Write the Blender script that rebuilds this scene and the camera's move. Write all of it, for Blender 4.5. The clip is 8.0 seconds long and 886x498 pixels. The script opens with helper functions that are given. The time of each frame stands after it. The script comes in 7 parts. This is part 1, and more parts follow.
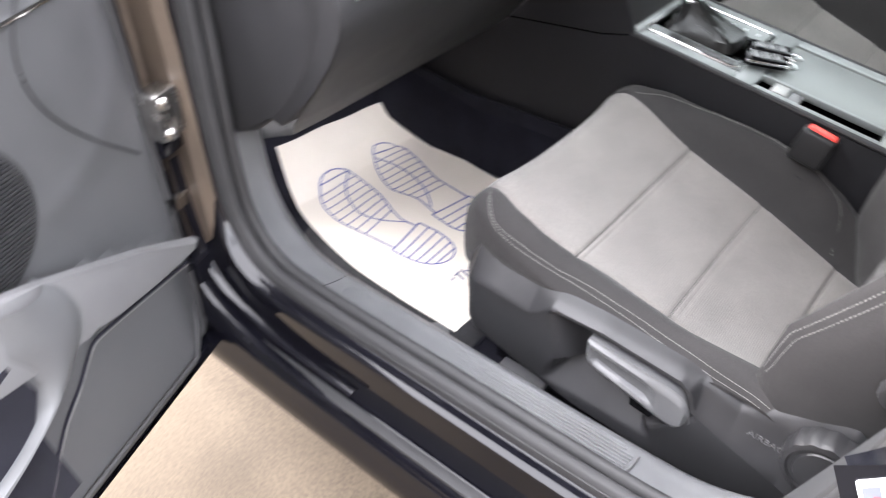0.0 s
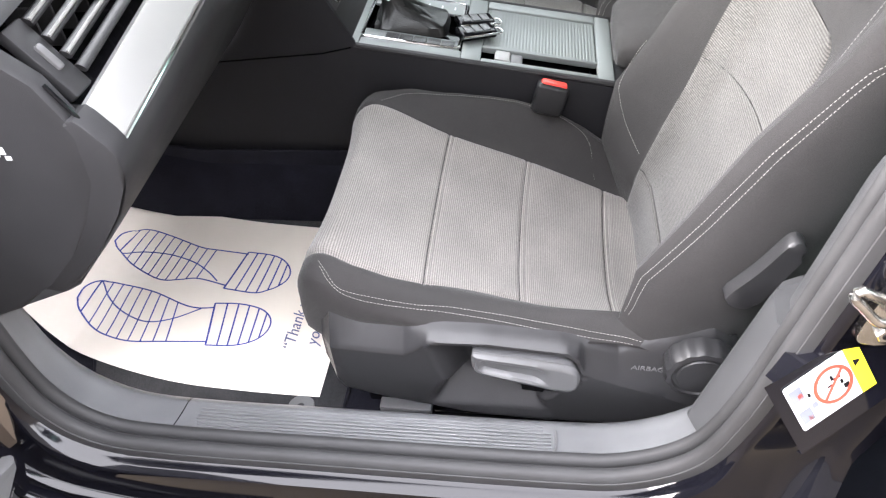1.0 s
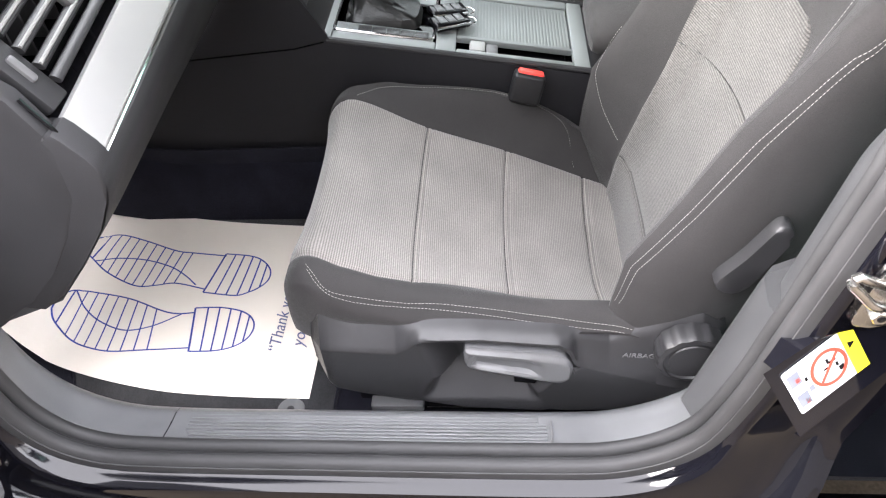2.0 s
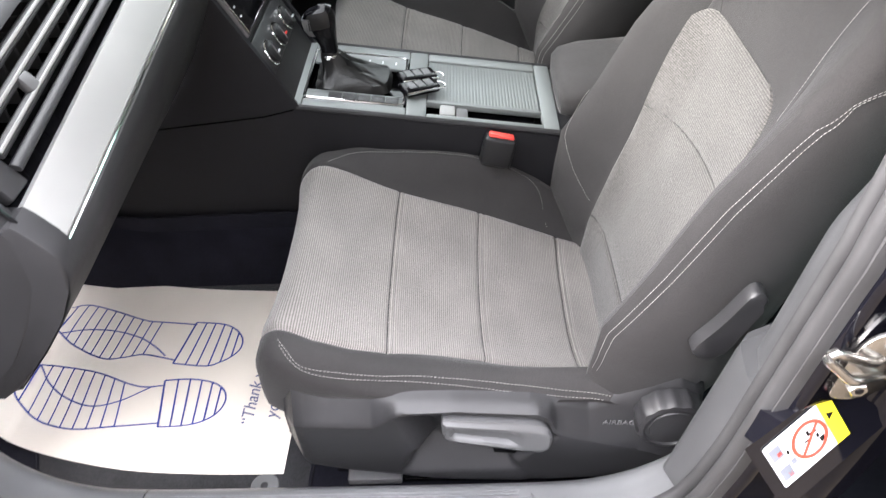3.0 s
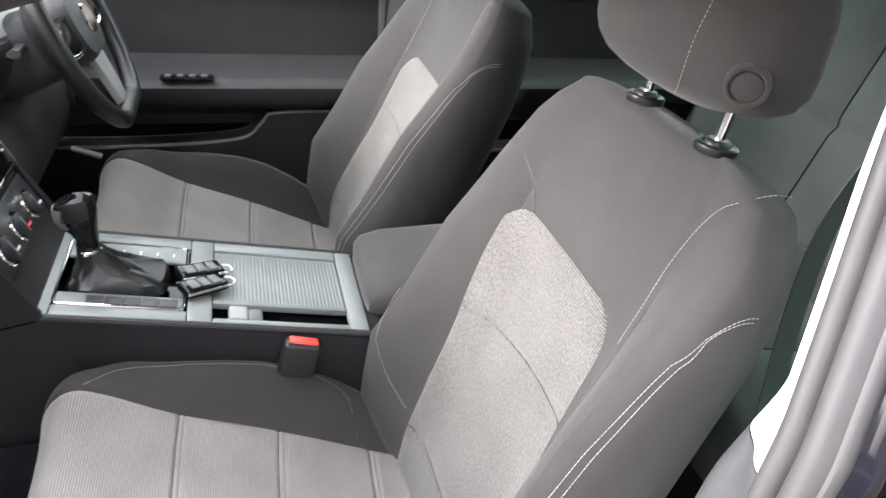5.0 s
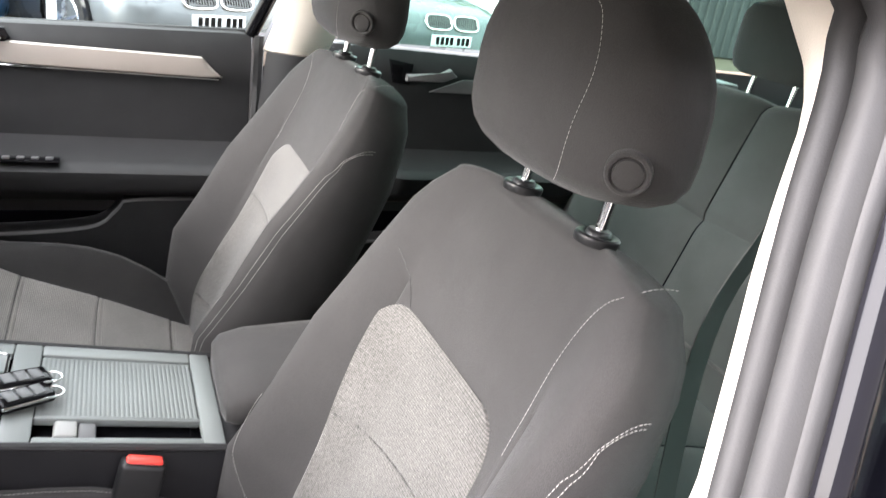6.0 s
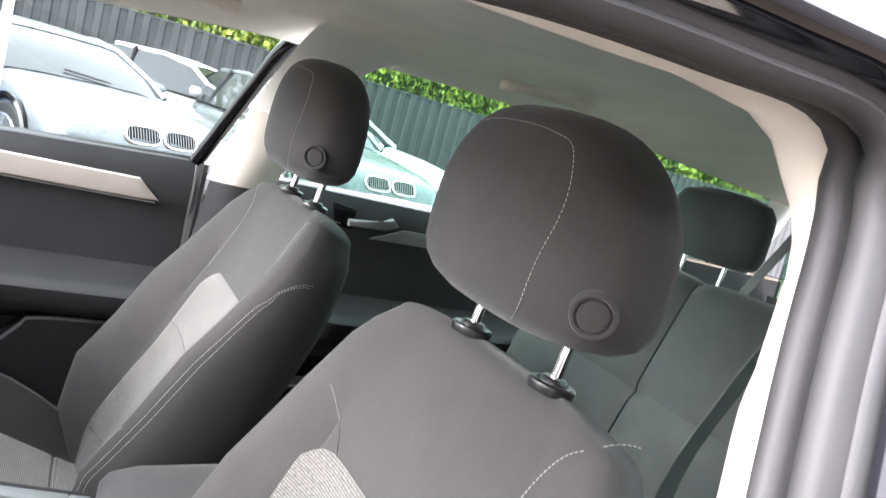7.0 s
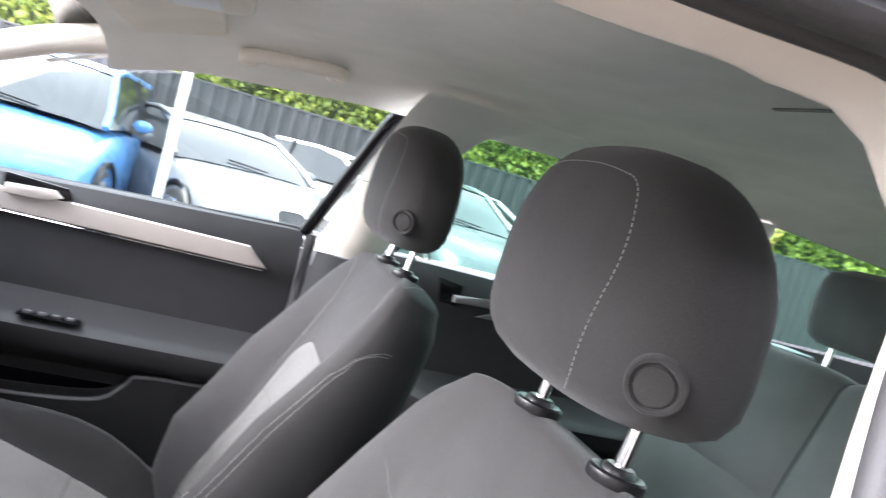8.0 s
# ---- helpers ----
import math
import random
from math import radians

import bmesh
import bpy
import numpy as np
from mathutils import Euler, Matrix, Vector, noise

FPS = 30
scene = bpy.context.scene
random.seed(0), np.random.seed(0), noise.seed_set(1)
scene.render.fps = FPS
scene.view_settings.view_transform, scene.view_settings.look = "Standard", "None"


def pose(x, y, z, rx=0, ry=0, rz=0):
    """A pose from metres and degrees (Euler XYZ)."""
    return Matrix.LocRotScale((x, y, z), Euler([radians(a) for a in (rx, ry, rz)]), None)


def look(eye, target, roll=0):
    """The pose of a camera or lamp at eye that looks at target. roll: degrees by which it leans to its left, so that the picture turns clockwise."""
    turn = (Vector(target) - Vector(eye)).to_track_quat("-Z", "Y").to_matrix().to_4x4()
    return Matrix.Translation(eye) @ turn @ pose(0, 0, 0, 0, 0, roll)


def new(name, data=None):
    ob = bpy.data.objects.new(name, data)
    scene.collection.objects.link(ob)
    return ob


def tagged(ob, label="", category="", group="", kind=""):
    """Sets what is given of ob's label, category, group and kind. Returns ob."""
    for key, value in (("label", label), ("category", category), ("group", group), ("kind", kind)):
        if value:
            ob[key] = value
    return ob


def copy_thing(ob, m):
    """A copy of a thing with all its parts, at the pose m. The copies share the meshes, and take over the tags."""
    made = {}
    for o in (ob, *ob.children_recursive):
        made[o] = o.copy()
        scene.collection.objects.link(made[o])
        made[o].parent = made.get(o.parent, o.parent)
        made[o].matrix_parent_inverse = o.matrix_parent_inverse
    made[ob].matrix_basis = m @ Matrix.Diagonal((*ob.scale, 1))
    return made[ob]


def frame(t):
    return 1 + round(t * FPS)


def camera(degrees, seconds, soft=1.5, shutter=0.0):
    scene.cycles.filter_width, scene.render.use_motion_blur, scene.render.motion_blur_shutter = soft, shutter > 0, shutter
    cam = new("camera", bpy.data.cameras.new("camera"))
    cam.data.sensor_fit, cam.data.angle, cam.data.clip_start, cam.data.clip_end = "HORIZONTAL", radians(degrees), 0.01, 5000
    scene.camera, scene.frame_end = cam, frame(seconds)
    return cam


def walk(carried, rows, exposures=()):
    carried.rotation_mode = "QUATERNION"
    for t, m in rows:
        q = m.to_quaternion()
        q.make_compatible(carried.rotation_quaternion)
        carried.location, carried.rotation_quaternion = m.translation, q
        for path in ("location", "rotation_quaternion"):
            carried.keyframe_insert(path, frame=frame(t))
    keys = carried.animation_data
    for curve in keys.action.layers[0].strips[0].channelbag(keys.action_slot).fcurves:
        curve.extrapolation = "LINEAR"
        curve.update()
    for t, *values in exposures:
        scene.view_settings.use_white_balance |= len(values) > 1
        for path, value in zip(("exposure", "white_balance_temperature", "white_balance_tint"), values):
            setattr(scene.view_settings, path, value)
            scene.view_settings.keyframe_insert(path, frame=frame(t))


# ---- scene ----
cam = camera(62.7, 8.0, soft=1.2, shutter=0.35)
PATH = [
    (0, (0.571, -1.292, 1.213), (-0.418, -0.105, -0.057), -0.5),
    (0.3, (0.48, -1.266, 1.236), (-0.195, 0.095, -0.066), -2.7),
    (0.5, (0.439, -1.251, 1.279), (-0.058, 0.153, -0.055), -3.4),
    (1, (0.369, -1.274, 1.304), (0.12, 0.154, -0.075), -4.9),
    (2.3, (0.335, -1.254, 1.315), (0.190, 0.150, -0.105), -5.0),
    (2.5, (0.333, -1.252, 1.317), (0.201, 0.174, -0.079), -5.0),
    (3, (0.341, -1.226, 1.331), (0.253, 0.263, -0.001), -4.3),
    (3.5, (0.346, -1.174, 1.329), (0.367, 0.368, 0.055), -2.5),
    (4, (0.337, -1.129, 1.329), (0.487, 0.46, 0.123), -0.2),
    (4.5, (0.323, -1.076, 1.332), (0.652, 0.553, 0.218), 3.0),
    (5.8, (0.353, -0.984, 1.29), (1.119, 0.676, 0.478), 8.5),
    (6, (0.366, -0.969, 1.288), (1.185, 0.694, 0.539), 9.2),
    (6.5, (0.367, -0.944, 1.26), (1.288, 0.753, 0.739), 12.0),
    (7, (0.364, -0.927, 1.242), (1.342, 0.794, 0.956), 15.3),
    (7.5, (0.411, -0.893, 1.225), (1.331, 0.877, 1.088), 16.7),
    (8, (0.478, -0.891, 1.221), (1.056, 1.017, 1.074), 15.9),
]
walk(cam, [(t, look(eye, target, roll)) for t, eye, target, roll in PATH],
     [(0.0, 4.00, 6350, 16), (1.0, 4.02, 6350, 16), (2.5, 3.88, 6400, 16), (3.5, 3.90, 6400, 16), (4.5, 4.08, 6350, 17), (6.0, 4.02, 6450, 17), (7.5, 4.22, 6100, 18), (8.0, 4.20, 6050, 20)])

# ---- light: a bright, thinly clouded day ----
world = bpy.data.worlds.new("sky")
scene.world = world
world.use_nodes = True
wn = world.node_tree
sky = wn.nodes.new("ShaderNodeTexSky")
sky.sky_type, sky.sun_disc = "NISHITA", False
sky.sun_elevation, sky.sun_rotation = radians(30), radians(264)
sky.dust_density, sky.air_density = 3.0, 1.0
soften = wn.nodes.new("ShaderNodeMix")
soften.data_type = "RGBA"
soften.inputs["Factor"].default_value = 0.80
soften.inputs["B"].default_value = (7.6, 7.6, 7.6, 1)
wn.links.new(sky.outputs["Color"], soften.inputs["A"])
wn.links.new(soften.outputs["Result"], wn.nodes["Background"].inputs["Color"])
wn.nodes["Background"].inputs["Strength"].default_value = 0.14
sun_data = bpy.data.lights.new("sun", "SUN")
sun_data.energy, sun_data.angle, sun_data.color = 1.5, radians(40), (1.0, 0.975, 0.94)
sun = new("sun", sun_data)
sun.matrix_world = look((-6.0, -0.6, 3.5), (0, 0, 0))


# ---- materials ----
def nodes_of(name):
    m = bpy.data.materials.new(name)
    m.use_nodes = True
    return m, m.node_tree.nodes, m.node_tree.links, m.node_tree.nodes["Principled BSDF"]


def surface(name, base, rough=0.6, metal=0.0, var=0.15, scale=25.0, bump=0.15, fine=900.0, coat=0.0, sheen=0.0, spec=0.5, speckle=0.0, creases=0.0):
    """Noise at two scales over a base colour, with a fine relief."""
    m, n, l, p = nodes_of(name)
    co = n.new("ShaderNodeTexCoord")
    big = n.new("ShaderNodeTexNoise")
    big.inputs["Scale"].default_value, big.inputs["Detail"].default_value = scale, 5
    small = n.new("ShaderNodeTexNoise")
    small.inputs["Scale"].default_value, small.inputs["Detail"].default_value = fine, 2
    for t in (big, small):
        l.new(co.outputs["Object"], t.inputs["Vector"])
    ramp = n.new("ShaderNodeMapRange")
    ramp.inputs["From Min"].default_value, ramp.inputs["From Max"].default_value = 0.3, 0.7
    ramp.inputs["To Min"].default_value, ramp.inputs["To Max"].default_value = 1 - var, 1 + var
    l.new(big.outputs["Fac"], ramp.inputs["Value"])
    fleck = n.new("ShaderNodeMapRange")
    fleck.inputs["From Min"].default_value, fleck.inputs["From Max"].default_value = 0.3, 0.7
    fleck.inputs["To Min"].default_value, fleck.inputs["To Max"].default_value = 1 - speckle, 1 + speckle
    l.new(small.outputs["Fac"], fleck.inputs["Value"])
    times = n.new("ShaderNodeMath")
    times.operation = "MULTIPLY"
    l.new(ramp.outputs["Result"], times.inputs[0])
    l.new(fleck.outputs["Result"], times.inputs[1])
    tint = n.new("ShaderNodeVectorMath")
    tint.operation = "SCALE"
    tint.inputs[0].default_value = base
    l.new(times.outputs[0], tint.inputs["Scale"])
    l.new(tint.outputs[0], p.inputs["Base Color"])
    rr = n.new("ShaderNodeMapRange")
    rr.inputs["To Min"].default_value, rr.inputs["To Max"].default_value = max(rough - 0.08, 0.02), min(rough + 0.08, 1)
    l.new(big.outputs["Fac"], rr.inputs["Value"])
    l.new(rr.outputs["Result"], p.inputs["Roughness"])
    p.inputs["Metallic"].default_value = metal
    p.inputs["Coat Weight"].default_value, p.inputs["Coat Roughness"].default_value = coat, 0.04
    p.inputs["Sheen Weight"].default_value = sheen
    p.inputs["Sheen Roughness"].default_value = 0.4
    p.inputs["Specular IOR Level"].default_value = spec
    if bump:
        b = n.new("ShaderNodeBump")
        b.inputs["Strength"].default_value, b.inputs["Distance"].default_value = bump, 0.001
        l.new(small.outputs["Fac"], b.inputs["Height"])
        l.new(b.outputs["Normal"], p.inputs["Normal"])
        if creases:
            soft = n.new("ShaderNodeTexNoise")
            soft.inputs["Scale"].default_value, soft.inputs["Detail"].default_value = 11.0, 3
            l.new(co.outputs["Object"], soft.inputs["Vector"])
            c = n.new("ShaderNodeBump")
            c.inputs["Strength"].default_value, c.inputs["Distance"].default_value = creases, 0.012
            l.new(soft.outputs["Fac"], c.inputs["Height"])
            l.new(c.outputs["Normal"], b.inputs["Normal"])
    return m


def ribbed_cloth(name, light, dark, pitch, mottle=0.12):
    """Cloth woven in fine ribs across the seat, with uneven threads and faint stains."""
    m, n, l, p = nodes_of(name)
    uv = n.new("ShaderNodeUVMap")
    sep = n.new("ShaderNodeSeparateXYZ")
    l.new(uv.outputs["UV"], sep.inputs[0])
    wob = n.new("ShaderNodeTexNoise")
    wob.inputs["Scale"].default_value, wob.inputs["Detail"].default_value = 26.0, 3
    l.new(uv.outputs["UV"], wob.inputs["Vector"])
    phase = n.new("ShaderNodeMath")
    phase.operation = "MULTIPLY_ADD"
    phase.inputs[1].default_value = 2 * math.pi / pitch
    l.new(sep.outputs["Y"], phase.inputs[0])
    wm = n.new("ShaderNodeMath")
    wm.operation = "MULTIPLY"
    wm.inputs[1].default_value = 1.2
    l.new(wob.outputs["Fac"], wm.inputs[0])
    l.new(wm.outputs[0], phase.inputs[2])
    wave = n.new("ShaderNodeMath")
    wave.operation = "SINE"
    l.new(phase.outputs[0], wave.inputs[0])
    # the threads along the ribs
    weft = n.new("ShaderNodeMath")
    weft.operation = "MULTIPLY"
    weft.inputs[1].default_value = 2 * math.pi / (pitch * 0.8)
    l.new(sep.outputs["X"], weft.inputs[0])
    weft_s = n.new("ShaderNodeMath")
    weft_s.operation = "SINE"
    l.new(weft.outputs[0], weft_s.inputs[0])
    blend = n.new("ShaderNodeMath")
    blend.operation = "MULTIPLY_ADD"
    blend.inputs[1].default_value = 0.3
    l.new(weft_s.outputs[0], blend.inputs[0])
    l.new(wave.outputs[0], blend.inputs[2])
    fac = n.new("ShaderNodeMapRange")
    fac.inputs["From Min"].default_value, fac.inputs["From Max"].default_value = -1.0, 1.0
    l.new(blend.outputs[0], fac.inputs["Value"])
    mix = n.new("ShaderNodeMix")
    mix.data_type = "RGBA"
    mix.inputs["A"].default_value, mix.inputs["B"].default_value = (*dark, 1), (*light, 1)
    l.new(fac.outputs["Result"], mix.inputs["Factor"])
    stain = n.new("ShaderNodeTexNoise")
    stain.inputs["Scale"].default_value, stain.inputs["Detail"].default_value = 9.0, 6
    l.new(uv.outputs["UV"], stain.inputs["Vector"])
    sr = n.new("ShaderNodeMapRange")
    sr.inputs["From Min"].default_value, sr.inputs["From Max"].default_value = 0.3, 0.7
    sr.inputs["To Min"].default_value, sr.inputs["To Max"].default_value = 0.84, 1.12
    l.new(stain.outputs["Fac"], sr.inputs["Value"])
    pile = n.new("ShaderNodeTexNoise")
    pile.inputs["Scale"].default_value, pile.inputs["Detail"].default_value = 260.0, 4
    l.new(uv.outputs["UV"], pile.inputs["Vector"])
    pr = n.new("ShaderNodeMapRange")
    pr.inputs["From Min"].default_value, pr.inputs["From Max"].default_value = 0.3, 0.7
    pr.inputs["To Min"].default_value, pr.inputs["To Max"].default_value = 1 - mottle, 1 + mottle
    l.new(pile.outputs["Fac"], pr.inputs["Value"])
    both = n.new("ShaderNodeMath")
    both.operation = "MULTIPLY"
    l.new(sr.outputs["Result"], both.inputs[0])
    l.new(pr.outputs["Result"], both.inputs[1])
    sc = n.new("ShaderNodeVectorMath")
    sc.operation = "SCALE"
    l.new(mix.outputs["Result"], sc.inputs[0])
    l.new(both.outputs[0], sc.inputs["Scale"])
    l.new(sc.outputs[0], p.inputs["Base Color"])
    p.inputs["Roughness"].default_value = 0.9
    p.inputs["Sheen Weight"].default_value = 0.25
    p.inputs["Specular IOR Level"].default_value = 0.2
    b = n.new("ShaderNodeBump")
    b.inputs["Strength"].default_value, b.inputs["Distance"].default_value = 0.5, 0.0008
    l.new(fac.outputs["Result"], b.inputs["Height"])
    l.new(b.outputs["Normal"], p.inputs["Normal"])
    return m


def pane_glass(name, tint, gloss=0.05):
    m, n, l, p = nodes_of(name)
    out = n["Material Output"]
    n.remove(p)
    clear = n.new("ShaderNodeBsdfTransparent")
    clear.inputs["Color"].default_value = (*tint, 1)
    shine = n.new("ShaderNodeBsdfGlossy")
    shine.inputs["Roughness"].default_value = 0.02
    mix = n.new("ShaderNodeMixShader")
    mix.inputs[0].default_value = gloss
    l.new(clear.outputs[0], mix.inputs[1])
    l.new(shine.outputs[0], mix.inputs[2])
    l.new(mix.outputs[0], out.inputs["Surface"])
    return m


CLOTH_DARK = surface("dark_seat_cloth", (0.034, 0.0325, 0.0325), 0.85, var=0.10, scale=14, bump=0.5, fine=1500, sheen=0.12, spec=0.2, speckle=0.30, creases=0.22)
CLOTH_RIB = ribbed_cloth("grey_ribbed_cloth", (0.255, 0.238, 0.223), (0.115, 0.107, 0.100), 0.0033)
# the cushion's ribbed cloth again, with the backrest's shade put into its colour
CLOTH_RIB_SHADED = ribbed_cloth("grey_ribbed_cloth_shaded", (0.122, 0.116, 0.110), (0.047, 0.0445, 0.0425), 0.0033, 0.34)
THREAD = surface("light_thread", (0.30, 0.29, 0.28), 0.8, bump=0)
PLASTIC_LEVER = surface("grey_lever_plastic", (0.105, 0.107, 0.110), 0.34, var=0.06, scale=20, bump=0.2, fine=1400)
PLASTIC = surface("dark_grained_plastic", (0.022, 0.022, 0.0235), 0.34, var=0.10, scale=30, bump=0.35, fine=1300, spec=0.5)
PLASTIC_SOFT = surface("soft_black_plastic", (0.026, 0.026, 0.0275), 0.52, var=0.10, scale=20, bump=0.35, fine=1000, spec=0.3)
PLASTIC_GREY = surface("mid_grey_plastic", (0.115, 0.115, 0.117), 0.42, var=0.06, scale=20, bump=0.2, fine=1400)
COLLAR_BLACK = surface("black_collar_plastic", (0.010, 0.010, 0.011), 0.30, var=0.05, scale=30, bump=0.05, fine=1200)
CONSOLE_SIDE = surface("console_side_plastic", (0.0125, 0.0125, 0.0145), 0.62, var=0.12, scale=20, bump=0.35, fine=1000, spec=0.25)
SILL_PLASTIC = surface("sill_grey_plastic", (0.125, 0.128, 0.132), 0.33, var=0.12, scale=12, bump=0.3, fine=1200)
SILVER_TRIM = surface("brushed_silver_trim", (0.30, 0.30, 0.292), 0.42, metal=0.2, var=0.06, scale=8, bump=0.05, fine=700)
SATIN_TRIM = surface("warm_satin_trim", (0.46, 0.42, 0.385), 0.34, metal=0.6, var=0.05, scale=8, bump=0.05, fine=700)
CONSOLE_TRIM = surface("satin_grey_console", (0.185, 0.200, 0.198), 0.46, metal=0.15, var=0.05, scale=10, bump=0.05, fine=900)
CHROME = surface("chrome", (0.80, 0.80, 0.80), 0.10, metal=1.0, var=0.04, scale=30, bump=0)
SATIN_METAL = surface("satin_metal", (0.36, 0.36, 0.36), 0.34, metal=0.8, var=0.05, scale=30, bump=0)
STEEL = surface("zinc_steel", (0.52, 0.51, 0.49), 0.25, metal=1.0, var=0.15, scale=60, bump=0.1, fine=600)
RUBBER = surface("door_seal_rubber", (0.024, 0.024, 0.025), 0.68, var=0.15, scale=18, bump=0.2, fine=800)
BLACK_PAINT = surface("black_car_paint", (0.004, 0.004, 0.006), 0.05, var=0.1, scale=6, bump=0.0, spec=0.35)
CREAM = surface("cream_trim", (0.76, 0.70, 0.62), 0.62, var=0.05, scale=10, bump=0.25, fine=900)
LINER = surface("headliner_cloth", (0.83, 0.815, 0.775), 0.9, var=0.05, scale=9, bump=0.5, fine=1100, sheen=0.15, spec=0.15, speckle=0.06)
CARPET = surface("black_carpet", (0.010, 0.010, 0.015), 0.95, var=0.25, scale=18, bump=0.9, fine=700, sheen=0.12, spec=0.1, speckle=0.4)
BELT = surface("grey_green_webbing", (0.055, 0.062, 0.060), 0.7, var=0.08, scale=30, bump=0.3, fine=1200, spec=0.3)
MAT_CARPET = surface("grey_carpet_mat", (0.030, 0.030, 0.032), 0.95, var=0.2, scale=20, bump=0.9, fine=800, sheen=0.15, spec=0.1, speckle=0.4)
PAPER = surface("cream_paper", (0.80, 0.74, 0.655), 0.8, var=0.04, scale=7, bump=0.25, fine=120, spec=0.25)
INK = surface("blue_ink", (0.03, 0.05, 0.28), 0.7, bump=0)
INK_DARK = surface("faded_navy_ink", (0.10, 0.11, 0.22), 0.7, bump=0)
# dark seat cloth made paler and greener: the bench's light sits in its colour
BENCH_CLOTH_LIT = surface("rear_bench_cloth_lit", (0.058, 0.064, 0.062), 0.85, var=0.10, scale=14, bump=0.5, fine=1500, sheen=0.2, spec=0.2, speckle=0.2)
BUCKLE_BLACK = surface("buckle_plastic", (0.010, 0.010, 0.011), 0.45, var=0.1, scale=30, bump=0.2, fine=900, spec=0.4)
# hinge pillar paint: the ground's tan reflection is put into the base colour
TAN_REFLECTION_PAINT = surface("black_paint_tan_reflection", (0.085, 0.066, 0.051), 0.32, var=0.25, scale=9, bump=0.1, fine=300)
DOOR_GREY = surface("grey_door_plastic", (0.062, 0.063, 0.066), 0.50, var=0.08, scale=16, bump=0.35, fine=1000)
PILLAR_GREY = surface("dark_pillar_plastic", (0.043, 0.044, 0.046), 0.50, var=0.12, scale=14, bump=0.3, fine=1100)
HANDLE_GREY = surface("light_grey_door_plastic", (0.088, 0.090, 0.093), 0.42, var=0.06, scale=14, bump=0.2, fine=1200)
LEATHER = surface("black_leather", (0.007, 0.007, 0.007), 0.36, var=0.15, scale=60, bump=0.5, fine=500, spec=0.4)
GLOSS_BLACK = surface("gloss_black_plastic", (0.005, 0.005, 0.006), 0.10, var=0.05, bump=0, spec=0.2)
RED = surface("red_plastic", (0.75, 0.06, 0.045), 0.35, var=0.06, bump=0)
STICKER = surface("white_sticker", (0.62, 0.63, 0.65), 0.35, var=0.04, bump=0)
YELLOW = surface("yellow_print", (0.80, 0.68, 0.02), 0.35, var=0.04, bump=0)
ORANGE = surface("orange_red_print", (0.76, 0.055, 0.03), 0.35, var=0.04, bump=0)
GREYPRINT = surface("grey_print", (0.15, 0.16, 0.19), 0.4, bump=0)
CONCRETE = surface("sandy_concrete", (0.082, 0.066, 0.048), 0.9, var=0.30, scale=2.3, bump=0.9, fine=160, spec=0.2, speckle=0.22)
FENCE_METAL = surface("dark_coated_steel", (0.028, 0.030, 0.031), 0.55, var=0.2, scale=3, bump=0.1, fine=80)
WALL_RENDER = surface("unseen_wall_render", (0.17, 0.16, 0.15), 0.85, var=0.2, scale=2, bump=0.4, fine=60)
WHITE_PAINT = surface("white_post_paint", (0.75, 0.76, 0.76), 0.45, var=0.06, scale=6, bump=0.1, fine=90)
TYRE = surface("tyre_rubber", (0.02, 0.02, 0.02), 0.8, bump=0.3, fine=200)
ALLOY = surface("alloy_wheel", (0.55, 0.55, 0.56), 0.28, metal=0.9, bump=0)
SILVER_PAINT = surface("silver_car_paint", (0.13, 0.142, 0.152), 0.30, metal=0.3, var=0.04, scale=4, bump=0, coat=0.3)
WHITE_CAR = surface("white_car_paint", (0.62, 0.63, 0.635), 0.30, var=0.03, scale=4, bump=0, coat=0.3)
GREY_CAR = surface("grey_car_paint", (0.09, 0.105, 0.11), 0.28, metal=0.3, var=0.04, scale=4, bump=0, coat=0.3)
BLUE_CAR = surface("light_blue_car_paint", (0.07, 0.20, 0.42), 0.28, metal=0.1, var=0.04, scale=4, bump=0, coat=0.3)
CAR_GLASS = surface("dark_car_glass", (0.02, 0.024, 0.026), 0.06, var=0.03, bump=0, spec=0.5)
LAMP = surface("headlamp_lens", (0.09, 0.095, 0.09), 0.12, metal=0.4, var=0.5, scale=30, bump=0, coat=0.3)
GLASS = pane_glass("clear_window_glass", (0.66, 0.70, 0.685))
SCREEN_GLASS = pane_glass("windscreen_glass", (0.90, 0.92, 0.91), 0.04)
GLASS_TINT = pane_glass("green_tinted_glass", (0.50, 0.63, 0.585))


# ---- builders ----
ORIGIN = {}


def thing(name, at, label, category, group="", kind=""):
    ob = new(name)
    ob.empty_display_size = 0.05
    ob.location = at
    ORIGIN[ob.name] = Vector(at)
    return tagged(ob, label, category, group, kind)


def finish(name, bm, material, smooth=True):
    me = bpy.data.meshes.new(name)
    bmesh.ops.recalc_face_normals(bm, faces=bm.faces[:]) if len(bm.faces) < 60000 else None
    bm.to_mesh(me)
    bm.free()
    me.materials.append(material)
    if smooth:
        me.shade_smooth()
        me.set_sharp_from_angle(angle=radians(38))
    return me


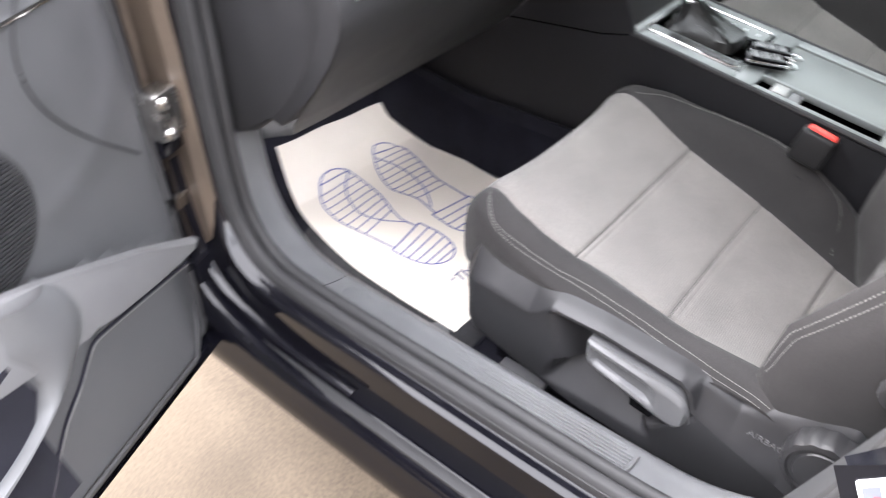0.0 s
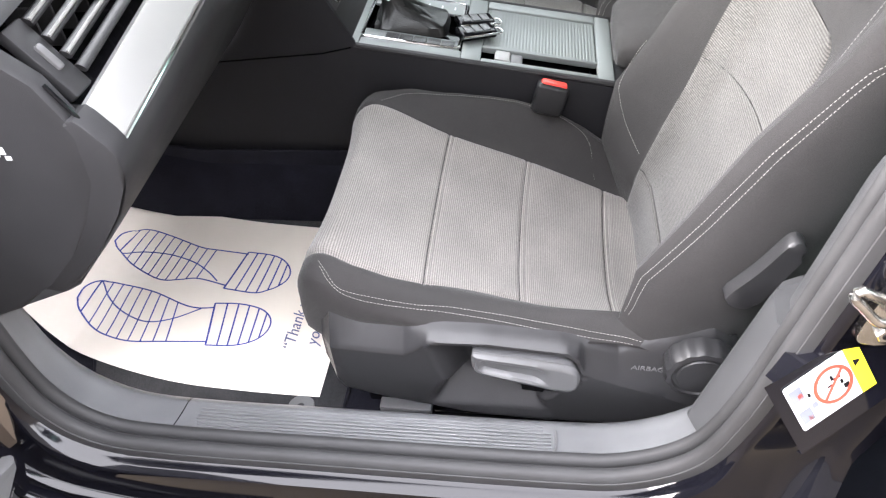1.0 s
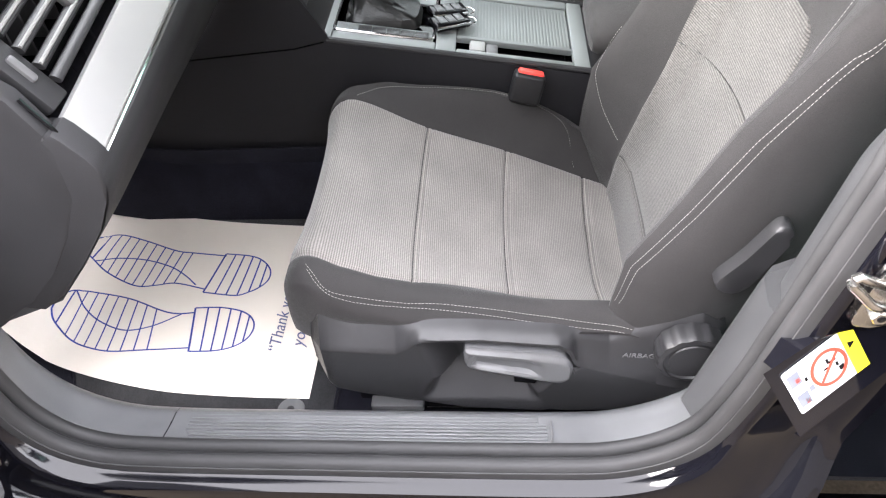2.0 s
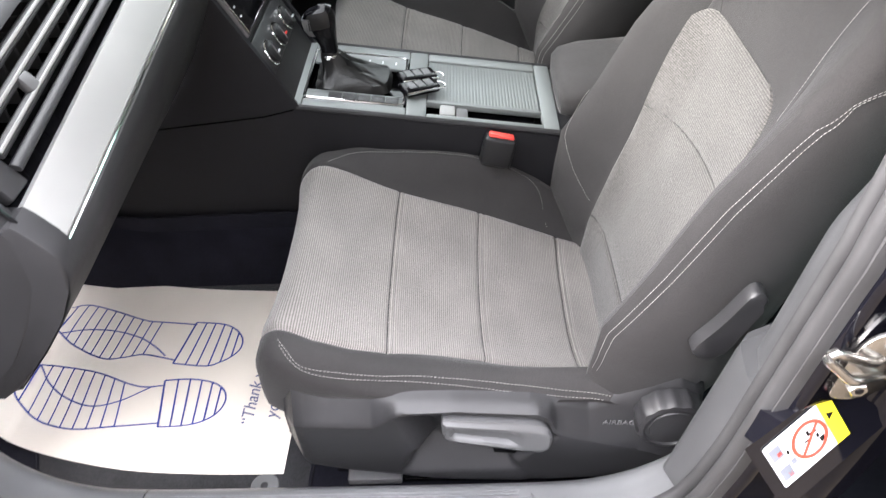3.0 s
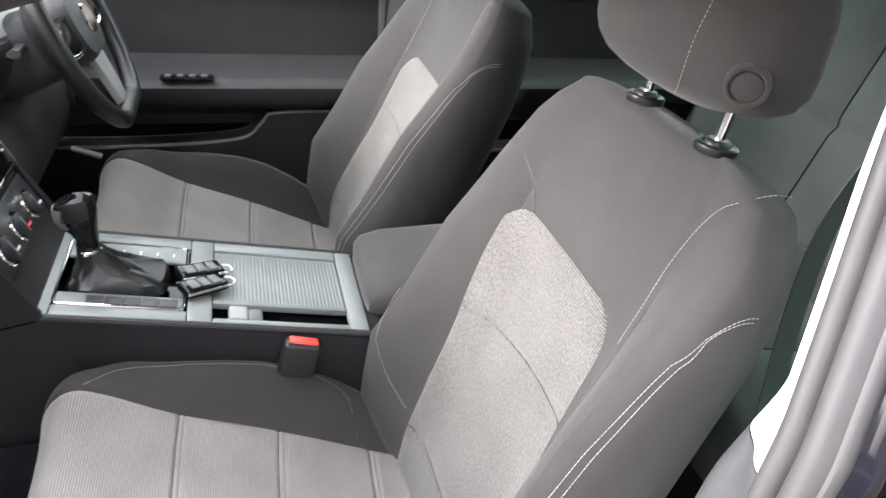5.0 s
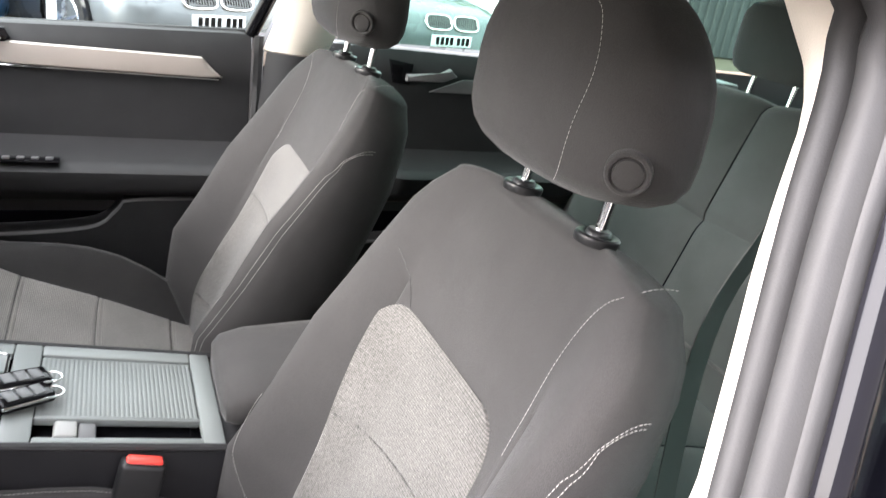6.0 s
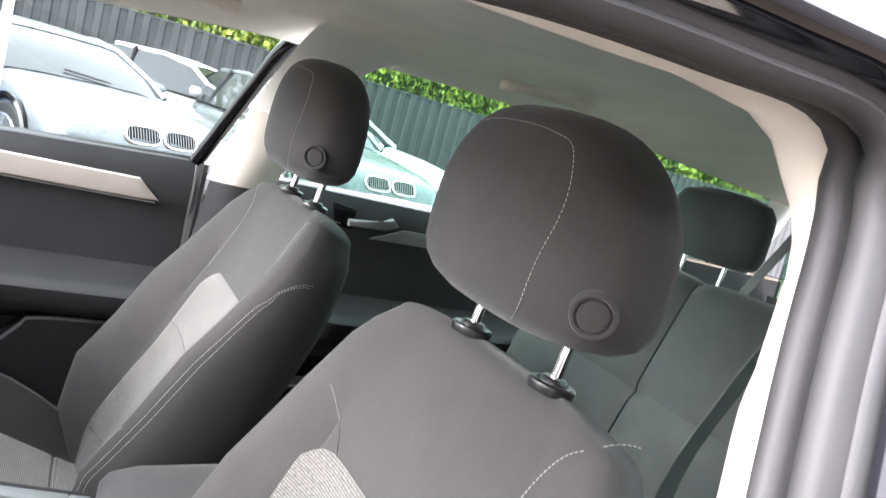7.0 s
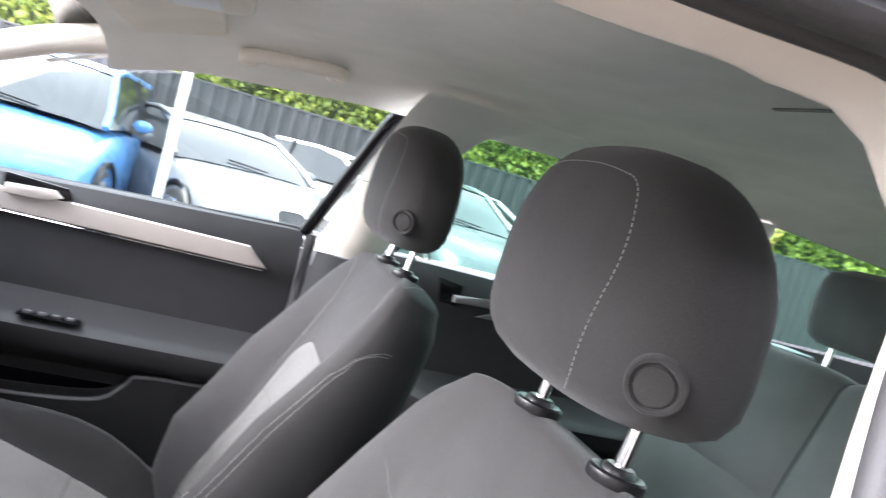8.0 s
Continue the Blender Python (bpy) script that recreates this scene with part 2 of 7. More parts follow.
def part(name, bm, material, parent=None, label="", smooth=True):
    """Links a bmesh, drawn in world coordinates, as one mesh object with its origin in its own middle."""
    if bm.verts:
        lo = [min(v.co[i] for v in bm.verts) for i in range(3)]
        hi = [max(v.co[i] for v in bm.verts) for i in range(3)]
    mid = Vector([(a + b) / 2 for a, b in zip(lo, hi)])
    for v in bm.verts:
        v.co -= mid
    ob = new(name, finish(name, bm, material, smooth))
    ORIGIN[ob.name] = mid
    if parent:
        ob.parent = parent
        ob.location = mid - ORIGIN[parent.name]
    else:
        ob.location = mid
    if label:
        ob["label"] = label
    return ob


def solo(name, bm, material, label, category, group="", kind="", smooth=True):
    return tagged(part(name, bm, material, None, "", smooth), label, category, group, kind)


def grid(points, uv=None, wrap_u=False, wrap_v=False, cap=False):
    """A surface through rows of points."""
    bm = bmesh.new()
    rows = [[bm.verts.new(p) for p in row] for row in points]
    layer = bm.loops.layers.uv.new("UVMap") if uv is not None else None
    nu, nv = len(rows), len(rows[0])
    for i in range(nu if wrap_u else nu - 1):
        for j in range(nv if wrap_v else nv - 1):
            a, b = (i + 1) % nu, (j + 1) % nv
            q = [(i, j), (i, b), (a, b), (a, j)]
            vs = [rows[x][y] for x, y in q]
            if len(set(vs)) < 4:
                continue
            f = bm.faces.new(vs)
            if layer:
                for loop, (x, y) in zip(f.loops, q):
                    loop[layer].uv = uv[x][y]
    if cap:
        bm.faces.new(rows[0][::-1])
        bm.faces.new(rows[-1])
    return bm


def thicken(bm, t):
    """Gives a sheet its thickness."""
    bmesh.ops.recalc_face_normals(bm, faces=bm.faces[:])
    bmesh.ops.solidify(bm, geom=bm.faces[:], thickness=t)
    return bm


def box(size, at=(0, 0, 0), turn=None, bevel=0.0, seg=2, bm=None):
    bm = bm or bmesh.new()
    m = Matrix.Translation(at) @ (turn.to_4x4() if turn is not None else Matrix.Identity(4))
    made = bmesh.ops.create_cube(bm, size=1.0, matrix=Matrix.Identity(4))["verts"]
    for v in made:
        v.co = Vector((v.co.x * size[0], v.co.y * size[1], v.co.z * size[2]))
    if bevel:
        edges = list({e for v in made for e in v.link_edges})
        made = list({v for v in bmesh.ops.bevel(bm, geom=edges, offset=bevel, segments=seg, profile=0.5, affect="EDGES")["verts"]} | {v for v in made if v.is_valid})
    for v in made:
        v.co = m @ v.co
    return bm


def tube(path, radius, n=8, closed=False, bm=None, squash=1.0, up=(0, 0, 1)):
    """A round bar along a path; radius may be a list."""
    bm = bm or bmesh.new()
    pts = [Vector(p) for p in path]
    rad = radius if isinstance(radius, (list, tuple)) else [radius] * len(pts)
    rings = []
    for i, p in enumerate(pts):
        a = pts[i - 1] if (i or closed) else p
        b = pts[(i + 1) % len(pts)] if (i < len(pts) - 1 or closed) else p
        d = (b - a).normalized()
        side = d.cross(Vector(up))
        side = side.normalized() if side.length > 1e-4 else d.cross(Vector((1, 0, 0))).normalized()
        top = side.cross(d)
        rings.append([bm.verts.new(p + rad[i] * (math.cos(k) * side + squash * math.sin(k) * top)) for k in [2 * math.pi * j / n for j in range(n)]])
    for i in range(len(rings) if closed else len(rings) - 1):
        r, s = rings[i], rings[(i + 1) % len(rings)]
        for j in range(n):
            bm.faces.new((r[j], r[(j + 1) % n], s[(j + 1) % n], s[j]))
    if not closed:
        bm.faces.new(rings[0][::-1])
        bm.faces.new(rings[-1])
    return bm


def prism(outline, depth, to_world, bevel=0.0, bm=None):
    """A flat outline of (a, b) given a depth; to_world(a, b, c) places it."""
    bm = bm or bmesh.new()
    low = [bm.verts.new((a, b, 0)) for a, b in outline]
    high = [bm.verts.new((a, b, depth)) for a, b in outline]
    n = len(outline)
    bm.faces.new(low[::-1])
    top = bm.faces.new(high)
    for i in range(n):
        bm.faces.new((low[i], low[(i + 1) % n], high[(i + 1) % n], high[i]))
    verts = low + high
    if bevel:
        r = bmesh.ops.bevel(bm, geom=list(top.edges), offset=bevel, segments=2, profile=0.5, affect="EDGES")
        verts = list(set(r["verts"]) | {v for v in verts if v.is_valid})
    for v in verts:
        v.co = Vector(to_world(*v.co))
    return bm


def spline(points, n):
    """n points along a Catmull-Rom curve, evenly spaced."""
    p = np.array(points, float)
    ext = np.vstack([2 * p[0] - p[1], p, 2 * p[-1] - p[-2]])
    out = []
    for i in range(len(p) - 1):
        a, b, c, d = ext[i : i + 4]
        for t in np.linspace(0, 1, 24, endpoint=False):
            out.append(0.5 * (2 * b + (c - a) * t + (2 * a - 5 * b + 4 * c - d) * t * t + (3 * b - a - 3 * c + d) * t**3))
    out.append(p[-1])
    out = np.array(out)
    s = np.r_[0, np.cumsum(np.linalg.norm(np.diff(out, axis=0), axis=1))]
    want = np.linspace(0, s[-1], n)
    return np.stack([np.interp(want, s, out[:, k]) for k in range(out.shape[1])], 1)


def lerp(x, xs, ys):
    return float(np.interp(x, xs, ys))


def smooth(a, b, x):
    t = min(max((x - a) / (b - a), 0), 1)
    return t * t * (3 - 2 * t)


def stitches(path, length=0.0034, gap=0.0016, r=0.00040, bm=None):
    """Short threads along a path that lies on a surface."""
    bm = bm or bmesh.new()
    p = np.array(path, float)
    s = np.r_[0, np.cumsum(np.linalg.norm(np.diff(p, axis=0), axis=1))]
    at = lambda d: [float(np.interp(d, s, p[:, k])) for k in range(3)]
    d = 0.0
    while d + length < s[-1]:
        tube([at(d), at(d + length / 2), at(d + length)], [r * 0.7, r, r * 0.7], 5, bm=bm)
        d += length + gap
    return bm


def lettering(name, text, size, m, material, parent, depth=0.0004, shear=0.0, label=""):
    """Words in the built-in font, turned into a mesh."""
    cu = bpy.data.curves.new(name, "FONT")
    cu.body, cu.size, cu.extrude, cu.shear = text, size, depth, shear
    tmp = new(name + "_curve", cu)
    me = bpy.data.meshes.new_from_object(tmp.evaluated_get(bpy.context.evaluated_depsgraph_get()))
    bpy.data.objects.remove(tmp)
    bm = bmesh.new()
    bm.from_mesh(me)
    bm.transform(m)
    return part(name, bm, material, parent, label, smooth=False)


# ---- front seats ----
CUSHION = spline([(0.052, 0.455), (0.040, 0.51), (0.045, 0.568), (0.071, 0.601), (0.112, 0.592), (0.207, 0.541), (0.348, 0.485), (0.49, 0.42), (0.528, 0.404), (0.575, 0.398)], 240)
BACK = spline([(0.548, 0.395), (0.575, 0.50), (0.612, 0.60), (0.650, 0.70), (0.710, 0.845), (0.755, 0.96), (0.783, 1.03)], 240)


class Curve:
    """A line in the x-z plane with its normal, by its length."""

    def __init__(self, p, flip=1):
        self.p, self.s = p, np.r_[0, np.cumsum(np.linalg.norm(np.diff(p, axis=0), axis=1))]
        self.t = np.gradient(p, axis=0)
        self.t /= np.linalg.norm(self.t, axis=1)[:, None]
        self.end = self.s[-1]

    def at(self, s):
        x, z = np.interp(s, self.s, self.p[:, 0]), np.interp(s, self.s, self.p[:, 1])
        tx, tz = np.interp(s, self.s, self.t[:, 0]), np.interp(s, self.s, self.t[:, 1])
        return x, z, -tz, tx

    def where(self, axis, value):
        return float(np.interp(value, self.p[:, axis], self.s))


CU, BK = Curve(CUSHION), Curve(BACK)
S_A, S_B, S_C = (float(CU.s[100 + np.argmin(np.abs(CUSHION[100:, 0] - x))]) if x > 0.2 else 0 for x in (0.207, 0.348, 0.49))
S_A = float(CU.s[60 + np.argmin(np.abs(CUSHION[60:, 0] - 0.207))])
Z_LOW, Z_MID, Z_TOP = 0.488, 0.715, 0.858
EDGE = 0.1745


def near_edge(s):
    """Half width of the light insert on the doorway side."""
    return lerp(s, [0.0, 0.12, 0.176, 0.204, 0.254, 0.337, 0.448, 0.62], [0.185, 0.195, 0.211, 0.217, 0.215, 0.198, 0.174, 0.165])


def outer_edge(s, side):
    """Half width of the whole cushion, rounded in at its front corners."""
    if side > 0:
        return lerp(s, [0.0, 0.10, 0.15, 0.19, 0.23, 0.29, 0.35], [0.180, 0.184, 0.198, 0.219, 0.237, 0.252, 0.257])
    return lerp(s, [0.0, 0.10, 0.16, 0.22], [0.235, 0.240, 0.252, 0.257])


def cushion_point(s, dy, side_drop=None):
    """A place on the cushion's upholstery: s along it from the front, dy across."""
    x, z, nx, nz = CU.at(s)
    a = abs(dy)
    edge = near_edge(s) if dy < 0 else EDGE
    narrow = 0.92 + 0.08 * smooth(0.0, 0.2, s)
    near = [0, 0.0, 0.10, 0.19, 0.87, 1.45, 1.6, 1.6]
    k = lerp(x, [0.06, 0.09, 0.15, 0.208, 0.354, 0.461, 0.51, 0.57], near) if dy < 0 and s > 0.1 else lerp(x, [0.06, 0.10, 0.15, 0.20, 0.25, 0.30, 0.36, 0.42, 0.47, 0.52, 0.57], [0, 0.05, 0.45, 0.90, 1.20, 1.42, 1.5, 1.35, 1.1, 0.6, 0.1]) if s > 0.1 else 0
    off = 0.010 * min(a / EDGE, 1) ** 3
    sag = 0.006 * math.sin(math.pi * min(max((s - S_A) / (S_C - S_A), 0), 1)) * (1 - min(a / EDGE, 1) ** 2)
    off -= sag
    if dy < 0:
        off += 0.020 * smooth(S_B, S_C, s) * min(a / EDGE, 1) ** 3
    if a > EDGE:
        off += k * 0.052 * smooth(EDGE, 0.222, a)
    if a > 0.226:
        off -= 0.024 * ((a - 0.226) / 0.031) ** 2
    off -= 0.0045 * math.exp(-(((a - edge) / 0.0032) ** 2))
    if a < edge + 0.004:
        for seam in (S_A, S_B, S_C):
            off -= (0.0050 if seam == S_C else 0.0026) * math.exp(-(((s - seam) / 0.0028) ** 2)) + 0.0016 * math.exp(-(((s - seam - 0.0095) / 0.002) ** 2))
    px, pz = x + off * nx, z + off * nz
    if side_drop is not None:
        bottom = min(0.512 if dy < 0 and s > 0.17 else 0.465, pz)
        pz = pz + (bottom - pz) * side_drop
    return px, dy * narrow, pz


def back_width(z):
    return lerp(z, [0.395, 0.45, 0.55, 0.90, 0.97, 1.0, 1.03], [0.235, 0.25, 0.255, 0.249, 0.241, 0.228, 0.202])


def bolster(z):
    return lerp(z, [0.395, 0.47, 0.58, 0.68, 0.78, 0.84, 0.90, 0.97, 1.03], [0.03, 0.08, 0.108, 0.088, 0.076, 0.060, 0.045, 0.028, 0.010])


def back_point(s, dy, lift=0.0):
    """A place on the front of the backrest."""
    x, z, nx, nz = BK.at(s)
    w, b, a = back_width(z), bolster(z), abs(dy)
    off = 0.004 * (a / 0.155) ** 2 if a < 0.155 else 0.004
    crest = 0.915 * w
    if a > 0.10:
        off += b * smooth(0.10, crest, min(a, crest)) ** 1.6
    if a > crest:
        off -= (0.008 + 0.42 * b) * ((a - crest) / (w - crest)) ** 2
    off -= 0.004 * math.exp(-(((a - 0.160) / 0.004) ** 2)) * (1 - smooth(0.86, 0.95, z))
    off += lift
    return x + off * nx, dy, z + off * nz


def headrest_point(q, ang):
    """Round the headrest: q from its underside to its top, ang about it (0 is its front)."""
    v = 2 * q - 1
    r = max(1 - abs(v) ** (4.5 if v < 0 else 2.9), 0.0) ** (1 / 3.0)
    hw, hd = 0.1673 * r, 0.0605 * r
    c, s = math.cos(ang), math.sin(ang)
    e = 2 / 3.2
    px = -hd * math.copysign(abs(c) ** e, c)
    py = hw * math.copysign(abs(s) ** e, s)
    waist = 1 + 0.058 * smooth(0.45, 0.0, q) - 0.211 * smooth(0.45, 1.0, q)
    z = 1.1946 + 0.106 * v
    return 0.805 + 0.003 * v + px - 0.0177 * math.cos(py / 0.168 * 1.5), py * waist + 0.003, z - 0.010 * (px / 0.066) * (1 - q)


def front_seat(yc, dx, dz, outer, label, btn=-1, twist=0.0):
    at = lambda p: (p[0] + dx, p[1] + yc + twist * smooth(0.55, 0.95, p[2]), p[2] + dz)
    seat = thing("front_seat", (0.33 + dx, yc, 0.30), label, "car seat", "front seats")
    # cushion, patch by patch
    rows_all = sorted({round(v, 5) for v in [*np.linspace(0, CU.end, 70), *[m + d for m in (S_A, S_B, S_C) for d in (-0.010, -0.006, -0.003, 0, 0.003, 0.006, 0.0095, 0.013)]]})
    cols_in = [-EDGE, -0.172, -0.168, -0.16, -0.14, -0.11, -0.07, -0.035, 0, 0.035, 0.07, 0.11, 0.14, 0.16, 0.168, 0.172, EDGE]
    lims = [0, S_A, S_B, S_C, CU.end]
    for a, b in zip(lims, lims[1:]):
        rows = [s for s in rows_all if a - 1e-4 <= s <= b + 1e-4]
        fit = lambda s, d: d * near_edge(s) / EDGE if d < 0 else d
        pts = [[at(cushion_point(s, fit(s, d))) for d in cols_in] for s in rows]
        uv = [[(d, s) for d in cols_in] for s in rows]
        part("cushion_panel", grid(pts, uv), CLOTH_RIB, seat, "ribbed light grey cloth panel")
    for s in (S_A, S_B, S_C):
        part("cushion_seam", tube([at((lambda q: (q[0], q[1], q[2] - 0.0003))(cushion_point(s, fit(s, d)))) for d in cols_in], 0.0013, 6), CLOTH_DARK, seat, "dark seam across the cushion")
    cols_out = [EDGE, 0.1765, 0.180, 0.187, 0.197, 0.208, 0.219, 0.228, 0.236, 0.243, 0.249, 0.2535, 0.257]
    for sg in (-1, 1):
        pts = []
        for s in rows_all:
            e0 = near_edge(s) if sg < 0 else EDGE
            w0 = outer_edge(s, sg)
            row = [at(cushion_point(s, sg * (e0 + (d - EDGE) * (w0 - e0) / (0.257 - EDGE)))) for d in cols_out]
            for f, bulge in ((0.15, 0.003), (0.35, 0.004), (0.6, 0.003), (0.85, 0.0), (1.0, -0.008)):
                q = cushion_point(s, sg * w0, f)
                row.append(at((q[0], q[1] + sg * bulge, q[2])))
            pts.append(row)
        part("cushion_bolster", grid(pts), CLOTH_DARK, seat, "dark grey cloth side bolster")
    # backrest shell
    rings = []
    fr = [-1, -0.985, -0.955, -0.915, -0.87, -0.82, -0.77, -0.72, -0.67, -0.64, -0.62, -0.60, -0.55, -0.4, -0.2, 0]
    fr = fr + [-f for f in fr[-2::-1]]
    n_rows = 64
    for s in np.linspace(0, BK.end, n_rows):
        x, z, nx, nz = BK.at(s)
        w = back_width(z)
        th = lerp(z, [0.395, 0.5, 0.9, 1.0, 1.03], [0.07, 0.118, 0.112, 0.095, 0.082])
        ring = [back_point(s, f * w) for f in fr]
        fx, _, fz = ring[-1]
        for k, g in ((0.25, 1.0), (0.55, 0.965), (0.8, 0.90), (0.94, 0.82), (1.0, 0.72)):
            ring.append((fx + k * (x - th * nx - fx), g * w, fz + k * (z - th * nz - fz)))
        ring += [(x - th * nx * 1.02, g * w, z - th * nz * 1.02) for g in (0.5, 0, -0.5)]
        for k, g in ((1.0, 0.72), (0.94, 0.82), (0.8, 0.90), (0.55, 0.965), (0.25, 1.0)):
            ring.append((fx + k * (x - th * nx - fx), -g * w, fz + k * (z - th * nz - fz)))
        rings.append(ring)
    x, z, nx, nz = BK.at(BK.end)
    base = np.array(rings[-1])
    mid = np.array([x - 0.041 * nx, 0, z - 0.041 * nz])
    up = np.array([nz, 0, -nx])
    for a in np.linspace(0.12, 1.0, 9):
        ang = a * math.pi / 2
        keep = math.cos(ang)
        off = base - mid
        q = mid + off * np.array([0.25 + 0.75 * keep, 0.30 + 0.70 * keep, 0.25 + 0.75 * keep]) + up * 0.024 * math.sin(ang)
        rings.append([tuple(r) for r in q])
    part("backrest", grid([[at(p) for p in r] for r in rings], wrap_v=True, cap=True), CLOTH_DARK, seat, "dark grey cloth backrest with tall bolsters")
    # backrest insert in three panels, round-cornered at the top
    s_low, s_mid, s_top = (BK.where(1, zz) for zz in (Z_LOW, Z_MID, Z_TOP))
    def half(s, f=1.0):
        """Half width of the insert: round at the top, drawn in beside the outer bolster."""
        door = f * outer > 0
        r = 0.055 if door else 0.034
        w = 0.156 - (0.014 * smooth(s_low, s_mid, s) if door else 0.0)
        return w - (r * (1 - math.sqrt(max(1 - ((s - (s_top - r)) / r) ** 2, 0))) if s > s_top - r else 0)

    bounds = [lambda f: 0.0, lambda f: s_low, lambda f: s_mid - 0.004 + 0.016 * (1 - f * f) + 0.020 * outer * f, lambda f: s_top]
    for lo_s, hi_s in zip(bounds, bounds[1:]):
        rows = [g for g in (0, 0.015, 0.035, 0.08, *np.linspace(0.15, 0.85, 12), 0.92, 0.965, 0.985, 1)]
        pts, uv = [], []
        for i, g in enumerate(rows):
            end = min(i, len(rows) - 1 - i)
            lip_r = (0.0022, 0.0026, 0.0038, 0.005)[min(end, 3)]
            row, uvr = [], []
            for f in (-1, -0.985, -0.96, -0.9, -0.7, -0.45, -0.2, 0, 0.2, 0.45, 0.7, 0.9, 0.96, 0.985, 1):
                s = lo_s(f) + (hi_s(f) - lo_s(f)) * g
                lip_c = lerp(1 - abs(f), [0, 0.015, 0.04, 0.1], [-0.005, 0.001, 0.0035, 0.005])
                row.append(at(back_point(s, f * (half(s, f) + (0.012 if outer > 0 else 0.0)) + (0.016 if outer < 0 else -0.010) * smooth(s_low, s_top, s), min(lip_r, lip_c))))
                uvr.append((f * half(s, f), s))
            pts.append(row)
            uv.append(uvr)
        part("backrest_panel", grid(pts, uv), CLOTH_RIB_SHADED, seat, "ribbed grey cloth backrest panel, darkened for shade")
    for edge_s in bounds[1:3]:
        seam = []
        for f in np.linspace(-0.97, 0.97, 30):
            s = edge_s(f)
            seam.append(at(back_point(s, f * (half(s, f) + (0.012 if outer > 0 else 0.0)) + (0.016 if outer < 0 else -0.010) * smooth(s_low, s_top, s), 0.0018)))
        part("panel_seam", tube(seam, 0.0010, 6), LEATHER, seat, "dark seam across the insert")
    # headrest
    ring_n = 40
    qs = [0.0, 0.004, 0.02, 0.06, 0.12, 0.2, 0.3, 0.4, 0.5, 0.6, 0.7, 0.77, 0.82, 0.86, 0.90, 0.94, 0.97, 0.99, 0.998, 1.0]
    pts = [[at(headrest_point(min(max(q, 0.0005), 0.9995), 2 * math.pi * j / ring_n)) for j in range(ring_n)] for q in qs]
    head = part("headrest", grid(pts, wrap_v=True, cap=True), CLOTH_DARK, seat, "dark grey cloth headrest with stitched front panel")
    a0 = 0.33 * btn
    bend = lambda q: a0 * (1.50 + 0.5 * (q - 0.5) + 0.35 * math.sin(2 * math.pi * q) * -0.4)
    line = [at(headrest_point(q, bend(q))) for q in np.linspace(0.05, 0.80, 46)]
    line += [at(headrest_point(0.80 + 0.062 * math.sin(k), bend(0.80) * (1 - 0.22 * (1 - math.cos(k))))) for k in np.linspace(0.1, math.pi / 2, 10)]
    line += [at(headrest_point(0.862 + 0.030 * math.sin(math.pi * f), 0.78 * bend(0.80) * (1 - 2 * f))) for f in np.linspace(0.03, 1, 30)]
    part("seam", stitches([(p[0] - 0.0005, p[1] + 0.0005 * btn, p[2]) for p in line]), THREAD, head, "pale stitching")
    # round release button on the outer side
    c = Vector(at((0.7625, btn * 0.152, 1.1395)))
    nrm = Vector((-0.62, btn * 0.77, -0.14)).normalized()
    turn = nrm.to_track_quat("Z", "Y").to_matrix().to_4x4()
    prof = [(0.0205, -0.006), (0.0205, 0.003), (0.0190, 0.0060), (0.0165, 0.0060), (0.0150, 0.0030), (0.0138, 0.0030), (0.0130, 0.0056), (0.007, 0.0068), (0.0005, 0.0068)]
    pts = [[(Matrix.Translation(c) @ turn) @ Vector((r * math.cos(2 * math.pi * j / 32), r * math.sin(2 * math.pi * j / 32), h)) for j in range(32)] for r, h in prof]
    part("release_button", grid(pts, wrap_v=True, cap=True), CLOTH_DARK, head, "round cloth-covered release button")
    for sg in (-1, 1):
        low, high = Vector(at((0.803, sg * 0.078 - 0.001, 1.030))), Vector(at((0.816, sg * 0.078 - 0.001, 1.125)))
        part("post", tube([low, high], 0.0062, 14), CHROME, seat, "chrome headrest post")
        mid_c = Vector(at((0.806, sg * 0.078 - 0.001, 1.0545)))
        ax = (high - low).normalized().to_track_quat("Z", "Y").to_matrix().to_4x4()
        prof = [(0.0215, -0.012), (0.0225, -0.006), (0.0222, -0.0035), (0.0200, -0.0018), (0.0160, -0.0022), (0.0135, -0.0040), (0.0125, 0.0010), (0.0105, 0.0030), (0.0068, 0.0030)]
        pts = [[(Matrix.Translation(mid_c) @ ax) @ Vector((r * (1.25 if abs(math.sin(k)) > 2 else 1) * math.cos(k), r * 1.1 * math.sin(k), h)) for k in [2 * math.pi * j / 24 for j in range(24)]] for r, h in prof]
        part("post_collar", grid(pts, wrap_v=True, cap=True), COLLAR_BLACK, seat, "black plastic post collar")
    # stitching; the tunnel edge is sewn the same way on the seat that shows it
    edges = (outer,) if outer < 0 else (outer, -outer)
    bm = bmesh.new()
    on_cushion = lambda line, side: [at((lambda p: (p[0], p[1] + side * 0.0010, p[2] + 0.0012))(cushion_point(s, side * d))) for s, d in spline(line, 70)]
    stitches(on_cushion([(0.164, 0.228), (0.171, 0.238), (0.188, 0.250), (0.210, 0.2535), (0.254, 0.250), (0.337, 0.2415), (0.387, 0.241), (0.482, 0.243), (0.548, 0.249), (0.609, 0.253)], outer), bm=bm)
    stitches(on_cushion([(0.166, 0.236), (0.176, 0.247), (0.200, 0.2555), (0.230, 0.2565), (0.260, 0.254), (0.337, 0.247), (0.482, 0.250), (0.548, 0.2545), (0.600, 0.2568)], outer), bm=bm)
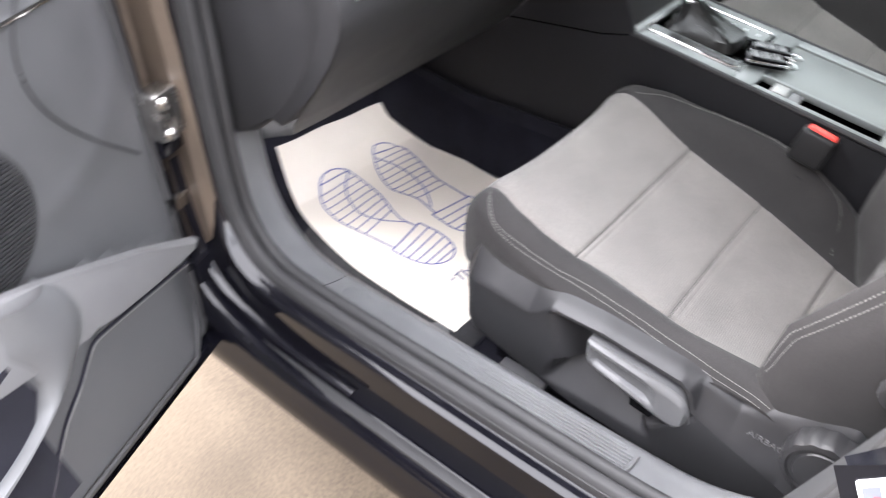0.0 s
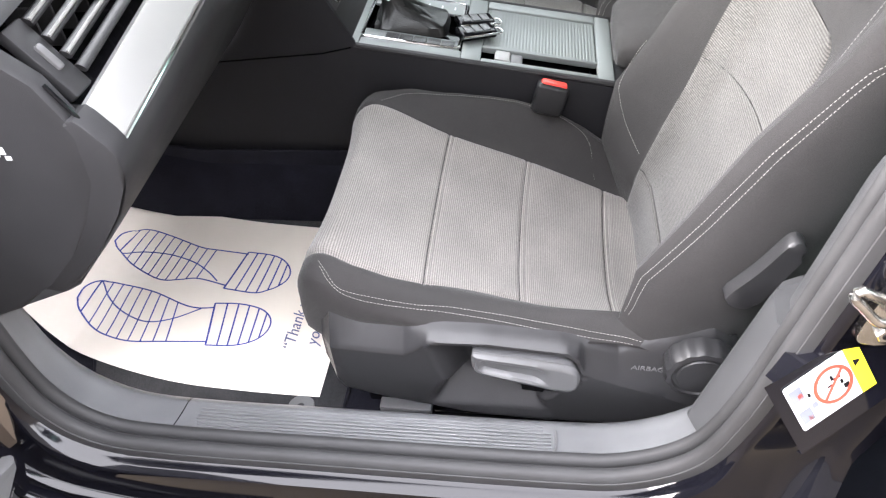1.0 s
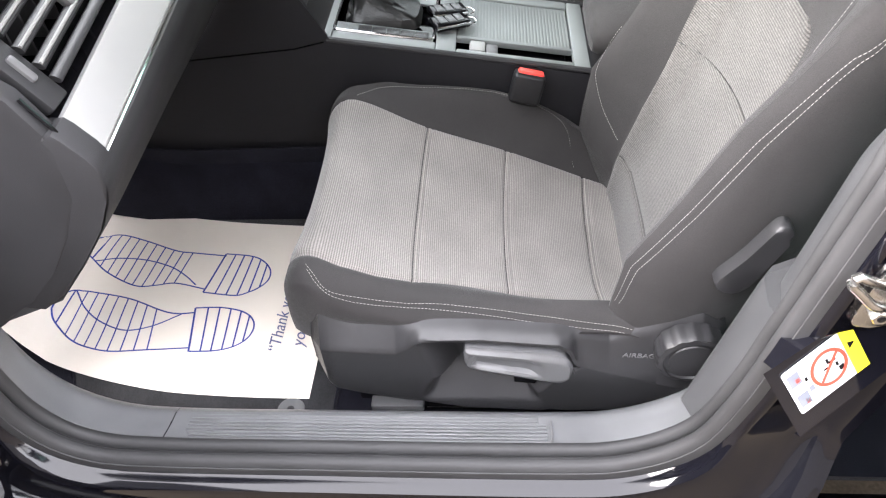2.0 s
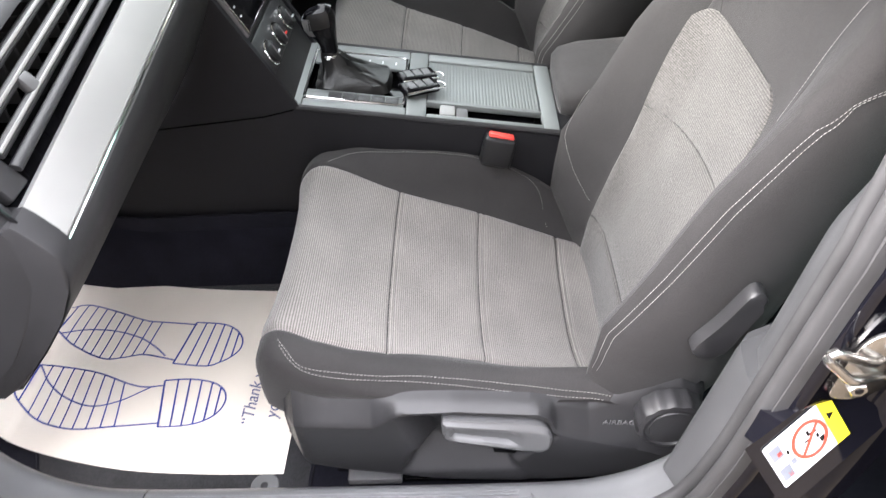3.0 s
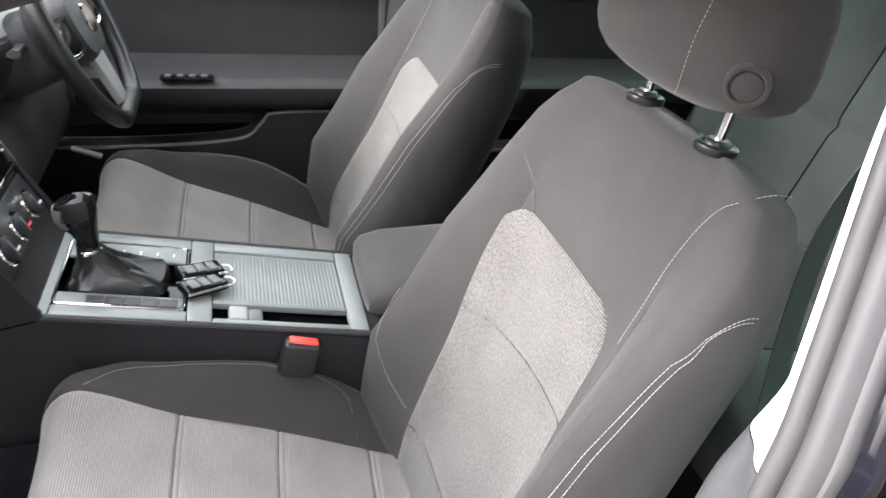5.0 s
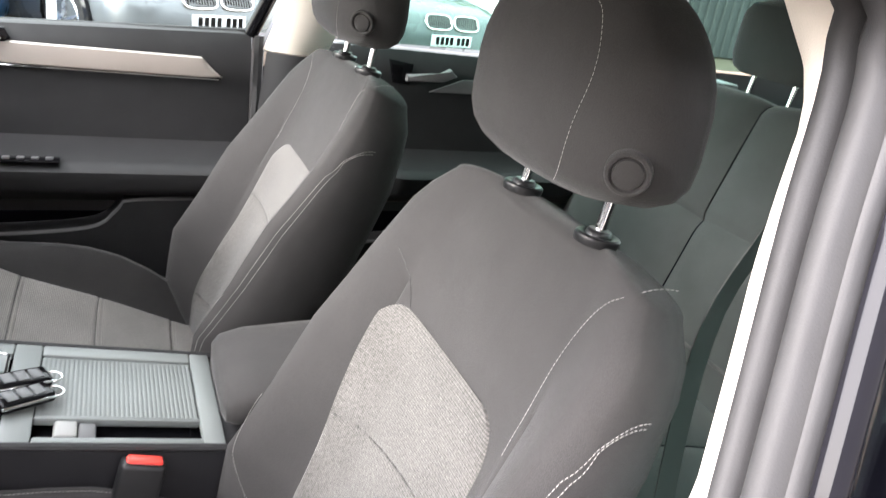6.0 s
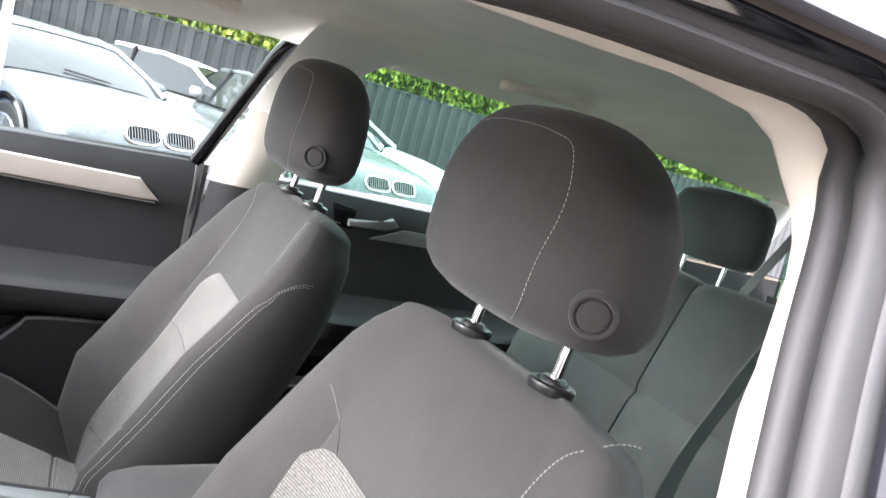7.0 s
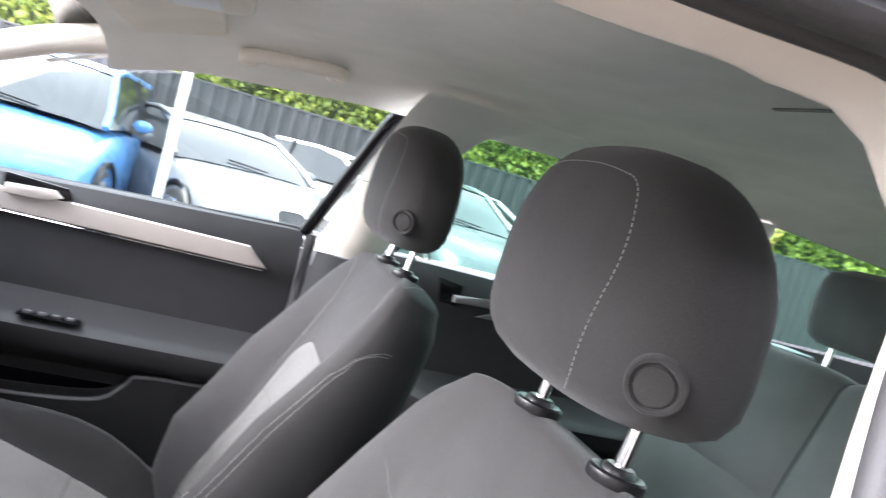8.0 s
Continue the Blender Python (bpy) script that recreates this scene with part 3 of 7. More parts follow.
    stitches(on_cushion([(0.176, 0.180), (0.193, 0.198), (0.215, 0.212), (0.26, 0.221), (0.37, 0.223), (0.493, 0.221), (0.55, 0.212), (0.58, 0.195), (0.598, 0.180)], -outer), bm=bm)
    for side, d0, d1, tip in [(sd, *row) for sd in edges for row in ((0.2415, 0.2455, 0.961), (0.2450, 0.2485, 0.956))]:
        line = [(0.520, d0 - 0.003), (0.54, d0 - 0.001), (0.58, d0), (0.72, d0 + 0.002), (0.85, d1 - 0.001), (0.89, d1)]
        path = [back_point(BK.where(1, zz), side * min(dd, back_width(zz)), 0.0020) for zz, dd in spline(line, 60)]
        turn_in = []
        for f in np.linspace(0.1, 1, 14):
            zz = 0.89 + (tip - 0.895) * (1 - (1 - f) ** 2)
            s = BK.where(1, zz)
            x, z, nx, nz = BK.at(s)
            w, th = back_width(z), 0.108
            front = back_point(s, side * (d1 + (w - d1) * min(1, 2.5 * f)))
            k = 0.34 * max(f - 0.3, 0) / 0.7
            turn_in.append((front[0] + k * (x - th * nx - front[0]), front[1] + side * 0.0018, front[2] + k * (z - th * nz - front[2])))
        path = [tuple(q) for q in path] + turn_in
        stitches([at(p) for p in path], bm=bm)
    stitches([at(back_point(BK.where(1, zz), -outer * dd, 0.0020)) for zz, dd in spline([(0.66, 0.236), (0.594, 0.222), (0.543, 0.197), (0.507, 0.163)], 24)], bm=bm)
    zs = [(0.850, 0.150), (0.87, 0.149), (0.89, 0.149), (0.943, 0.146), (0.975, 0.149), (1.001, 0.157), (1.018, 0.168), (1.027, 0.178)]
    for side in edges:
        path = [back_point(BK.where(1, zz), side * dd, 0.0022) for zz, dd in spline(zs, 40)]
        path += [tuple(q) for q in spline([path[-1], (0.7905, side * 0.187, 1.0445), (0.802, side * 0.192, 1.0475), (0.815, side * 0.194, 1.046)], 10)[1:]]
        stitches([at(p) for p in path], bm=bm)
    part("stitching", bm, THREAD, seat, "pale grey double stitching")["kind"] = "stuff"
    # plastic side cover on the outer side, with its levers
    low_e = lambda x: lerp(x, [0.068, 0.075, 0.091, 0.13, 0.173, 0.28, 0.442, 0.569, 0.60, 0.645], [0.450, 0.425, 0.400, 0.385, 0.373, 0.351, 0.340, 0.346, 0.365, 0.42])
    top_e = lambda x: lerp(x, [0.068, 0.080, 0.098, 0.134, 0.231, 0.298, 0.408, 0.45, 0.49, 0.535, 0.579, 0.611, 0.645], [0.566, 0.562, 0.547, 0.533, 0.530, 0.529, 0.518, 0.507, 0.494, 0.513, 0.531, 0.536, 0.512])
    fold = lambda x: lerp(x, [0.068, 0.191, 0.210, 0.227, 0.307, 0.418, 0.433, 0.442, 0.453, 0.591, 0.645], [0.497, 0.488, 0.500, 0.517, 0.518, 0.506, 0.495, 0.469, 0.460, 0.409, 0.40])

    def relief(x, z):
        """How far the cover stands out: faceted, with a recess behind the lever."""
        fo, hi = fold(x), top_e(x)
        face = 0.281 - 0.004 * smooth(0.45, 0.34, z)
        if z > fo:
            return 0.281 - lerp(x, [0.07, 0.19, 0.23, 0.43, 0.50, 0.60], [0.036, 0.032, 0.020, 0.022, 0.030, 0.026]) * (z - fo) / max(hi - fo, 0.004)
        x_l = lerp(z, [0.34, 0.378, 0.433, 0.52], [0.216, 0.222, 0.246, 0.222])
        x_r = lerp(z, [0.34, 0.364, 0.394, 0.46, 0.50], [0.414, 0.404, 0.392, 0.448, 0.436])
        back = lerp(z, [0.352, 0.370, 0.420, 0.434, 0.52], [0.2795, 0.2780, 0.2410, 0.2365, 0.2380])
        inside = smooth(x_l - 0.006, x_l + (0.016 if z < 0.43 else 0.034), x) * (1 - smooth(x_r - 0.016, x_r + 0.002, x)) * smooth(fo, fo - 0.008, z)
        return face + (back - face) * inside

    rows = []
    for x in [0.068, 0.0695, 0.072, 0.077, 0.085, *np.linspace(0.095, 0.63, 170), 0.638, 0.643, 0.645]:
        lo, hi = low_e(x), top_e(x)
        fo = min(max(fold(x), lo + 0.02), hi - 0.004)
        row = []
        steps = [lo, lo + 0.0015, lo + 0.004, *np.linspace(lo + 0.007, fo - 0.012, 44), fo - 0.008, fo - 0.005, fo - 0.0025, fo - 0.0008, fo + 0.0006, *[fo + (hi - fo) * k for k in (0.15, 0.35, 0.55, 0.75, 0.9, 1.0)]]
        for z in steps:
            gap = min(z - lo, hi - z)
            y = relief(x, z) - 0.007 * (1 - smooth(0, 0.005, gap)) - 0.022 * (1 - smooth(0.068, 0.090, x)) - 0.012 * smooth(0.633, 0.645, x)
            row.append(at((x, outer * y, z)))
        rows.append(row)
    cover = part("side_cover", thicken(grid(rows), -0.003), PLASTIC, seat, "dark grained plastic seat side cover with a recess")
    to = lambda y0: (lambda a, b, c: at((a, outer * (y0 + c), b)))
    # height lever with a scooped finger hollow
    up_l = spline([(0.288, 0.500), (0.290, 0.509), (0.300, 0.5115), (0.394, 0.500), (0.418, 0.495), (0.430, 0.487), (0.438, 0.466)], 40)
    dn_l = spline([(0.288, 0.495), (0.291, 0.477), (0.308, 0.464), (0.360, 0.449), (0.411, 0.4355), (0.428, 0.4385), (0.438, 0.460)], 40)
    rows = []
    for g in [-0.14, -0.06, 0, 0.02, 0.06, *np.linspace(0.12, 0.88, 16), 0.94, 0.98, 1, 1.06, 1.14]:
        row = []
        for i in range(40):
            h = min(max(g, 0), 1)
            x, z = up_l[i] + (dn_l[i] - up_l[i]) * h - np.array((0.0, 0.011))
            lip = min(h, 1 - h) * 0.034
            end = min(x - 0.288, 0.438 - x)
            y = 0.288 - 0.006 * (1 - smooth(0, 0.005, min(lip, end))) - 0.010 * smooth(0.004, 0.012, end) * smooth(0.14, 0.42, h) * (1 - smooth(0.72, 0.80, h)) * (1 - smooth(0.375, 0.400, x)) * smooth(0.294, 0.304, x)
            if g < 0 or g > 1:
                y -= 0.20 * (-g if g < 0 else g - 1)
            row.append(at((x, outer * y, z)))
        rows.append(row)
    part("height_lever", thicken(grid(rows), -0.002), PLASTIC_LEVER, cover, "grey height adjustment lever with a finger hollow")
    part("slot", prism([(0.356, 0.426), (0.396, 0.421), (0.388, 0.403), (0.358, 0.407)], 0.012, to(0.2605)), GLOSS_BLACK, cover, "small black slot")
    cx, cz = 0.597, 0.486
    n = 56
    prof = [(0.048, 0.262), (0.0485, 0.285), (0.046, 0.292), (0.039, 0.2935), (0.037, 0.2905), (0.032, 0.2905), (0.0305, 0.2925), (0.0005, 0.2935)]
    pts = [[at((cx + (r - (0.0018 if (j % 4 < 2 and r > 0.042) else 0)) * math.cos(2 * math.pi * j / n), outer * h, cz + (r - (0.0018 if (j % 4 < 2 and r > 0.042) else 0)) * math.sin(2 * math.pi * j / n))) for j in range(n)] for r, h in prof]
    part("recline_knob", grid(pts, wrap_v=True, cap=True), PLASTIC, cover, "ribbed round recline knob")
    lettering("airbag_lettering", "AIRBAG", 0.013, Matrix.Translation(at((0.508, outer * 0.2715, 0.468))) @ Matrix.Rotation(radians(90), 4, "X") @ Matrix.Rotation(radians(-4), 4, "Z") if outer < 0 else Matrix.Translation(at((0.56, outer * 0.2715, 0.468))) @ Matrix.Rotation(radians(180), 4, "Z") @ Matrix.Rotation(radians(90), 4, "X"), PLASTIC_GREY, cover, 0.0006)
    # folding lever on the side of the backrest
    part("backrest_lever", prism(spline([(0.604, 0.620), (0.611, 0.608), (0.627, 0.603), (0.642, 0.610), (0.663, 0.652), (0.681, 0.691), (0.679, 0.706), (0.669, 0.712), (0.659, 0.705), (0.634, 0.664), (0.608, 0.630)], 40).tolist(), 0.020, to(0.256), 0.005), PLASTIC, seat, "black plastic backrest folding lever")
    # dark crease from the insert's corner to the far bolster
    crease = [at(back_point(BK.where(1, zz), -outer * dd, 0.0002)) for zz, dd in spline([(0.858, 0.135), (0.880, 0.150), (0.900, 0.172), (0.912, 0.190)], 14)]
    part("crease", tube(crease, 0.0005, 6), LEATHER, seat, "dark seam above the insert")
    part("seat_base", box((0.44, 0.42, 0.08), at((0.33, 0, 0.355)), bevel=0.02), PLASTIC_SOFT, seat, "black seat base under the cushion")
    for sg in (-1, 1):
        part("rail", box((0.50, 0.028, 0.024), at((0.36, sg * 0.225, 0.318)), bevel=0.004), GLOSS_BLACK, seat, "black steel seat rail")
    part("rail_cover", box((0.085, 0.030, 0.016), at((0.172, outer * 0.244, 0.309)), bevel=0.003), PLASTIC_GREY, seat, "grey end cover of the seat rail")
    part("rail_channel", box((0.42, 0.020, 0.012), at((0.425, outer * 0.246, 0.307)), bevel=0.002), GLOSS_BLACK, seat, "black seat rail channel")
    part("rail_edge", tube([at((0.22, outer * 0.258, 0.3135)), at((0.63, outer * 0.258, 0.3135))], 0.0014, 6), CHROME, seat, "bright edge of the seat rail")
    part("slide_bar", tube([at((0.055, -0.15, 0.43)), at((0.045, -0.10, 0.425)), at((0.045, 0.15, 0.425)), at((0.05, 0.19, 0.432))], 0.008, 8), PLASTIC_SOFT, seat, "black slide bar under the nose")
    return seat


front_seat(-0.365, 0.0, 0.0, -1, "dark grey cloth front passenger seat with light ribbed inserts", twist=0.026)
front_seat(0.370, -0.020, 0.022, 1, "dark grey cloth driver seat with ribbed inserts beside the console", twist=0.006)


# ---- the car's shell ----
def sweep_y(profile, y0, y1, n=2, bow=None):
    """An x-z outline carried across the car."""
    ys = np.linspace(y0, y1, n)
    return grid([[(p[0] + (bow(y)[0] if bow else 0), y, p[1] + (bow(y)[1] if bow else 0)) for p in profile] for y in ys])


floor_line = spline([(-0.86, 0.66), (-0.74, 0.54), (-0.585, 0.375), (-0.515, 0.312), (-0.45, 0.294), (-0.35, 0.293), (0.9, 0.293), (1.18, 0.30), (1.24, 0.34), (1.9, 0.42), (2.05, 0.60), (2.75, 0.60)], 90)
solo("car_floor", thicken(sweep_y(floor_line, -0.72, 0.72, 24), 0.012), CARPET, "black carpeted floor of the car", "floor", kind="structure")
hump = [(-0.165, 0.285), (-0.150, 0.36), (-0.138, 0.43), (-0.10, 0.465), (0.0, 0.475), (0.10, 0.465), (0.138, 0.43), (0.150, 0.36), (0.165, 0.285)]
bm = grid([[(x, y, z + lift) for y, z in hump] for x, lift in ((-0.72, 0.10), (-0.45, 0.03), (-0.3, 0), (0.3, 0), (0.9, -0.03), (1.15, -0.10))])
solo("tunnel_carpet", bm, CARPET, "black carpet over the centre tunnel", "carpet", kind="structure")

# The door opening: a line in the x-z plane round which trim, seal and paint are swept.
OPENING = spline([(-0.275, 0.98), (-0.285, 0.80), (-0.29, 0.60), (-0.275, 0.50), (-0.225, 0.445), (-0.13, 0.430), (0.10, 0.428), (0.40, 0.428), (0.50, 0.440), (0.572, 0.492), (0.605, 0.585), (0.625, 0.70), (0.645, 0.83), (0.664, 0.95), (0.690, 1.07), (0.713, 1.18), (0.733, 1.258), (0.726, 1.293), (0.695, 1.308), (0.63, 1.307), (0.50, 1.300), (0.33, 1.272), (0.12, 1.205), (-0.08, 1.105), (-0.275, 0.98)], 190)
lean = lambda z: 0.27 * max(z - 0.9, 0)


def swept(offsets, lo=0.0, hi=1.0, mirror=1, y0=-0.78, fine=0):
    """A strip of the door surround: (out from the opening, across) for each of its lines."""
    c = Curve(OPENING)
    rows = []
    for s in np.linspace(lo * c.end, hi * c.end, int(190 * (hi - lo)) + 2):
        x, z, nx, nz = c.at(s)
        # the normal that points away from the opening
        ox, oz = (-nx, -nz)
        up = smooth(0.85, 1.0, z) + smooth(1.225, 1.285, z)
        line = spline([(o(up) if callable(o) else o, dy(z) if callable(dy) else dy) for o, dy in offsets], fine) if fine else [(o(up) if callable(o) else o, dy(z) if callable(dy) else dy) for o, dy in offsets]
        rows.append([(x + ox * o, mirror * (y0 + lean(z) + dy), z + oz * o) for o, dy in line])
    return rows


upper = lambda z: smooth(0.88, 1.00, z)
over_roof = lambda dy: (lambda z: dy - 0.014 * upper(z) - 0.011 * smooth(1.272, 1.298, z))
on_roof = lambda u: max(u - 1, 0.0)
C_OPEN = Curve(OPENING)
frac = lambda x, z: float(C_OPEN.s[np.argmin(np.hypot(OPENING[:, 0] - x, OPENING[:, 1] - z))] / C_OPEN.end)
F_JOINT = frac(0.66, 0.93)
F_SILL_A, F_SILL_B = frac(-0.15, 0.43), frac(0.575, 0.497)
F_ROOF = frac(0.33, 1.27)
flat = lambda pillar, roof: (lambda u: pillar(min(u, 1.0)) + (roof - pillar(1.0)) * on_roof(u))
corner = lambda z: smooth(1.13, 1.25, z) * (1 - smooth(1.298, 1.306, z))
tight = lambda dy, k, c: (lambda z: dy - k * upper(z) - c * corner(z))
# round the pillar the trim widens inwards; along the roof it lies nearly level
trim_lines = [(flat(lambda u: 0.024, 0.014), over_roof(0.030)), (flat(lambda u: 0.018, 0.006), over_roof(0.040)), (flat(lambda u: 0.022, 0.004), tight(0.052, 0.010, 0.004)), (flat(lambda u: 0.028 + 0.018 * u, 0.004), tight(0.072, 0.009, 0.017)), (flat(lambda u: 0.034 + 0.028 * u, 0.006), tight(0.095, 0.019, 0.027)), (flat(lambda u: 0.054 + 0.028 * u, 0.012), tight(0.112, 0.026, 0.036)), (flat(lambda u: 0.084 + 0.028 * u, 0.045), tight(0.122, 0.028, 0.040))]


def surround(mirror):
    side = "left" if mirror > 0 else "right"
    solo("sill_trim", grid(swept(trim_lines, 0.0, F_SILL_A, mirror, fine=22)), SILL_PLASTIC, "grey plastic kick panel at the front of the doorway", "door trim", kind="structure")
    sill = solo("sill_trim", grid(swept(trim_lines, F_SILL_A + 0.0006, F_SILL_B, mirror, fine=22)), SILL_PLASTIC, "grey plastic door sill trim with a ribbed tread", "sill", kind="structure")
    solo("pillar_trim", grid(swept(trim_lines, F_SILL_B + 0.0006, F_JOINT, mirror, fine=22)), PILLAR_GREY, "grey plastic lower centre pillar trim", "pillar trim", kind="structure")
    solo("pillar_trim", grid(swept(trim_lines, F_JOINT + 0.0006, F_ROOF, mirror, fine=22)), CREAM, "cream upper centre pillar and roof rail trim", "pillar trim", kind="structure")
    solo("pillar_trim", grid(swept(trim_lines, F_ROOF + 0.0006, 1.0, mirror, fine=22)), CREAM, "cream windscreen pillar trim", "pillar trim", kind="structure")
    seal = [(0.026, 0.024), (0.020, 0.032), (0.008, 0.034), (-0.002, 0.028), (-0.004, 0.020), (0.002, 0.014), (0.008, 0.013), (0.002, 0.009), (-0.005, 0.004), (-0.005, -0.006), (0.003, -0.012), (0.014, -0.012)]
    seal = [(o, over_roof(dy)) for o, dy in seal[:-1]] + [(o, (lambda a, b: (lambda z: a - b * upper(z)))(a, b)) for o, a, b in ((0.006, -0.0125, 0.016), (0.001, -0.0130, 0.018), (0.004, -0.0150, 0.020), (0.014, -0.0160, 0.020))]
    solo("door_seal", grid(swept(seal, 0, 1, mirror, fine=40)), RUBBER, "grey rubber door seal round the doorway", "door seal", kind="structure")
    jamb = [(0.010, -0.008), (0.013, -0.012), (0.0145, -0.016), (0.018, -0.032), (0.0205, -0.036), (0.026, -0.038), (0.085, -0.042), (0.105, -0.047), (0.115, -0.056), (0.120, -0.068), (0.130, -0.080), (0.150, -0.086)]
    # on the centre pillar the painted face falls back behind the seal
    deep = [0, 0, 0, 0.012, 0.016, 0.018, 0.040, 0.046, 0.054, 0.062, 0.070, 0.076]
    on_pillar = lambda z: smooth(0.47, 0.56, z)
    paint = [(o, (lambda dy, k: (lambda z: dy + k * on_pillar(z) - 0.030 * upper(z)))(dy, k)) for (o, dy), k in zip(jamb, deep)]
    if mirror > 0:
        solo("body_side", grid(swept(paint, 0, 1, mirror, fine=36)), BLACK_PAINT, "gloss black painted door jamb of the car", "car body", kind="structure")
    return sill


sill = surround(1)
# painted corner where the hinge pillar runs out into the sill
for y0, y1, low in ((-0.802, -0.834, 0.0), (-0.840, -0.858, -0.014)):
    rows = [[(x, y0 + (y1 - y0) * f, z + low - 0.004 * abs(2 * f - 1) ** 3) for f in (0, 0.1, 0.5, 0.9, 1.0)] for x, z in spline([(-0.352, 0.62), (-0.348, 0.52), (-0.336, 0.445), (-0.302, 0.392), (-0.245, 0.362), (-0.15, 0.342), (0.0, 0.335)], 40)]
    solo("sill_corner", grid(rows), BLACK_PAINT, "gloss black painted corner of hinge pillar and sill", "car body", kind="structure")
# raised ribs of the tread on the sill
for i in range(9):
    y = -0.748 + 0.0068 * i
    z = 0.4145 - 0.0022 * i
    x0, x1 = -0.118 + 0.004 * abs(i - 4) * (i < 4), 0.402 - 0.012 * (i > 6)
    part("tread_rib", box((x1 - x0, 0.0024, 0.0036), ((x0 + x1) / 2, y, z - 0.0002), bevel=0.0008, seg=1), SILL_PLASTIC, sill)
part("tread_edge", tube([(x, y, 0.4165 - 0.32 * (y + 0.752)) for x, y in spline([(-0.10, -0.752), (0.36, -0.752), (0.398, -0.748), (0.408, -0.735), (0.408, -0.700)], 40)], 0.0014, 6), PLASTIC_GREY, sill)
# the inner moulding of the lower centre pillar, ending in a step
rows = []
for f in (0.0, 0.15, 0.35, 0.55, 0.75, 0.9, 0.97, 1.0):
    inn, out_ = Vector((0.572, -0.714, 0.486)).lerp(Vector((0.646, -0.668, 0.684)), f), Vector((0.588, -0.752, 0.478)).lerp(Vector((0.634, -0.752, 0.686)), f)
    drop = 0.012 * smooth(0.94, 1.0, f)
    rows.append([tuple(q) for q in (inn + Vector((0.05, 0.03, -0.03)), inn + Vector((0.006, 0.006, -0.004)), inn + Vector((0, 0, -drop)), inn.lerp(out_, 0.12) + Vector((-0.003, -0.002, 0.003 - drop)), inn.lerp(out_, 0.6) + Vector((-0.002, -0.002, 0.002 - drop)), out_)])
rows.append([tuple(Vector(q) + Vector((0.030, 0.006, 0.010))) for q in rows[-1]])
rows.append([tuple(Vector(q) + Vector((0.030, 0.03, -0.02))) for q in rows[-1]])
solo("pillar_moulding", grid(rows), PILLAR_GREY, "grey plastic moulding at the foot of the centre pillar", "pillar trim", kind="structure")
# outer sill skirt, the rear wing and the closed rear door of the near side
skirt = [(-0.864, 0.278), (-0.872, 0.262), (-0.872, 0.235), (-0.862, 0.21), (-0.83, 0.195), (-0.70, 0.20)]
solo("sill_skirt", grid([[(x, y, z) for y, z in skirt] for x in np.linspace(-0.40, 2.0, 12)]), BLACK_PAINT, "gloss black sill skirt under the doorway", "car body", kind="structure")
step = [(-0.806, 0.330), (-0.815, 0.322), (-0.832, 0.318), (-0.850, 0.312), (-0.858, 0.300), (-0.864, 0.278)]
solo("sill_step", grid([[(x, y, z) for y, z in step] for x in np.linspace(-0.40, 0.60, 12)]), BLACK_PAINT, "gloss black step below the sill seal", "car body", kind="structure")
part_strip = box((0.80, 0.018, 0.006), (0.15, -0.842, 0.3195), bevel=0.002)
solo("sill_seal", part_strip, RUBBER, "black rubber strip along the lower sill", "seal", kind="structure")

rear_door = thing("rear_door", (1.2, -0.85, 0.30), "closed gloss black rear door with chrome window edge", "car door", kind="structure")
rows = []
for x in np.linspace(0.800, 1.86, 26):
    rows.append([(x, y + 0.012 * smooth(1.0, 1.9, x), z) for y, z in ((-0.80, 0.30), (-0.868, 0.31), (-0.882, 0.45), (-0.884, 0.62), (-0.876, 0.80), (-0.858, 0.95), (-0.846, 1.0))])
part("door_skin", thicken(grid(rows), 0.02), BLACK_PAINT, rear_door)
frame_bm = bmesh.new()
tube([(0.815, -0.845, 1.0), (0.835, -0.76, 1.2), (0.858, -0.70, 1.315)], 0.020, 8, bm=frame_bm)
tube([(0.858, -0.70, 1.315), (1.2, -0.685, 1.36), (1.6, -0.685, 1.35), (1.84, -0.72, 1.20), (1.86, -0.845, 1.0)], 0.016, 8, bm=frame_bm)
part("window_frame", frame_bm, BLACK_PAINT, rear_door)
part("chrome_edge", tube([(0.838, -0.846, 1.012), (0.862, -0.765, 1.20), (0.886, -0.712, 1.300), (0.93, -0.706, 1.332), (1.2, -0.702, 1.366), (1.6, -0.702, 1.356)], 0.006, 8), CHROME, rear_door, "thin chrome window edge")
part("pane", thicken(grid([[(0.84, -0.835, 1.0), (0.86, -0.75, 1.2), (0.885, -0.70, 1.31)], [(1.83, -0.835, 1.0), (1.78, -0.75, 1.2), (1.60, -0.69, 1.345)]]), 0.004), GLASS_TINT, rear_door)
# gloss centre pillar cover outside, above the belt
bm = grid([[(x, -0.792 + lean(z) - 0.018, z) for z in np.linspace(0.98, 1.325, 10)] for x in (0.775, 0.800, 0.845)])
for v in bm.verts:
    v.co.x += 0.16 * max(v.co.z - 0.98, 0)
solo("pillar_cover", bm, BLACK_PAINT, "gloss black outer cover of the centre pillar", "car body", kind="structure")

# roof: lining inside, black skin outside
def roof_z(x, y):
    return lerp(x, [0.16, 0.35, 0.7, 1.2, 1.8, 2.5], [1.330, 1.385, 1.422, 1.440, 1.435, 1.395]) - 0.062 * (abs(y) / 0.635) ** 7


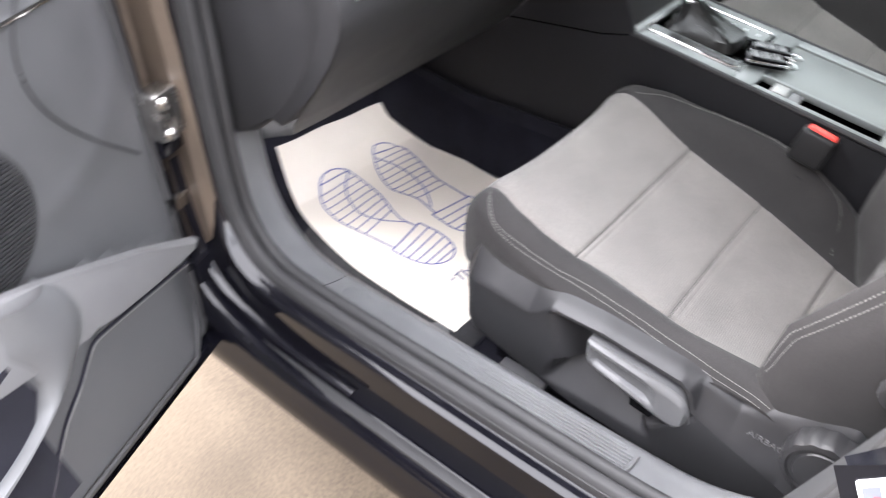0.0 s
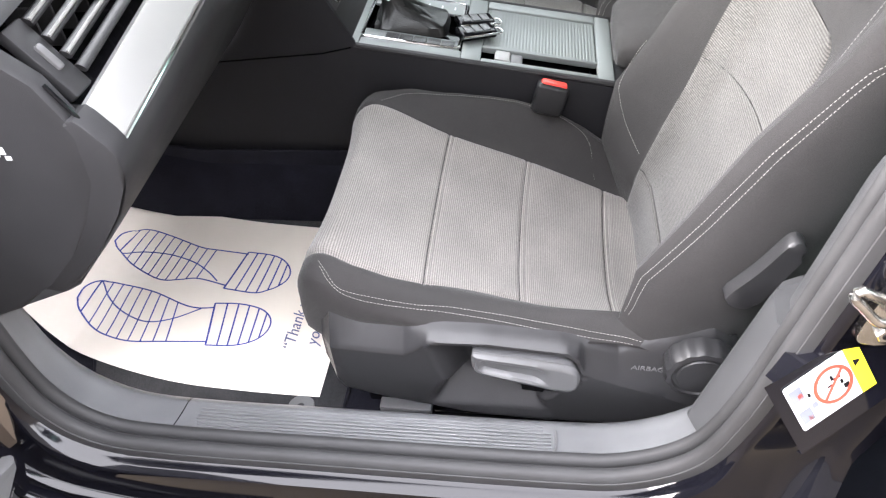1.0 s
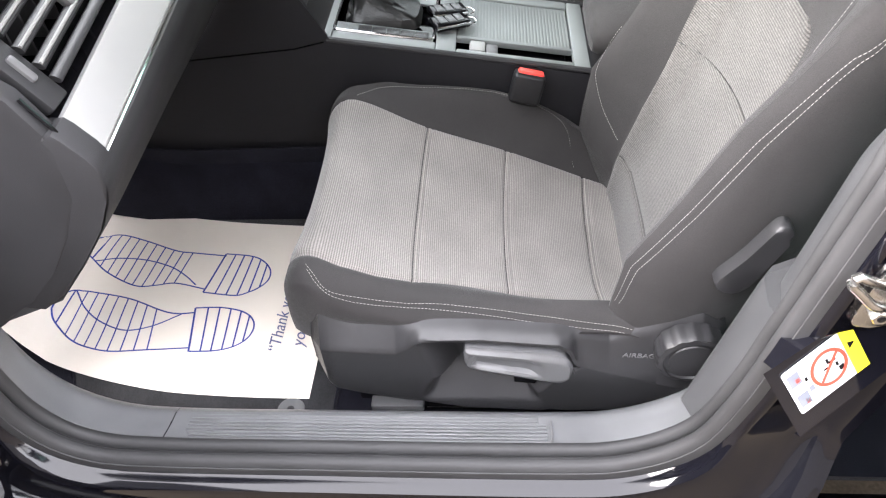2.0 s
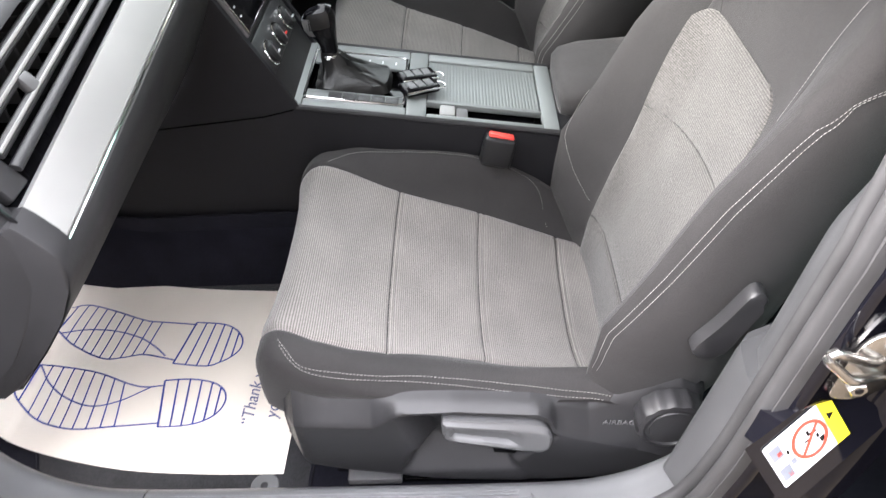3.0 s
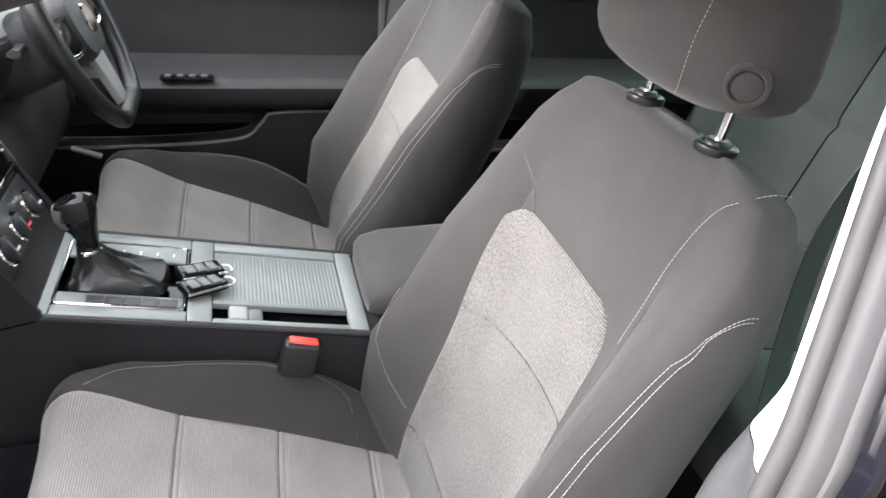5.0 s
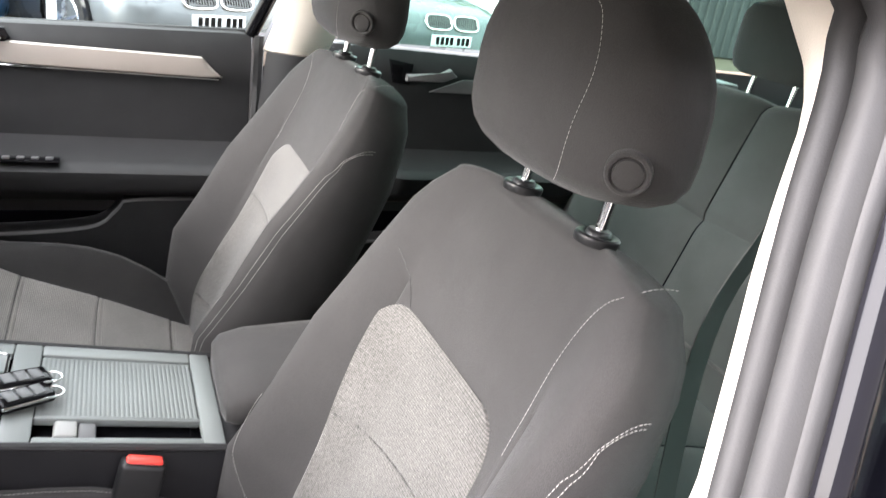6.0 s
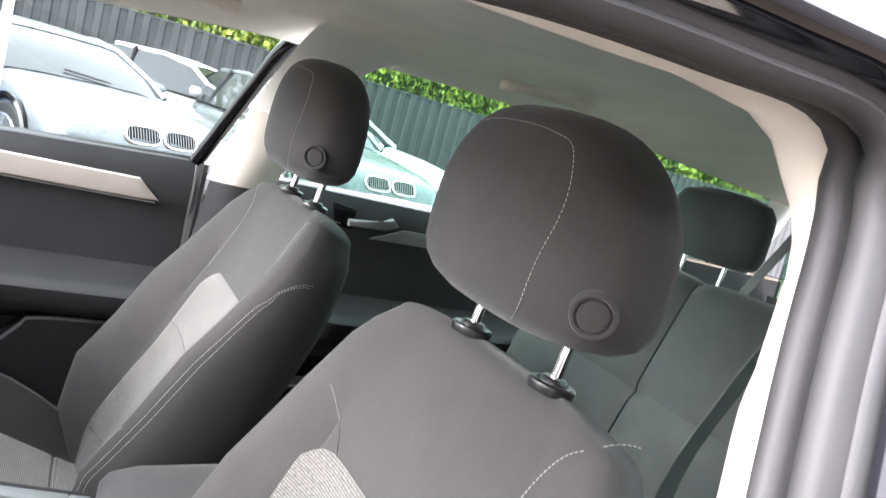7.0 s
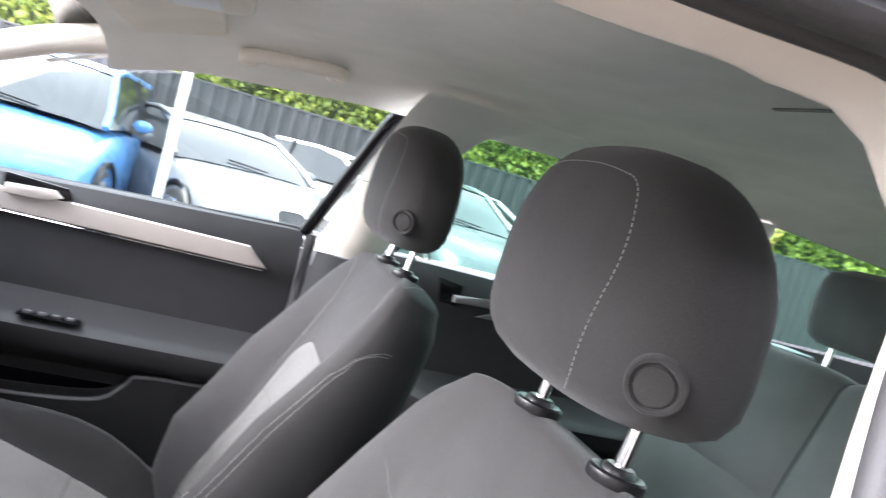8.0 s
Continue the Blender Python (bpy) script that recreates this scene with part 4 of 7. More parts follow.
xs = np.linspace(0.205, 2.52, 40)
ys = np.linspace(-0.645, 0.645, 45)
solo("ceiling", grid([[(x, y, roof_z(x, y)) for y in ys] for x in xs]), LINER, "pale grey cloth headliner of the car", "headliner", kind="structure")
solo("roof", grid([[(x, y * 1.06, roof_z(x, y) + 0.045) for y in ys] for x in np.linspace(0.10, 2.56, 30)]), BLACK_PAINT, "gloss black roof of the car", "car roof", kind="structure")
for m in (1, -1):
    rail = grid([[(x, m * y, z + dz) for y, z in ((-0.636, 1.374), (-0.650, 1.371), (-0.668, 1.370))] for x, dz in ((0.10, -0.115), (0.24, -0.055), (0.36, -0.022), (0.57, -0.004), (0.8, 0.007), (1.0, 0.018), (1.4, 0.03), (1.95, 0.012), (2.5, -0.02))])
    solo("roof_rail_trim", rail, LINER, "pale cloth roof rail edge", "roof trim", kind="structure")
# windscreen
ws = [[(0.20, y, 1.345 - 0.022 * (y / 0.6) ** 2), (-0.10, y * 1.05, 1.23 - 0.05 * (y / 0.6) ** 2), (-0.40, y * 1.12, 1.085), (-0.62, y * 1.15, 0.99)] for y in np.linspace(-0.58, 0.58, 9)]
solo("windscreen", thicken(grid(ws), 0.004), SCREEN_GLASS, "clear windscreen", "windscreen", kind="structure")
# windscreen pillars, seen from inside
for m in (1, -1):
    bm = tube(spline([(-0.62, m * 0.72, 0.99), (-0.30, m * 0.70, 1.115), (0.0, m * 0.655, 1.250), (0.12, m * 0.632, 1.302), (0.26, m * 0.610, 1.345)], 18), [0.040] * 12 + [0.036] * 6, 12, squash=0.75)
    solo("windscreen_pillar", bm, CREAM, "cream trimmed windscreen pillar", "pillar", kind="structure")
# bulkhead below the windscreen and tail of the car
solo("bulkhead", box((0.05, 1.46, 0.62), (-0.84, 0, 0.70)), CARPET, "black bulkhead under the windscreen", "bulkhead", kind="structure")
solo("tailgate_frame", grid([[(2.66 - 0.05 * (z > 1.0), y, z) for z in (0.55, 1.02)] for y in (-0.72, 0.72)]), PLASTIC_SOFT, "dark lower tailgate trim", "tailgate", kind="structure")
solo("rear_window", thicken(grid([[(2.62, y, 1.02), (2.50, y * 0.9, 1.335)] for y in (-0.70, 0, 0.70)]), 0.004), GLASS_TINT, "tinted tailgate window", "window", kind="structure")

# ---- far side: driver's door and rear door, closed ----
def door_inner(name, x0, x1, label, driver):
    door = thing(name, ((x0 + x1) / 2, 0.76, 0.34), label, "car door", kind="structure")
    rows = []
    for x in np.linspace(x0, x1, 60):
        f_arm = smooth(x0 + 0.36, x0 + 0.46, x) if driver else smooth(x0 + 0.1, x0 + 0.2, x)
        row = []
        for z, y, arm in ((1.052, 0.800, 0), (1.056, 0.785, 0), (1.050, 0.768, 0), (1.030, 0.758, 0), (1.005, 0.752, 0), (0.985, 0.750, 0), (0.945, 0.752, 0), (0.93, 0.758, 0), (0.87, 0.762, 0), (0.80, 0.760, 0), (0.782, 0.752, 0.02), (0.770, 0.735, 0.055), (0.764, 0.715, 0.062), (0.752, 0.700, 0.058), (0.72, 0.700, 0.055), (0.695, 0.712, 0.045), (0.680, 0.745, 0.02), (0.65, 0.762, 0), (0.625, 0.762, 0)):
            fall = 0.052 * max(0.62 - x, 0) * smooth(0.985, 1.03, z) if driver else 0.0
            row.append((x, y - arm * f_arm * 0.9 + 0.02 * (1 - f_arm) * (arm > 0.03), z - fall))
        rows.append(row)
    part("inner_panel", grid(rows), PLASTIC_SOFT, door, "soft black door panel with moulded armrest")
    # map pocket below, with a lighter lip that rises towards the back
    lip = [(x0, 0.60), (x0 + 0.36, 0.592), (x0 + 0.64, 0.607), (x0 + 0.71, 0.650), (x0 + 0.74, 0.674), (x1, 0.680)] if driver else [(x0, 0.56), (x0 + 0.3, 0.57), (x1, 0.60)]
    pts = spline(lip, 50)
    part("map_pocket", grid([[(x, 0.765, z), (x, 0.700, z + 0.004), (x, 0.686, z), (x, 0.690, z - 0.03), (x, 0.705, 0.42), (x, 0.735, 0.34)] for x, z in pts]), PLASTIC_SOFT, door, "black map pocket")
    part("pocket_lip", tube([(x, 0.692, z + 0.002) for x, z in pts], 0.0055, 8), PLASTIC_GREY, door, "satin grey pocket edge")
    return door


drv = door_inner("driver_door", -0.34, 0.655, "closed driver door with black panel and satin trim strip", True)
rows = []
for x in np.linspace(-0.30, 0.592, 40):
    tip = smooth(0.592, 0.545, x)
    hi, lo = 0.951 + 0.044 * max(tip, 0.03), 0.951 - 0.002 * tip
    rows.append([(x, 0.749, lo), (x, 0.744, lo + 0.003), (x, 0.743, (lo + hi) / 2), (x, 0.745, hi - 0.003), (x, 0.750, hi)])
part("trim_strip", grid(rows), SATIN_TRIM, drv, "satin aluminium trim strip tapering to a point")
part("chrome_line", tube([(x, 0.748, 0.946) for x in np.linspace(-0.3, 0.585, 12)], 0.0022, 6), CHROME, drv)
part("handle_recess", prism([(0.05, 0.975), (0.16, 0.985), (0.18, 1.0), (0.17, 1.02), (0.05, 1.025)], 0.006, lambda a, b, c: (a, 0.752 - c, b), 0.002), GLOSS_BLACK, drv, "dark door handle recess")
part("door_handle", prism([(0.06, 0.985), (0.14, 0.988), (0.165, 1.000), (0.150, 1.012), (0.06, 1.006)], 0.016, lambda a, b, c: (a, 0.742 - c, b), 0.004), SATIN_TRIM, drv, "satin inner door handle")
sw = part("switch_panel", box((0.115, 0.034, 0.005), (0.205, 0.665, 0.7730), bevel=0.002), GLOSS_BLACK, drv, "gloss black window switch panel")
for i in range(4):
    part("window_switch", box((0.014, 0.010, 0.006), (0.166 + 0.026 * i, 0.660, 0.778), bevel=0.002), PLASTIC_GREY, sw, "small switch with bright edge")
part("belt_seal", tube([(-0.30, 0.788, 1.000), (0.05, 0.790, 1.020), (0.35, 0.790, 1.036), (0.66, 0.785, 1.054)], 0.008, 8), RUBBER, drv)
rr = door_inner("rear_passenger_door", 0.83, 1.72, "closed rear door with black panel and grab handle", False)
part("handle_recess", prism([(1.00, 0.972), (1.045, 0.968), (1.05, 1.02), (0.985, 1.028)], 0.006, lambda a, b, c: (a, 0.752 - c, b), 0.002), GLOSS_BLACK, rr)
part("door_handle", prism([(1.03, 0.980), (1.13, 0.985), (1.165, 1.000), (1.145, 1.018), (1.12, 1.004), (1.03, 0.996)], 0.016, lambda a, b, c: (a, 0.742 - c, b), 0.004), PLASTIC_GREY, rr, "satin grey inner door handle")
part("trim_strip", prism([(1.10, 0.955), (1.70, 0.965), (1.70, 1.000), (1.19, 0.992)], 0.004, lambda a, b, c: (a, 0.748 - c, b), 0.001), PLASTIC_GREY, rr)
solo("body_panel", grid([[(x, 0.845 - 0.03 * (z > 0.94), z) for z in (0.18, 0.40, 0.70, 0.93, 0.975)] for x in np.linspace(-0.9, 2.7, 10)]), BLACK_PAINT, "gloss black outer door skins of the far side", "car body", kind="structure")
# window panes of the far side and the dark frames round them
solo("window_1", thicken(grid([[(-0.30, 0.795, 0.98), (0.0, 0.70, 1.17)], [(0.05, 0.795, 1.010), (0.10, 0.68, 1.24)], [(0.40, 0.792, 1.030), (0.45, 0.655, 1.345)], [(0.69, 0.785, 1.058), (0.80, 0.645, 1.38)]]), 0.004), GLASS, "clear driver window", "window", kind="structure")
solo("window_2", thicken(grid([[(0.86, 0.785, 1.06), (0.93, 0.645, 1.375)], [(1.66, 0.785, 1.075), (1.60, 0.645, 1.385)]]), 0.004), GLASS_TINT, "green tinted rear door window", "window", kind="structure")
solo("window_3", thicken(grid([[(1.80, 0.775, 1.08), (1.80, 0.645, 1.37)], [(2.42, 0.74, 1.09), (2.36, 0.64, 1.335)]]), 0.004), GLASS_TINT, "green tinted quarter window", "window", kind="structure")
bm = bmesh.new()
tube(spline([(0.655, 0.775, 1.05), (0.700, 0.735, 1.17), (0.745, 0.69, 1.29), (0.775, 0.664, 1.355), (0.786, 0.652, 1.382), (0.772, 0.640, 1.392)], 16), [0.016] * 10 + [0.017, 0.019, 0.020, 0.019, 0.017, 0.014], 10, bm=bm)
solo("window_frame_1", bm, GLOSS_BLACK, "black rear edge of the driver window frame", "window frame", kind="structure")
# right centre pillar: cream above, black below
def far_pillar(k0, k1, n):
    """The trim bends over from the upright pillar into the lining."""
    rows = []
    for k in np.linspace(k0, k1, n):
        over = max(k, 0.0) * math.pi / 2
        z = 1.20 + (0.18 * k if k < 0 else 0.205 * math.sin(over))
        y = 0.695 - 0.38 * (z - 1.20) - 0.15 * (1 - math.cos(over))
        x0, x1 = 0.690 + 0.27 * (z - 1.05), 0.840 + 0.31 * (z - 1.05) + 0.17 * smooth(0.25, 1.0, max(k, 0)) ** 2
        rows.append([(x0 + (x1 - x0) * f, y - 0.030 * math.cos(over) * math.sin(math.pi * f), z) for f in np.linspace(0, 1, 11)])
    return grid(rows)


solo("pillar_1", far_pillar(-1.0, 0.0, 8), CREAM, "cream upper trim of the far centre pillar", "pillar", kind="structure")
solo("pillar_1", far_pillar(0.003, 1.0, 16), LINER, "pale cloth head of the far centre pillar flaring into the headliner", "pillar", kind="structure")
bm = grid([[(x + 0.10 * (z - 1.02), 0.757 - 0.03 * math.sin(math.pi * f), z) for f, x in zip(np.linspace(0, 1, 9), np.linspace(0.690, 0.850, 9))] for z in np.linspace(0.32, 1.018, 10)])
solo("pillar_2", bm, PLASTIC_SOFT, "black lower trim of the far centre pillar", "pillar", kind="structure")
part_gap = tube([(0.672, 0.770, z) for z in np.linspace(0.36, 1.05, 8)], 0.014, 8)
solo("door_seal", part_gap, RUBBER, "black seal between driver door and pillar", "door seal", kind="structure")
for x, w, lbl in ((1.74, 0.10, "cream rear pillar between the tinted windows"), (2.47, 0.14, "cream tail pillar")):
    for m in (1, -1):
        bm = grid([[(x + f * w / 2 - 0.05 * (z - 1.05), m * (0.775 - 0.40 * (z - 1.05) - 0.015 * (1 - f * f)), z) for f in np.linspace(-1, 1, 7)] for z in np.linspace(1.05, 1.37, 8)])
        solo("pillar_3", bm, LINER, lbl, "pillar", kind="structure")
for m in (1, -1):
    solo("rear_side_trim", grid([[(1.72, m * 0.765, z), (2.2, m * 0.765, z), (2.66, m * 0.72, z)] for z in (0.40, 0.8, 1.06, 1.075)]), PLASTIC_SOFT, "dark luggage side trim", "side trim", kind="structure")
# sliding quarter window of the near side
solo("window_4", thicken(grid([[(1.80, -0.775, 1.08), (1.80, -0.645, 1.37)], [(2.42, -0.74, 1.09), (2.36, -0.64, 1.335)]]), 0.004), GLASS_TINT, "green tinted quarter window", "window", kind="structure")
solo("rear_door_trim", grid([[(0.87, -0.80, z), (1.3, -0.79, z), (1.75, -0.78, z)] for z in (0.32, 0.7, 1.0, 1.03)]), PLASTIC_SOFT, "dark inner panel of the near rear door", "door trim", kind="structure")


def grab_handle(a, b, inner):
    """Feet at a and b on the lining, the grip folded up inboard of them."""
    a, b = Vector(a), Vector(b)
    g = thing("grab_handle", tuple((a + b) / 2), "cream grab handle on the headliner", "grab handle", "grab handles")
    pull = Vector((0, inner, 0.002))
    along = (b - a).normalized()
    path = spline([a, a - along * 0.004 + pull * 0.35, a + along * 0.004 + pull * 0.8, a + along * 0.030 + pull, (a + b) / 2 + pull * 1.06, b - along * 0.030 + pull, b - along * 0.004 + pull * 0.8, b + along * 0.004 + pull * 0.35, b], 44)
    part("grip", tube([tuple(q) for q in path], 0.0150, 14, squash=0.85), CREAM, g)
    for q in (a, b):
        part("foot", box((0.038, 0.040, 0.030), tuple(q + Vector((0, -0.002, 0.002))), bevel=0.010, seg=4), CREAM, g)


grab_handle((0.450, 0.545, 1.363), (0.612, 0.530, 1.379), -0.062)
grab_handle((1.25, 0.535, 1.396), (1.455, 0.530, 1.404), -0.050)
hook = thing("coat_hook", (0.70, 0.585, 1.36), "small cream coat hook cover on the roof rail", "hook")
part("cover", box((0.055, 0.008, 0.018), (0.875, 0.601, 1.392), bevel=0.003), LINER, hook)
visor = thing("sun_visor", (0.27, 0.33, 1.345), "cream sun visor folded up over the windscreen", "sun visor")
part("flap", box((0.15, 0.36, 0.018), (0.335, 0.270, 1.366), Matrix.Rotation(radians(-15), 3, "Y"), 0.0085, 4), CREAM, visor)
part("hinge_rod", tube([(0.392, 0.47, 1.386), (0.392, 0.08, 1.390)], 0.005, 8), CREAM, visor)
copy_thing(visor, pose(0.27, -0.33, 1.345))
lampu = thing("roof_console", (0.36, 0.02, 1.372), "cream overhead lamp console with switches", "roof lamp")
part("housing", box((0.16, 0.22, 0.030), (0.37, 0.04, 1.378), Matrix.Rotation(radians(-9), 3, "Y"), 0.010, 3), CREAM, lampu)
part("lens", box((0.06, 0.08, 0.008), (0.385, 0.04, 1.3605), Matrix.Rotation(radians(-9), 3, "Y"), 0.003), STICKER, lampu, "white lamp lens")
part("slot", box((0.009, 0.155, 0.002), (1.098, -0.180, 1.4348), Matrix.Rotation(radians(11), 3, "Z"), bevel=0.0), PLASTIC_GREY, thing("roof_slot", (1.098, -0.18, 1.4348), "narrow dark slot in the headliner", "slot"))


# ---- dashboard ----
dash = thing("dashboard", (-0.25, 0, 0.62), "black dashboard with a full-width silver strip and vents", "dashboard")
rise = lambda y: (0.0, 0.135 * (0.70 - max(abs(y), 0.15)))
top_line = [(-0.66, 0.965), (-0.50, 0.995), (-0.30, 1.032), (-0.18, 1.038), (-0.140, 1.034), (-0.124, 1.028), (-0.118, 1.019), (-0.130, 1.013)]
low_line = [(-0.075, 0.905), (-0.048, 0.900), (-0.041, 0.896), (-0.038, 0.888), (-0.039, 0.876), (-0.046, 0.856), (-0.067, 0.818), (-0.106, 0.768), (-0.165, 0.700), (-0.232, 0.636), (-0.326, 0.592), (-0.45, 0.585), (-0.60, 0.66)]
bow_in = lambda y: (-0.004 * smooth(0.62, 0.74, abs(y)), rise(y)[1])
part("top_pad", sweep_y(top_line, -0.735, 0.735, 40, bow_in), PLASTIC_SOFT, dash, "soft black dashboard top")
for y0, y1 in ((-0.735, -0.128), (0.128, 0.735)):
    sheet_ = grid([[(x + bow_in(y)[0], y * (1 - 0.075 * smooth(0.72, 0.62, z) * smooth(0.60, 0.735, abs(y))), z + rise(y)[1] * lerp(z, [0.60, 0.75, 0.88], [0.1, 0.3, 1.0])) for x, z in low_line] for y in np.linspace(y0, y1, 24)])
    lower = part("lower_panel", sheet_, PLASTIC_SOFT, dash, "soft black lower dashboard with glovebox")
# end cap of the dashboard in the doorway
cap = [(-0.66, 0.98), (-0.40, 1.030), (-0.22, 1.035), (-0.145, 1.020), (-0.095, 0.975), (-0.070, 0.920), (-0.076, 0.860), (-0.105, 0.805), (-0.150, 0.755), (-0.200, 0.705), (-0.262, 0.655), (-0.34, 0.622), (-0.55, 0.615)]
part("end_cap", prism(cap, 0.022, lambda a, b, c: (a, -0.716 - c, b), 0.008), PLASTIC_SOFT, dash, "rounded black end panel of the dashboard")
end_line = [(-0.090, 0.925), (-0.080, 0.936), (-0.071, 0.9375), (-0.064, 0.931), (-0.048, 0.909), (-0.0425, 0.897), (-0.0425, 0.876), (-0.050, 0.856), (-0.071, 0.818), (-0.110, 0.768), (-0.160, 0.712), (-0.190, 0.690), (-0.25, 0.70), (-0.20, 0.90)]
part("end_trim", prism(end_line, 0.030, lambda a, b, c: (a, -0.7075 - c, b), 0.004), PLASTIC_SOFT, dash, "black rounded end of the lower dashboard")
part("end_seam", tube([(x + 0.006, -0.728, z - 0.004) for x, z in spline(cap[4:10], 30)], 0.0022, 6), GLOSS_BLACK, dash)
for x, z, w, h in ((-0.168, 0.934, 0.010, 0.006), (-0.157, 0.929, 0.008, 0.008), (-0.170, 0.907, 0.006, 0.008), (-0.162, 0.902, 0.007, 0.009), (-0.158, 0.893, 0.006, 0.005), (-0.168, 0.897, 0.004, 0.005)):
    part("icon_print", box((w, 0.001, h), (x, -0.7388, z)), STICKER, dash, "small white symbol")
# vents behind the silver strip
wide_up = lambda y: 0.018 * (0.70 - max(abs(y), 0.15))
for y0, y1 in ((-0.705, -0.135), (0.135, 0.705)):
    ysv = np.linspace(y0, y1, 20)
    part("vent_well", grid([[(x, y, z + bow_in(y)[1]) for x, z in ((-0.131, 1.014), (-0.190, 0.998), (-0.185, 0.935), (-0.078, 0.936 + wide_up(y)))] for y in ysv]), GLOSS_BLACK, dash, "black vent well")
    for k, f in enumerate((0.10, 0.36, 0.62, 0.84)):
        pts = [(-0.122 + f * 0.046, y, 1.010 + f * (-0.066 + wide_up(y)) + bow_in(y)[1]) for y in np.linspace(y0 + 0.03 * (y0 < 0), y1 - 0.03 * (y0 > 0), 20)]
        slat = part("vent_slat", tube(pts, 0.0062, 10, squash=0.6, up=(0.55, 0, 0.85)), PLASTIC, dash, "long dark vent slat")
        if k < 3:
            part("slat_edge", tube([(x + 0.0035, y, z + 0.0030) for x, y, z in pts], 0.0020, 6), SILVER_TRIM, slat, "bright slat edge")
    sg = -1 if y0 < 0 else 1
    for i in range(9):
        y = sg * (0.655 - 0.030 * i)
        part("vent_blade", box((0.034, 0.003, 0.060), (-0.140, y, 0.976 + bow_in(y)[1]), bevel=0.001, seg=1), PLASTIC_SOFT, dash)
    y = sg * 0.690
    part("vent_end", box((0.014, 0.032, 0.084), (-0.106, y, 0.973 + bow_in(y)[1]), Matrix.Rotation(radians(-34), 3, "Y"), 0.003), PLASTIC_SOFT, dash, "black vent end block with thumb wheel")
    part("thumb_wheel", box((0.008, 0.010, 0.030), (-0.1005, y, 0.977 + bow_in(y)[1]), Matrix.Rotation(radians(-34), 3, "Y"), 0.003), PLASTIC_GREY, dash, "ribbed vent thumb wheel")
    part("vent_tab", box((0.012, 0.018, 0.022), (-0.098, sg * 0.580, 0.978 + bow_in(0.58)[1]), Matrix.Rotation(radians(-34), 3, "Y"), 0.004), PLASTIC_GREY, dash)
# the silver strip
for y0, y1 in ((-0.708, -0.118), (0.118, 0.708)):
    strip = [(-0.082, 0.931, 1), (-0.077, 0.937, 1), (-0.071, 0.9385, 1), (-0.066, 0.934, 1), (-0.048, 0.910, 0), (-0.0445, 0.904, 0), (-0.046, 0.900, 0), (-0.052, 0.898, 0)]
    part("silver_strip", grid([[(x, y, z + bow_in(y)[1] + k * wide_up(y)) for x, z, k in strip] for y in np.linspace(y0, y1, 30)]), SILVER_TRIM, dash, "wide brushed silver strip")
    part("chrome_bead", tube([(-0.0445, y, 0.8985 + bow_in(y)[1]) for y in np.linspace(y0, y1, 20)], 0.0020, 6), CHROME, dash)
lettering("airbag_lettering", "AIRBAG", 0.022, Matrix.Translation((-0.182, -0.60, 1.0490)) @ Matrix.Rotation(radians(90), 4, "Z"), PLASTIC_GREY, dash, 0.0006)

# ---- centre stack and console ----
cons = thing("centre_console", (0.25, 0, 0.44), "black centre console with satin grey top and gear selector", "console")
deck = lambda x: 0.691 - 0.165 * (x - 0.038)
EDGE_Y = 0.122
for m in (-1, 1):
    side = [(-0.62, 0.44), (0.53, 0.44), (0.535, deck(0.52) - 0.012), (0.30, deck(0.30) - 0.008), (0.045, 0.683), (-0.012, 0.80), (-0.085, 0.945), (-0.30, 0.95), (-0.62, 0.90)]
    part("side_panel", prism(side, 0.012, lambda a, b, c: (a, m * (EDGE_Y - 0.008 + c), b), 0.004), CONSOLE_SIDE, cons, "soft black console side")
    part("panel_seam", tube([(-0.30, m * (EDGE_Y + 0.0045), 0.648), (-0.02, m * (EDGE_Y + 0.0045), 0.672), (0.035, m * (EDGE_Y + 0.0045), 0.684)], 0.0016, 5), GLOSS_BLACK, cons)
    part("deck_edge", tube([(0.040, m * EDGE_Y, 0.687), (0.30, m * EDGE_Y, deck(0.30) - 0.004), (0.525, m * EDGE_Y, deck(0.525) - 0.004)], 0.0055, 8), PLASTIC_SOFT, cons)
    part("carpet_side", prism([(-0.60, 0.30), (0.60, 0.30), (0.60, 0.455), (0.20, 0.466), (-0.30, 0.462), (-0.60, 0.50)], 0.006, lambda a, b, c: (a, m * (0.132 + c), b)), CARPET, cons, "black carpet on the tunnel side")


def deck_box(name, x0, x1, y0, y1, h, material, parent, label="", lift=0.0, bevel=0.002):
    """A flat piece lying on the sloping console top."""
    x, y = (x0 + x1) / 2, (y0 + y1) / 2
    bm = box(((x1 - x0) / math.cos(math.atan(0.165)), y1 - y0, h), (x, y, deck(x) + lift + h / 2), Matrix.Rotation(math.atan(0.165), 3, "Y"), bevel)
    return part(name, bm, material, parent, label)


deck_box("deck_floor", 0.02, 0.525, -0.112, 0.112, 0.010, GLOSS_BLACK, cons, "", -0.034)
deck_box("deck", -0.030, 0.046, -0.118, 0.118, 0.012, CONSOLE_TRIM, cons, "satin grey console top", -0.012, 0.003)
deck_box("deck", 0.0465, 0.226, -0.118, -0.093, 0.012, CONSOLE_TRIM, cons, "satin grey console top", -0.012, 0.003)
deck_box("deck", 0.0465, 0.226, 0.088, 0.118, 0.012, CONSOLE_TRIM, cons, "satin grey console top", -0.012, 0.003)
deck_box("deck", 0.2265, 0.262, -0.118, 0.118, 0.012, CONSOLE_TRIM, cons, "satin grey console top", -0.012, 0.003)
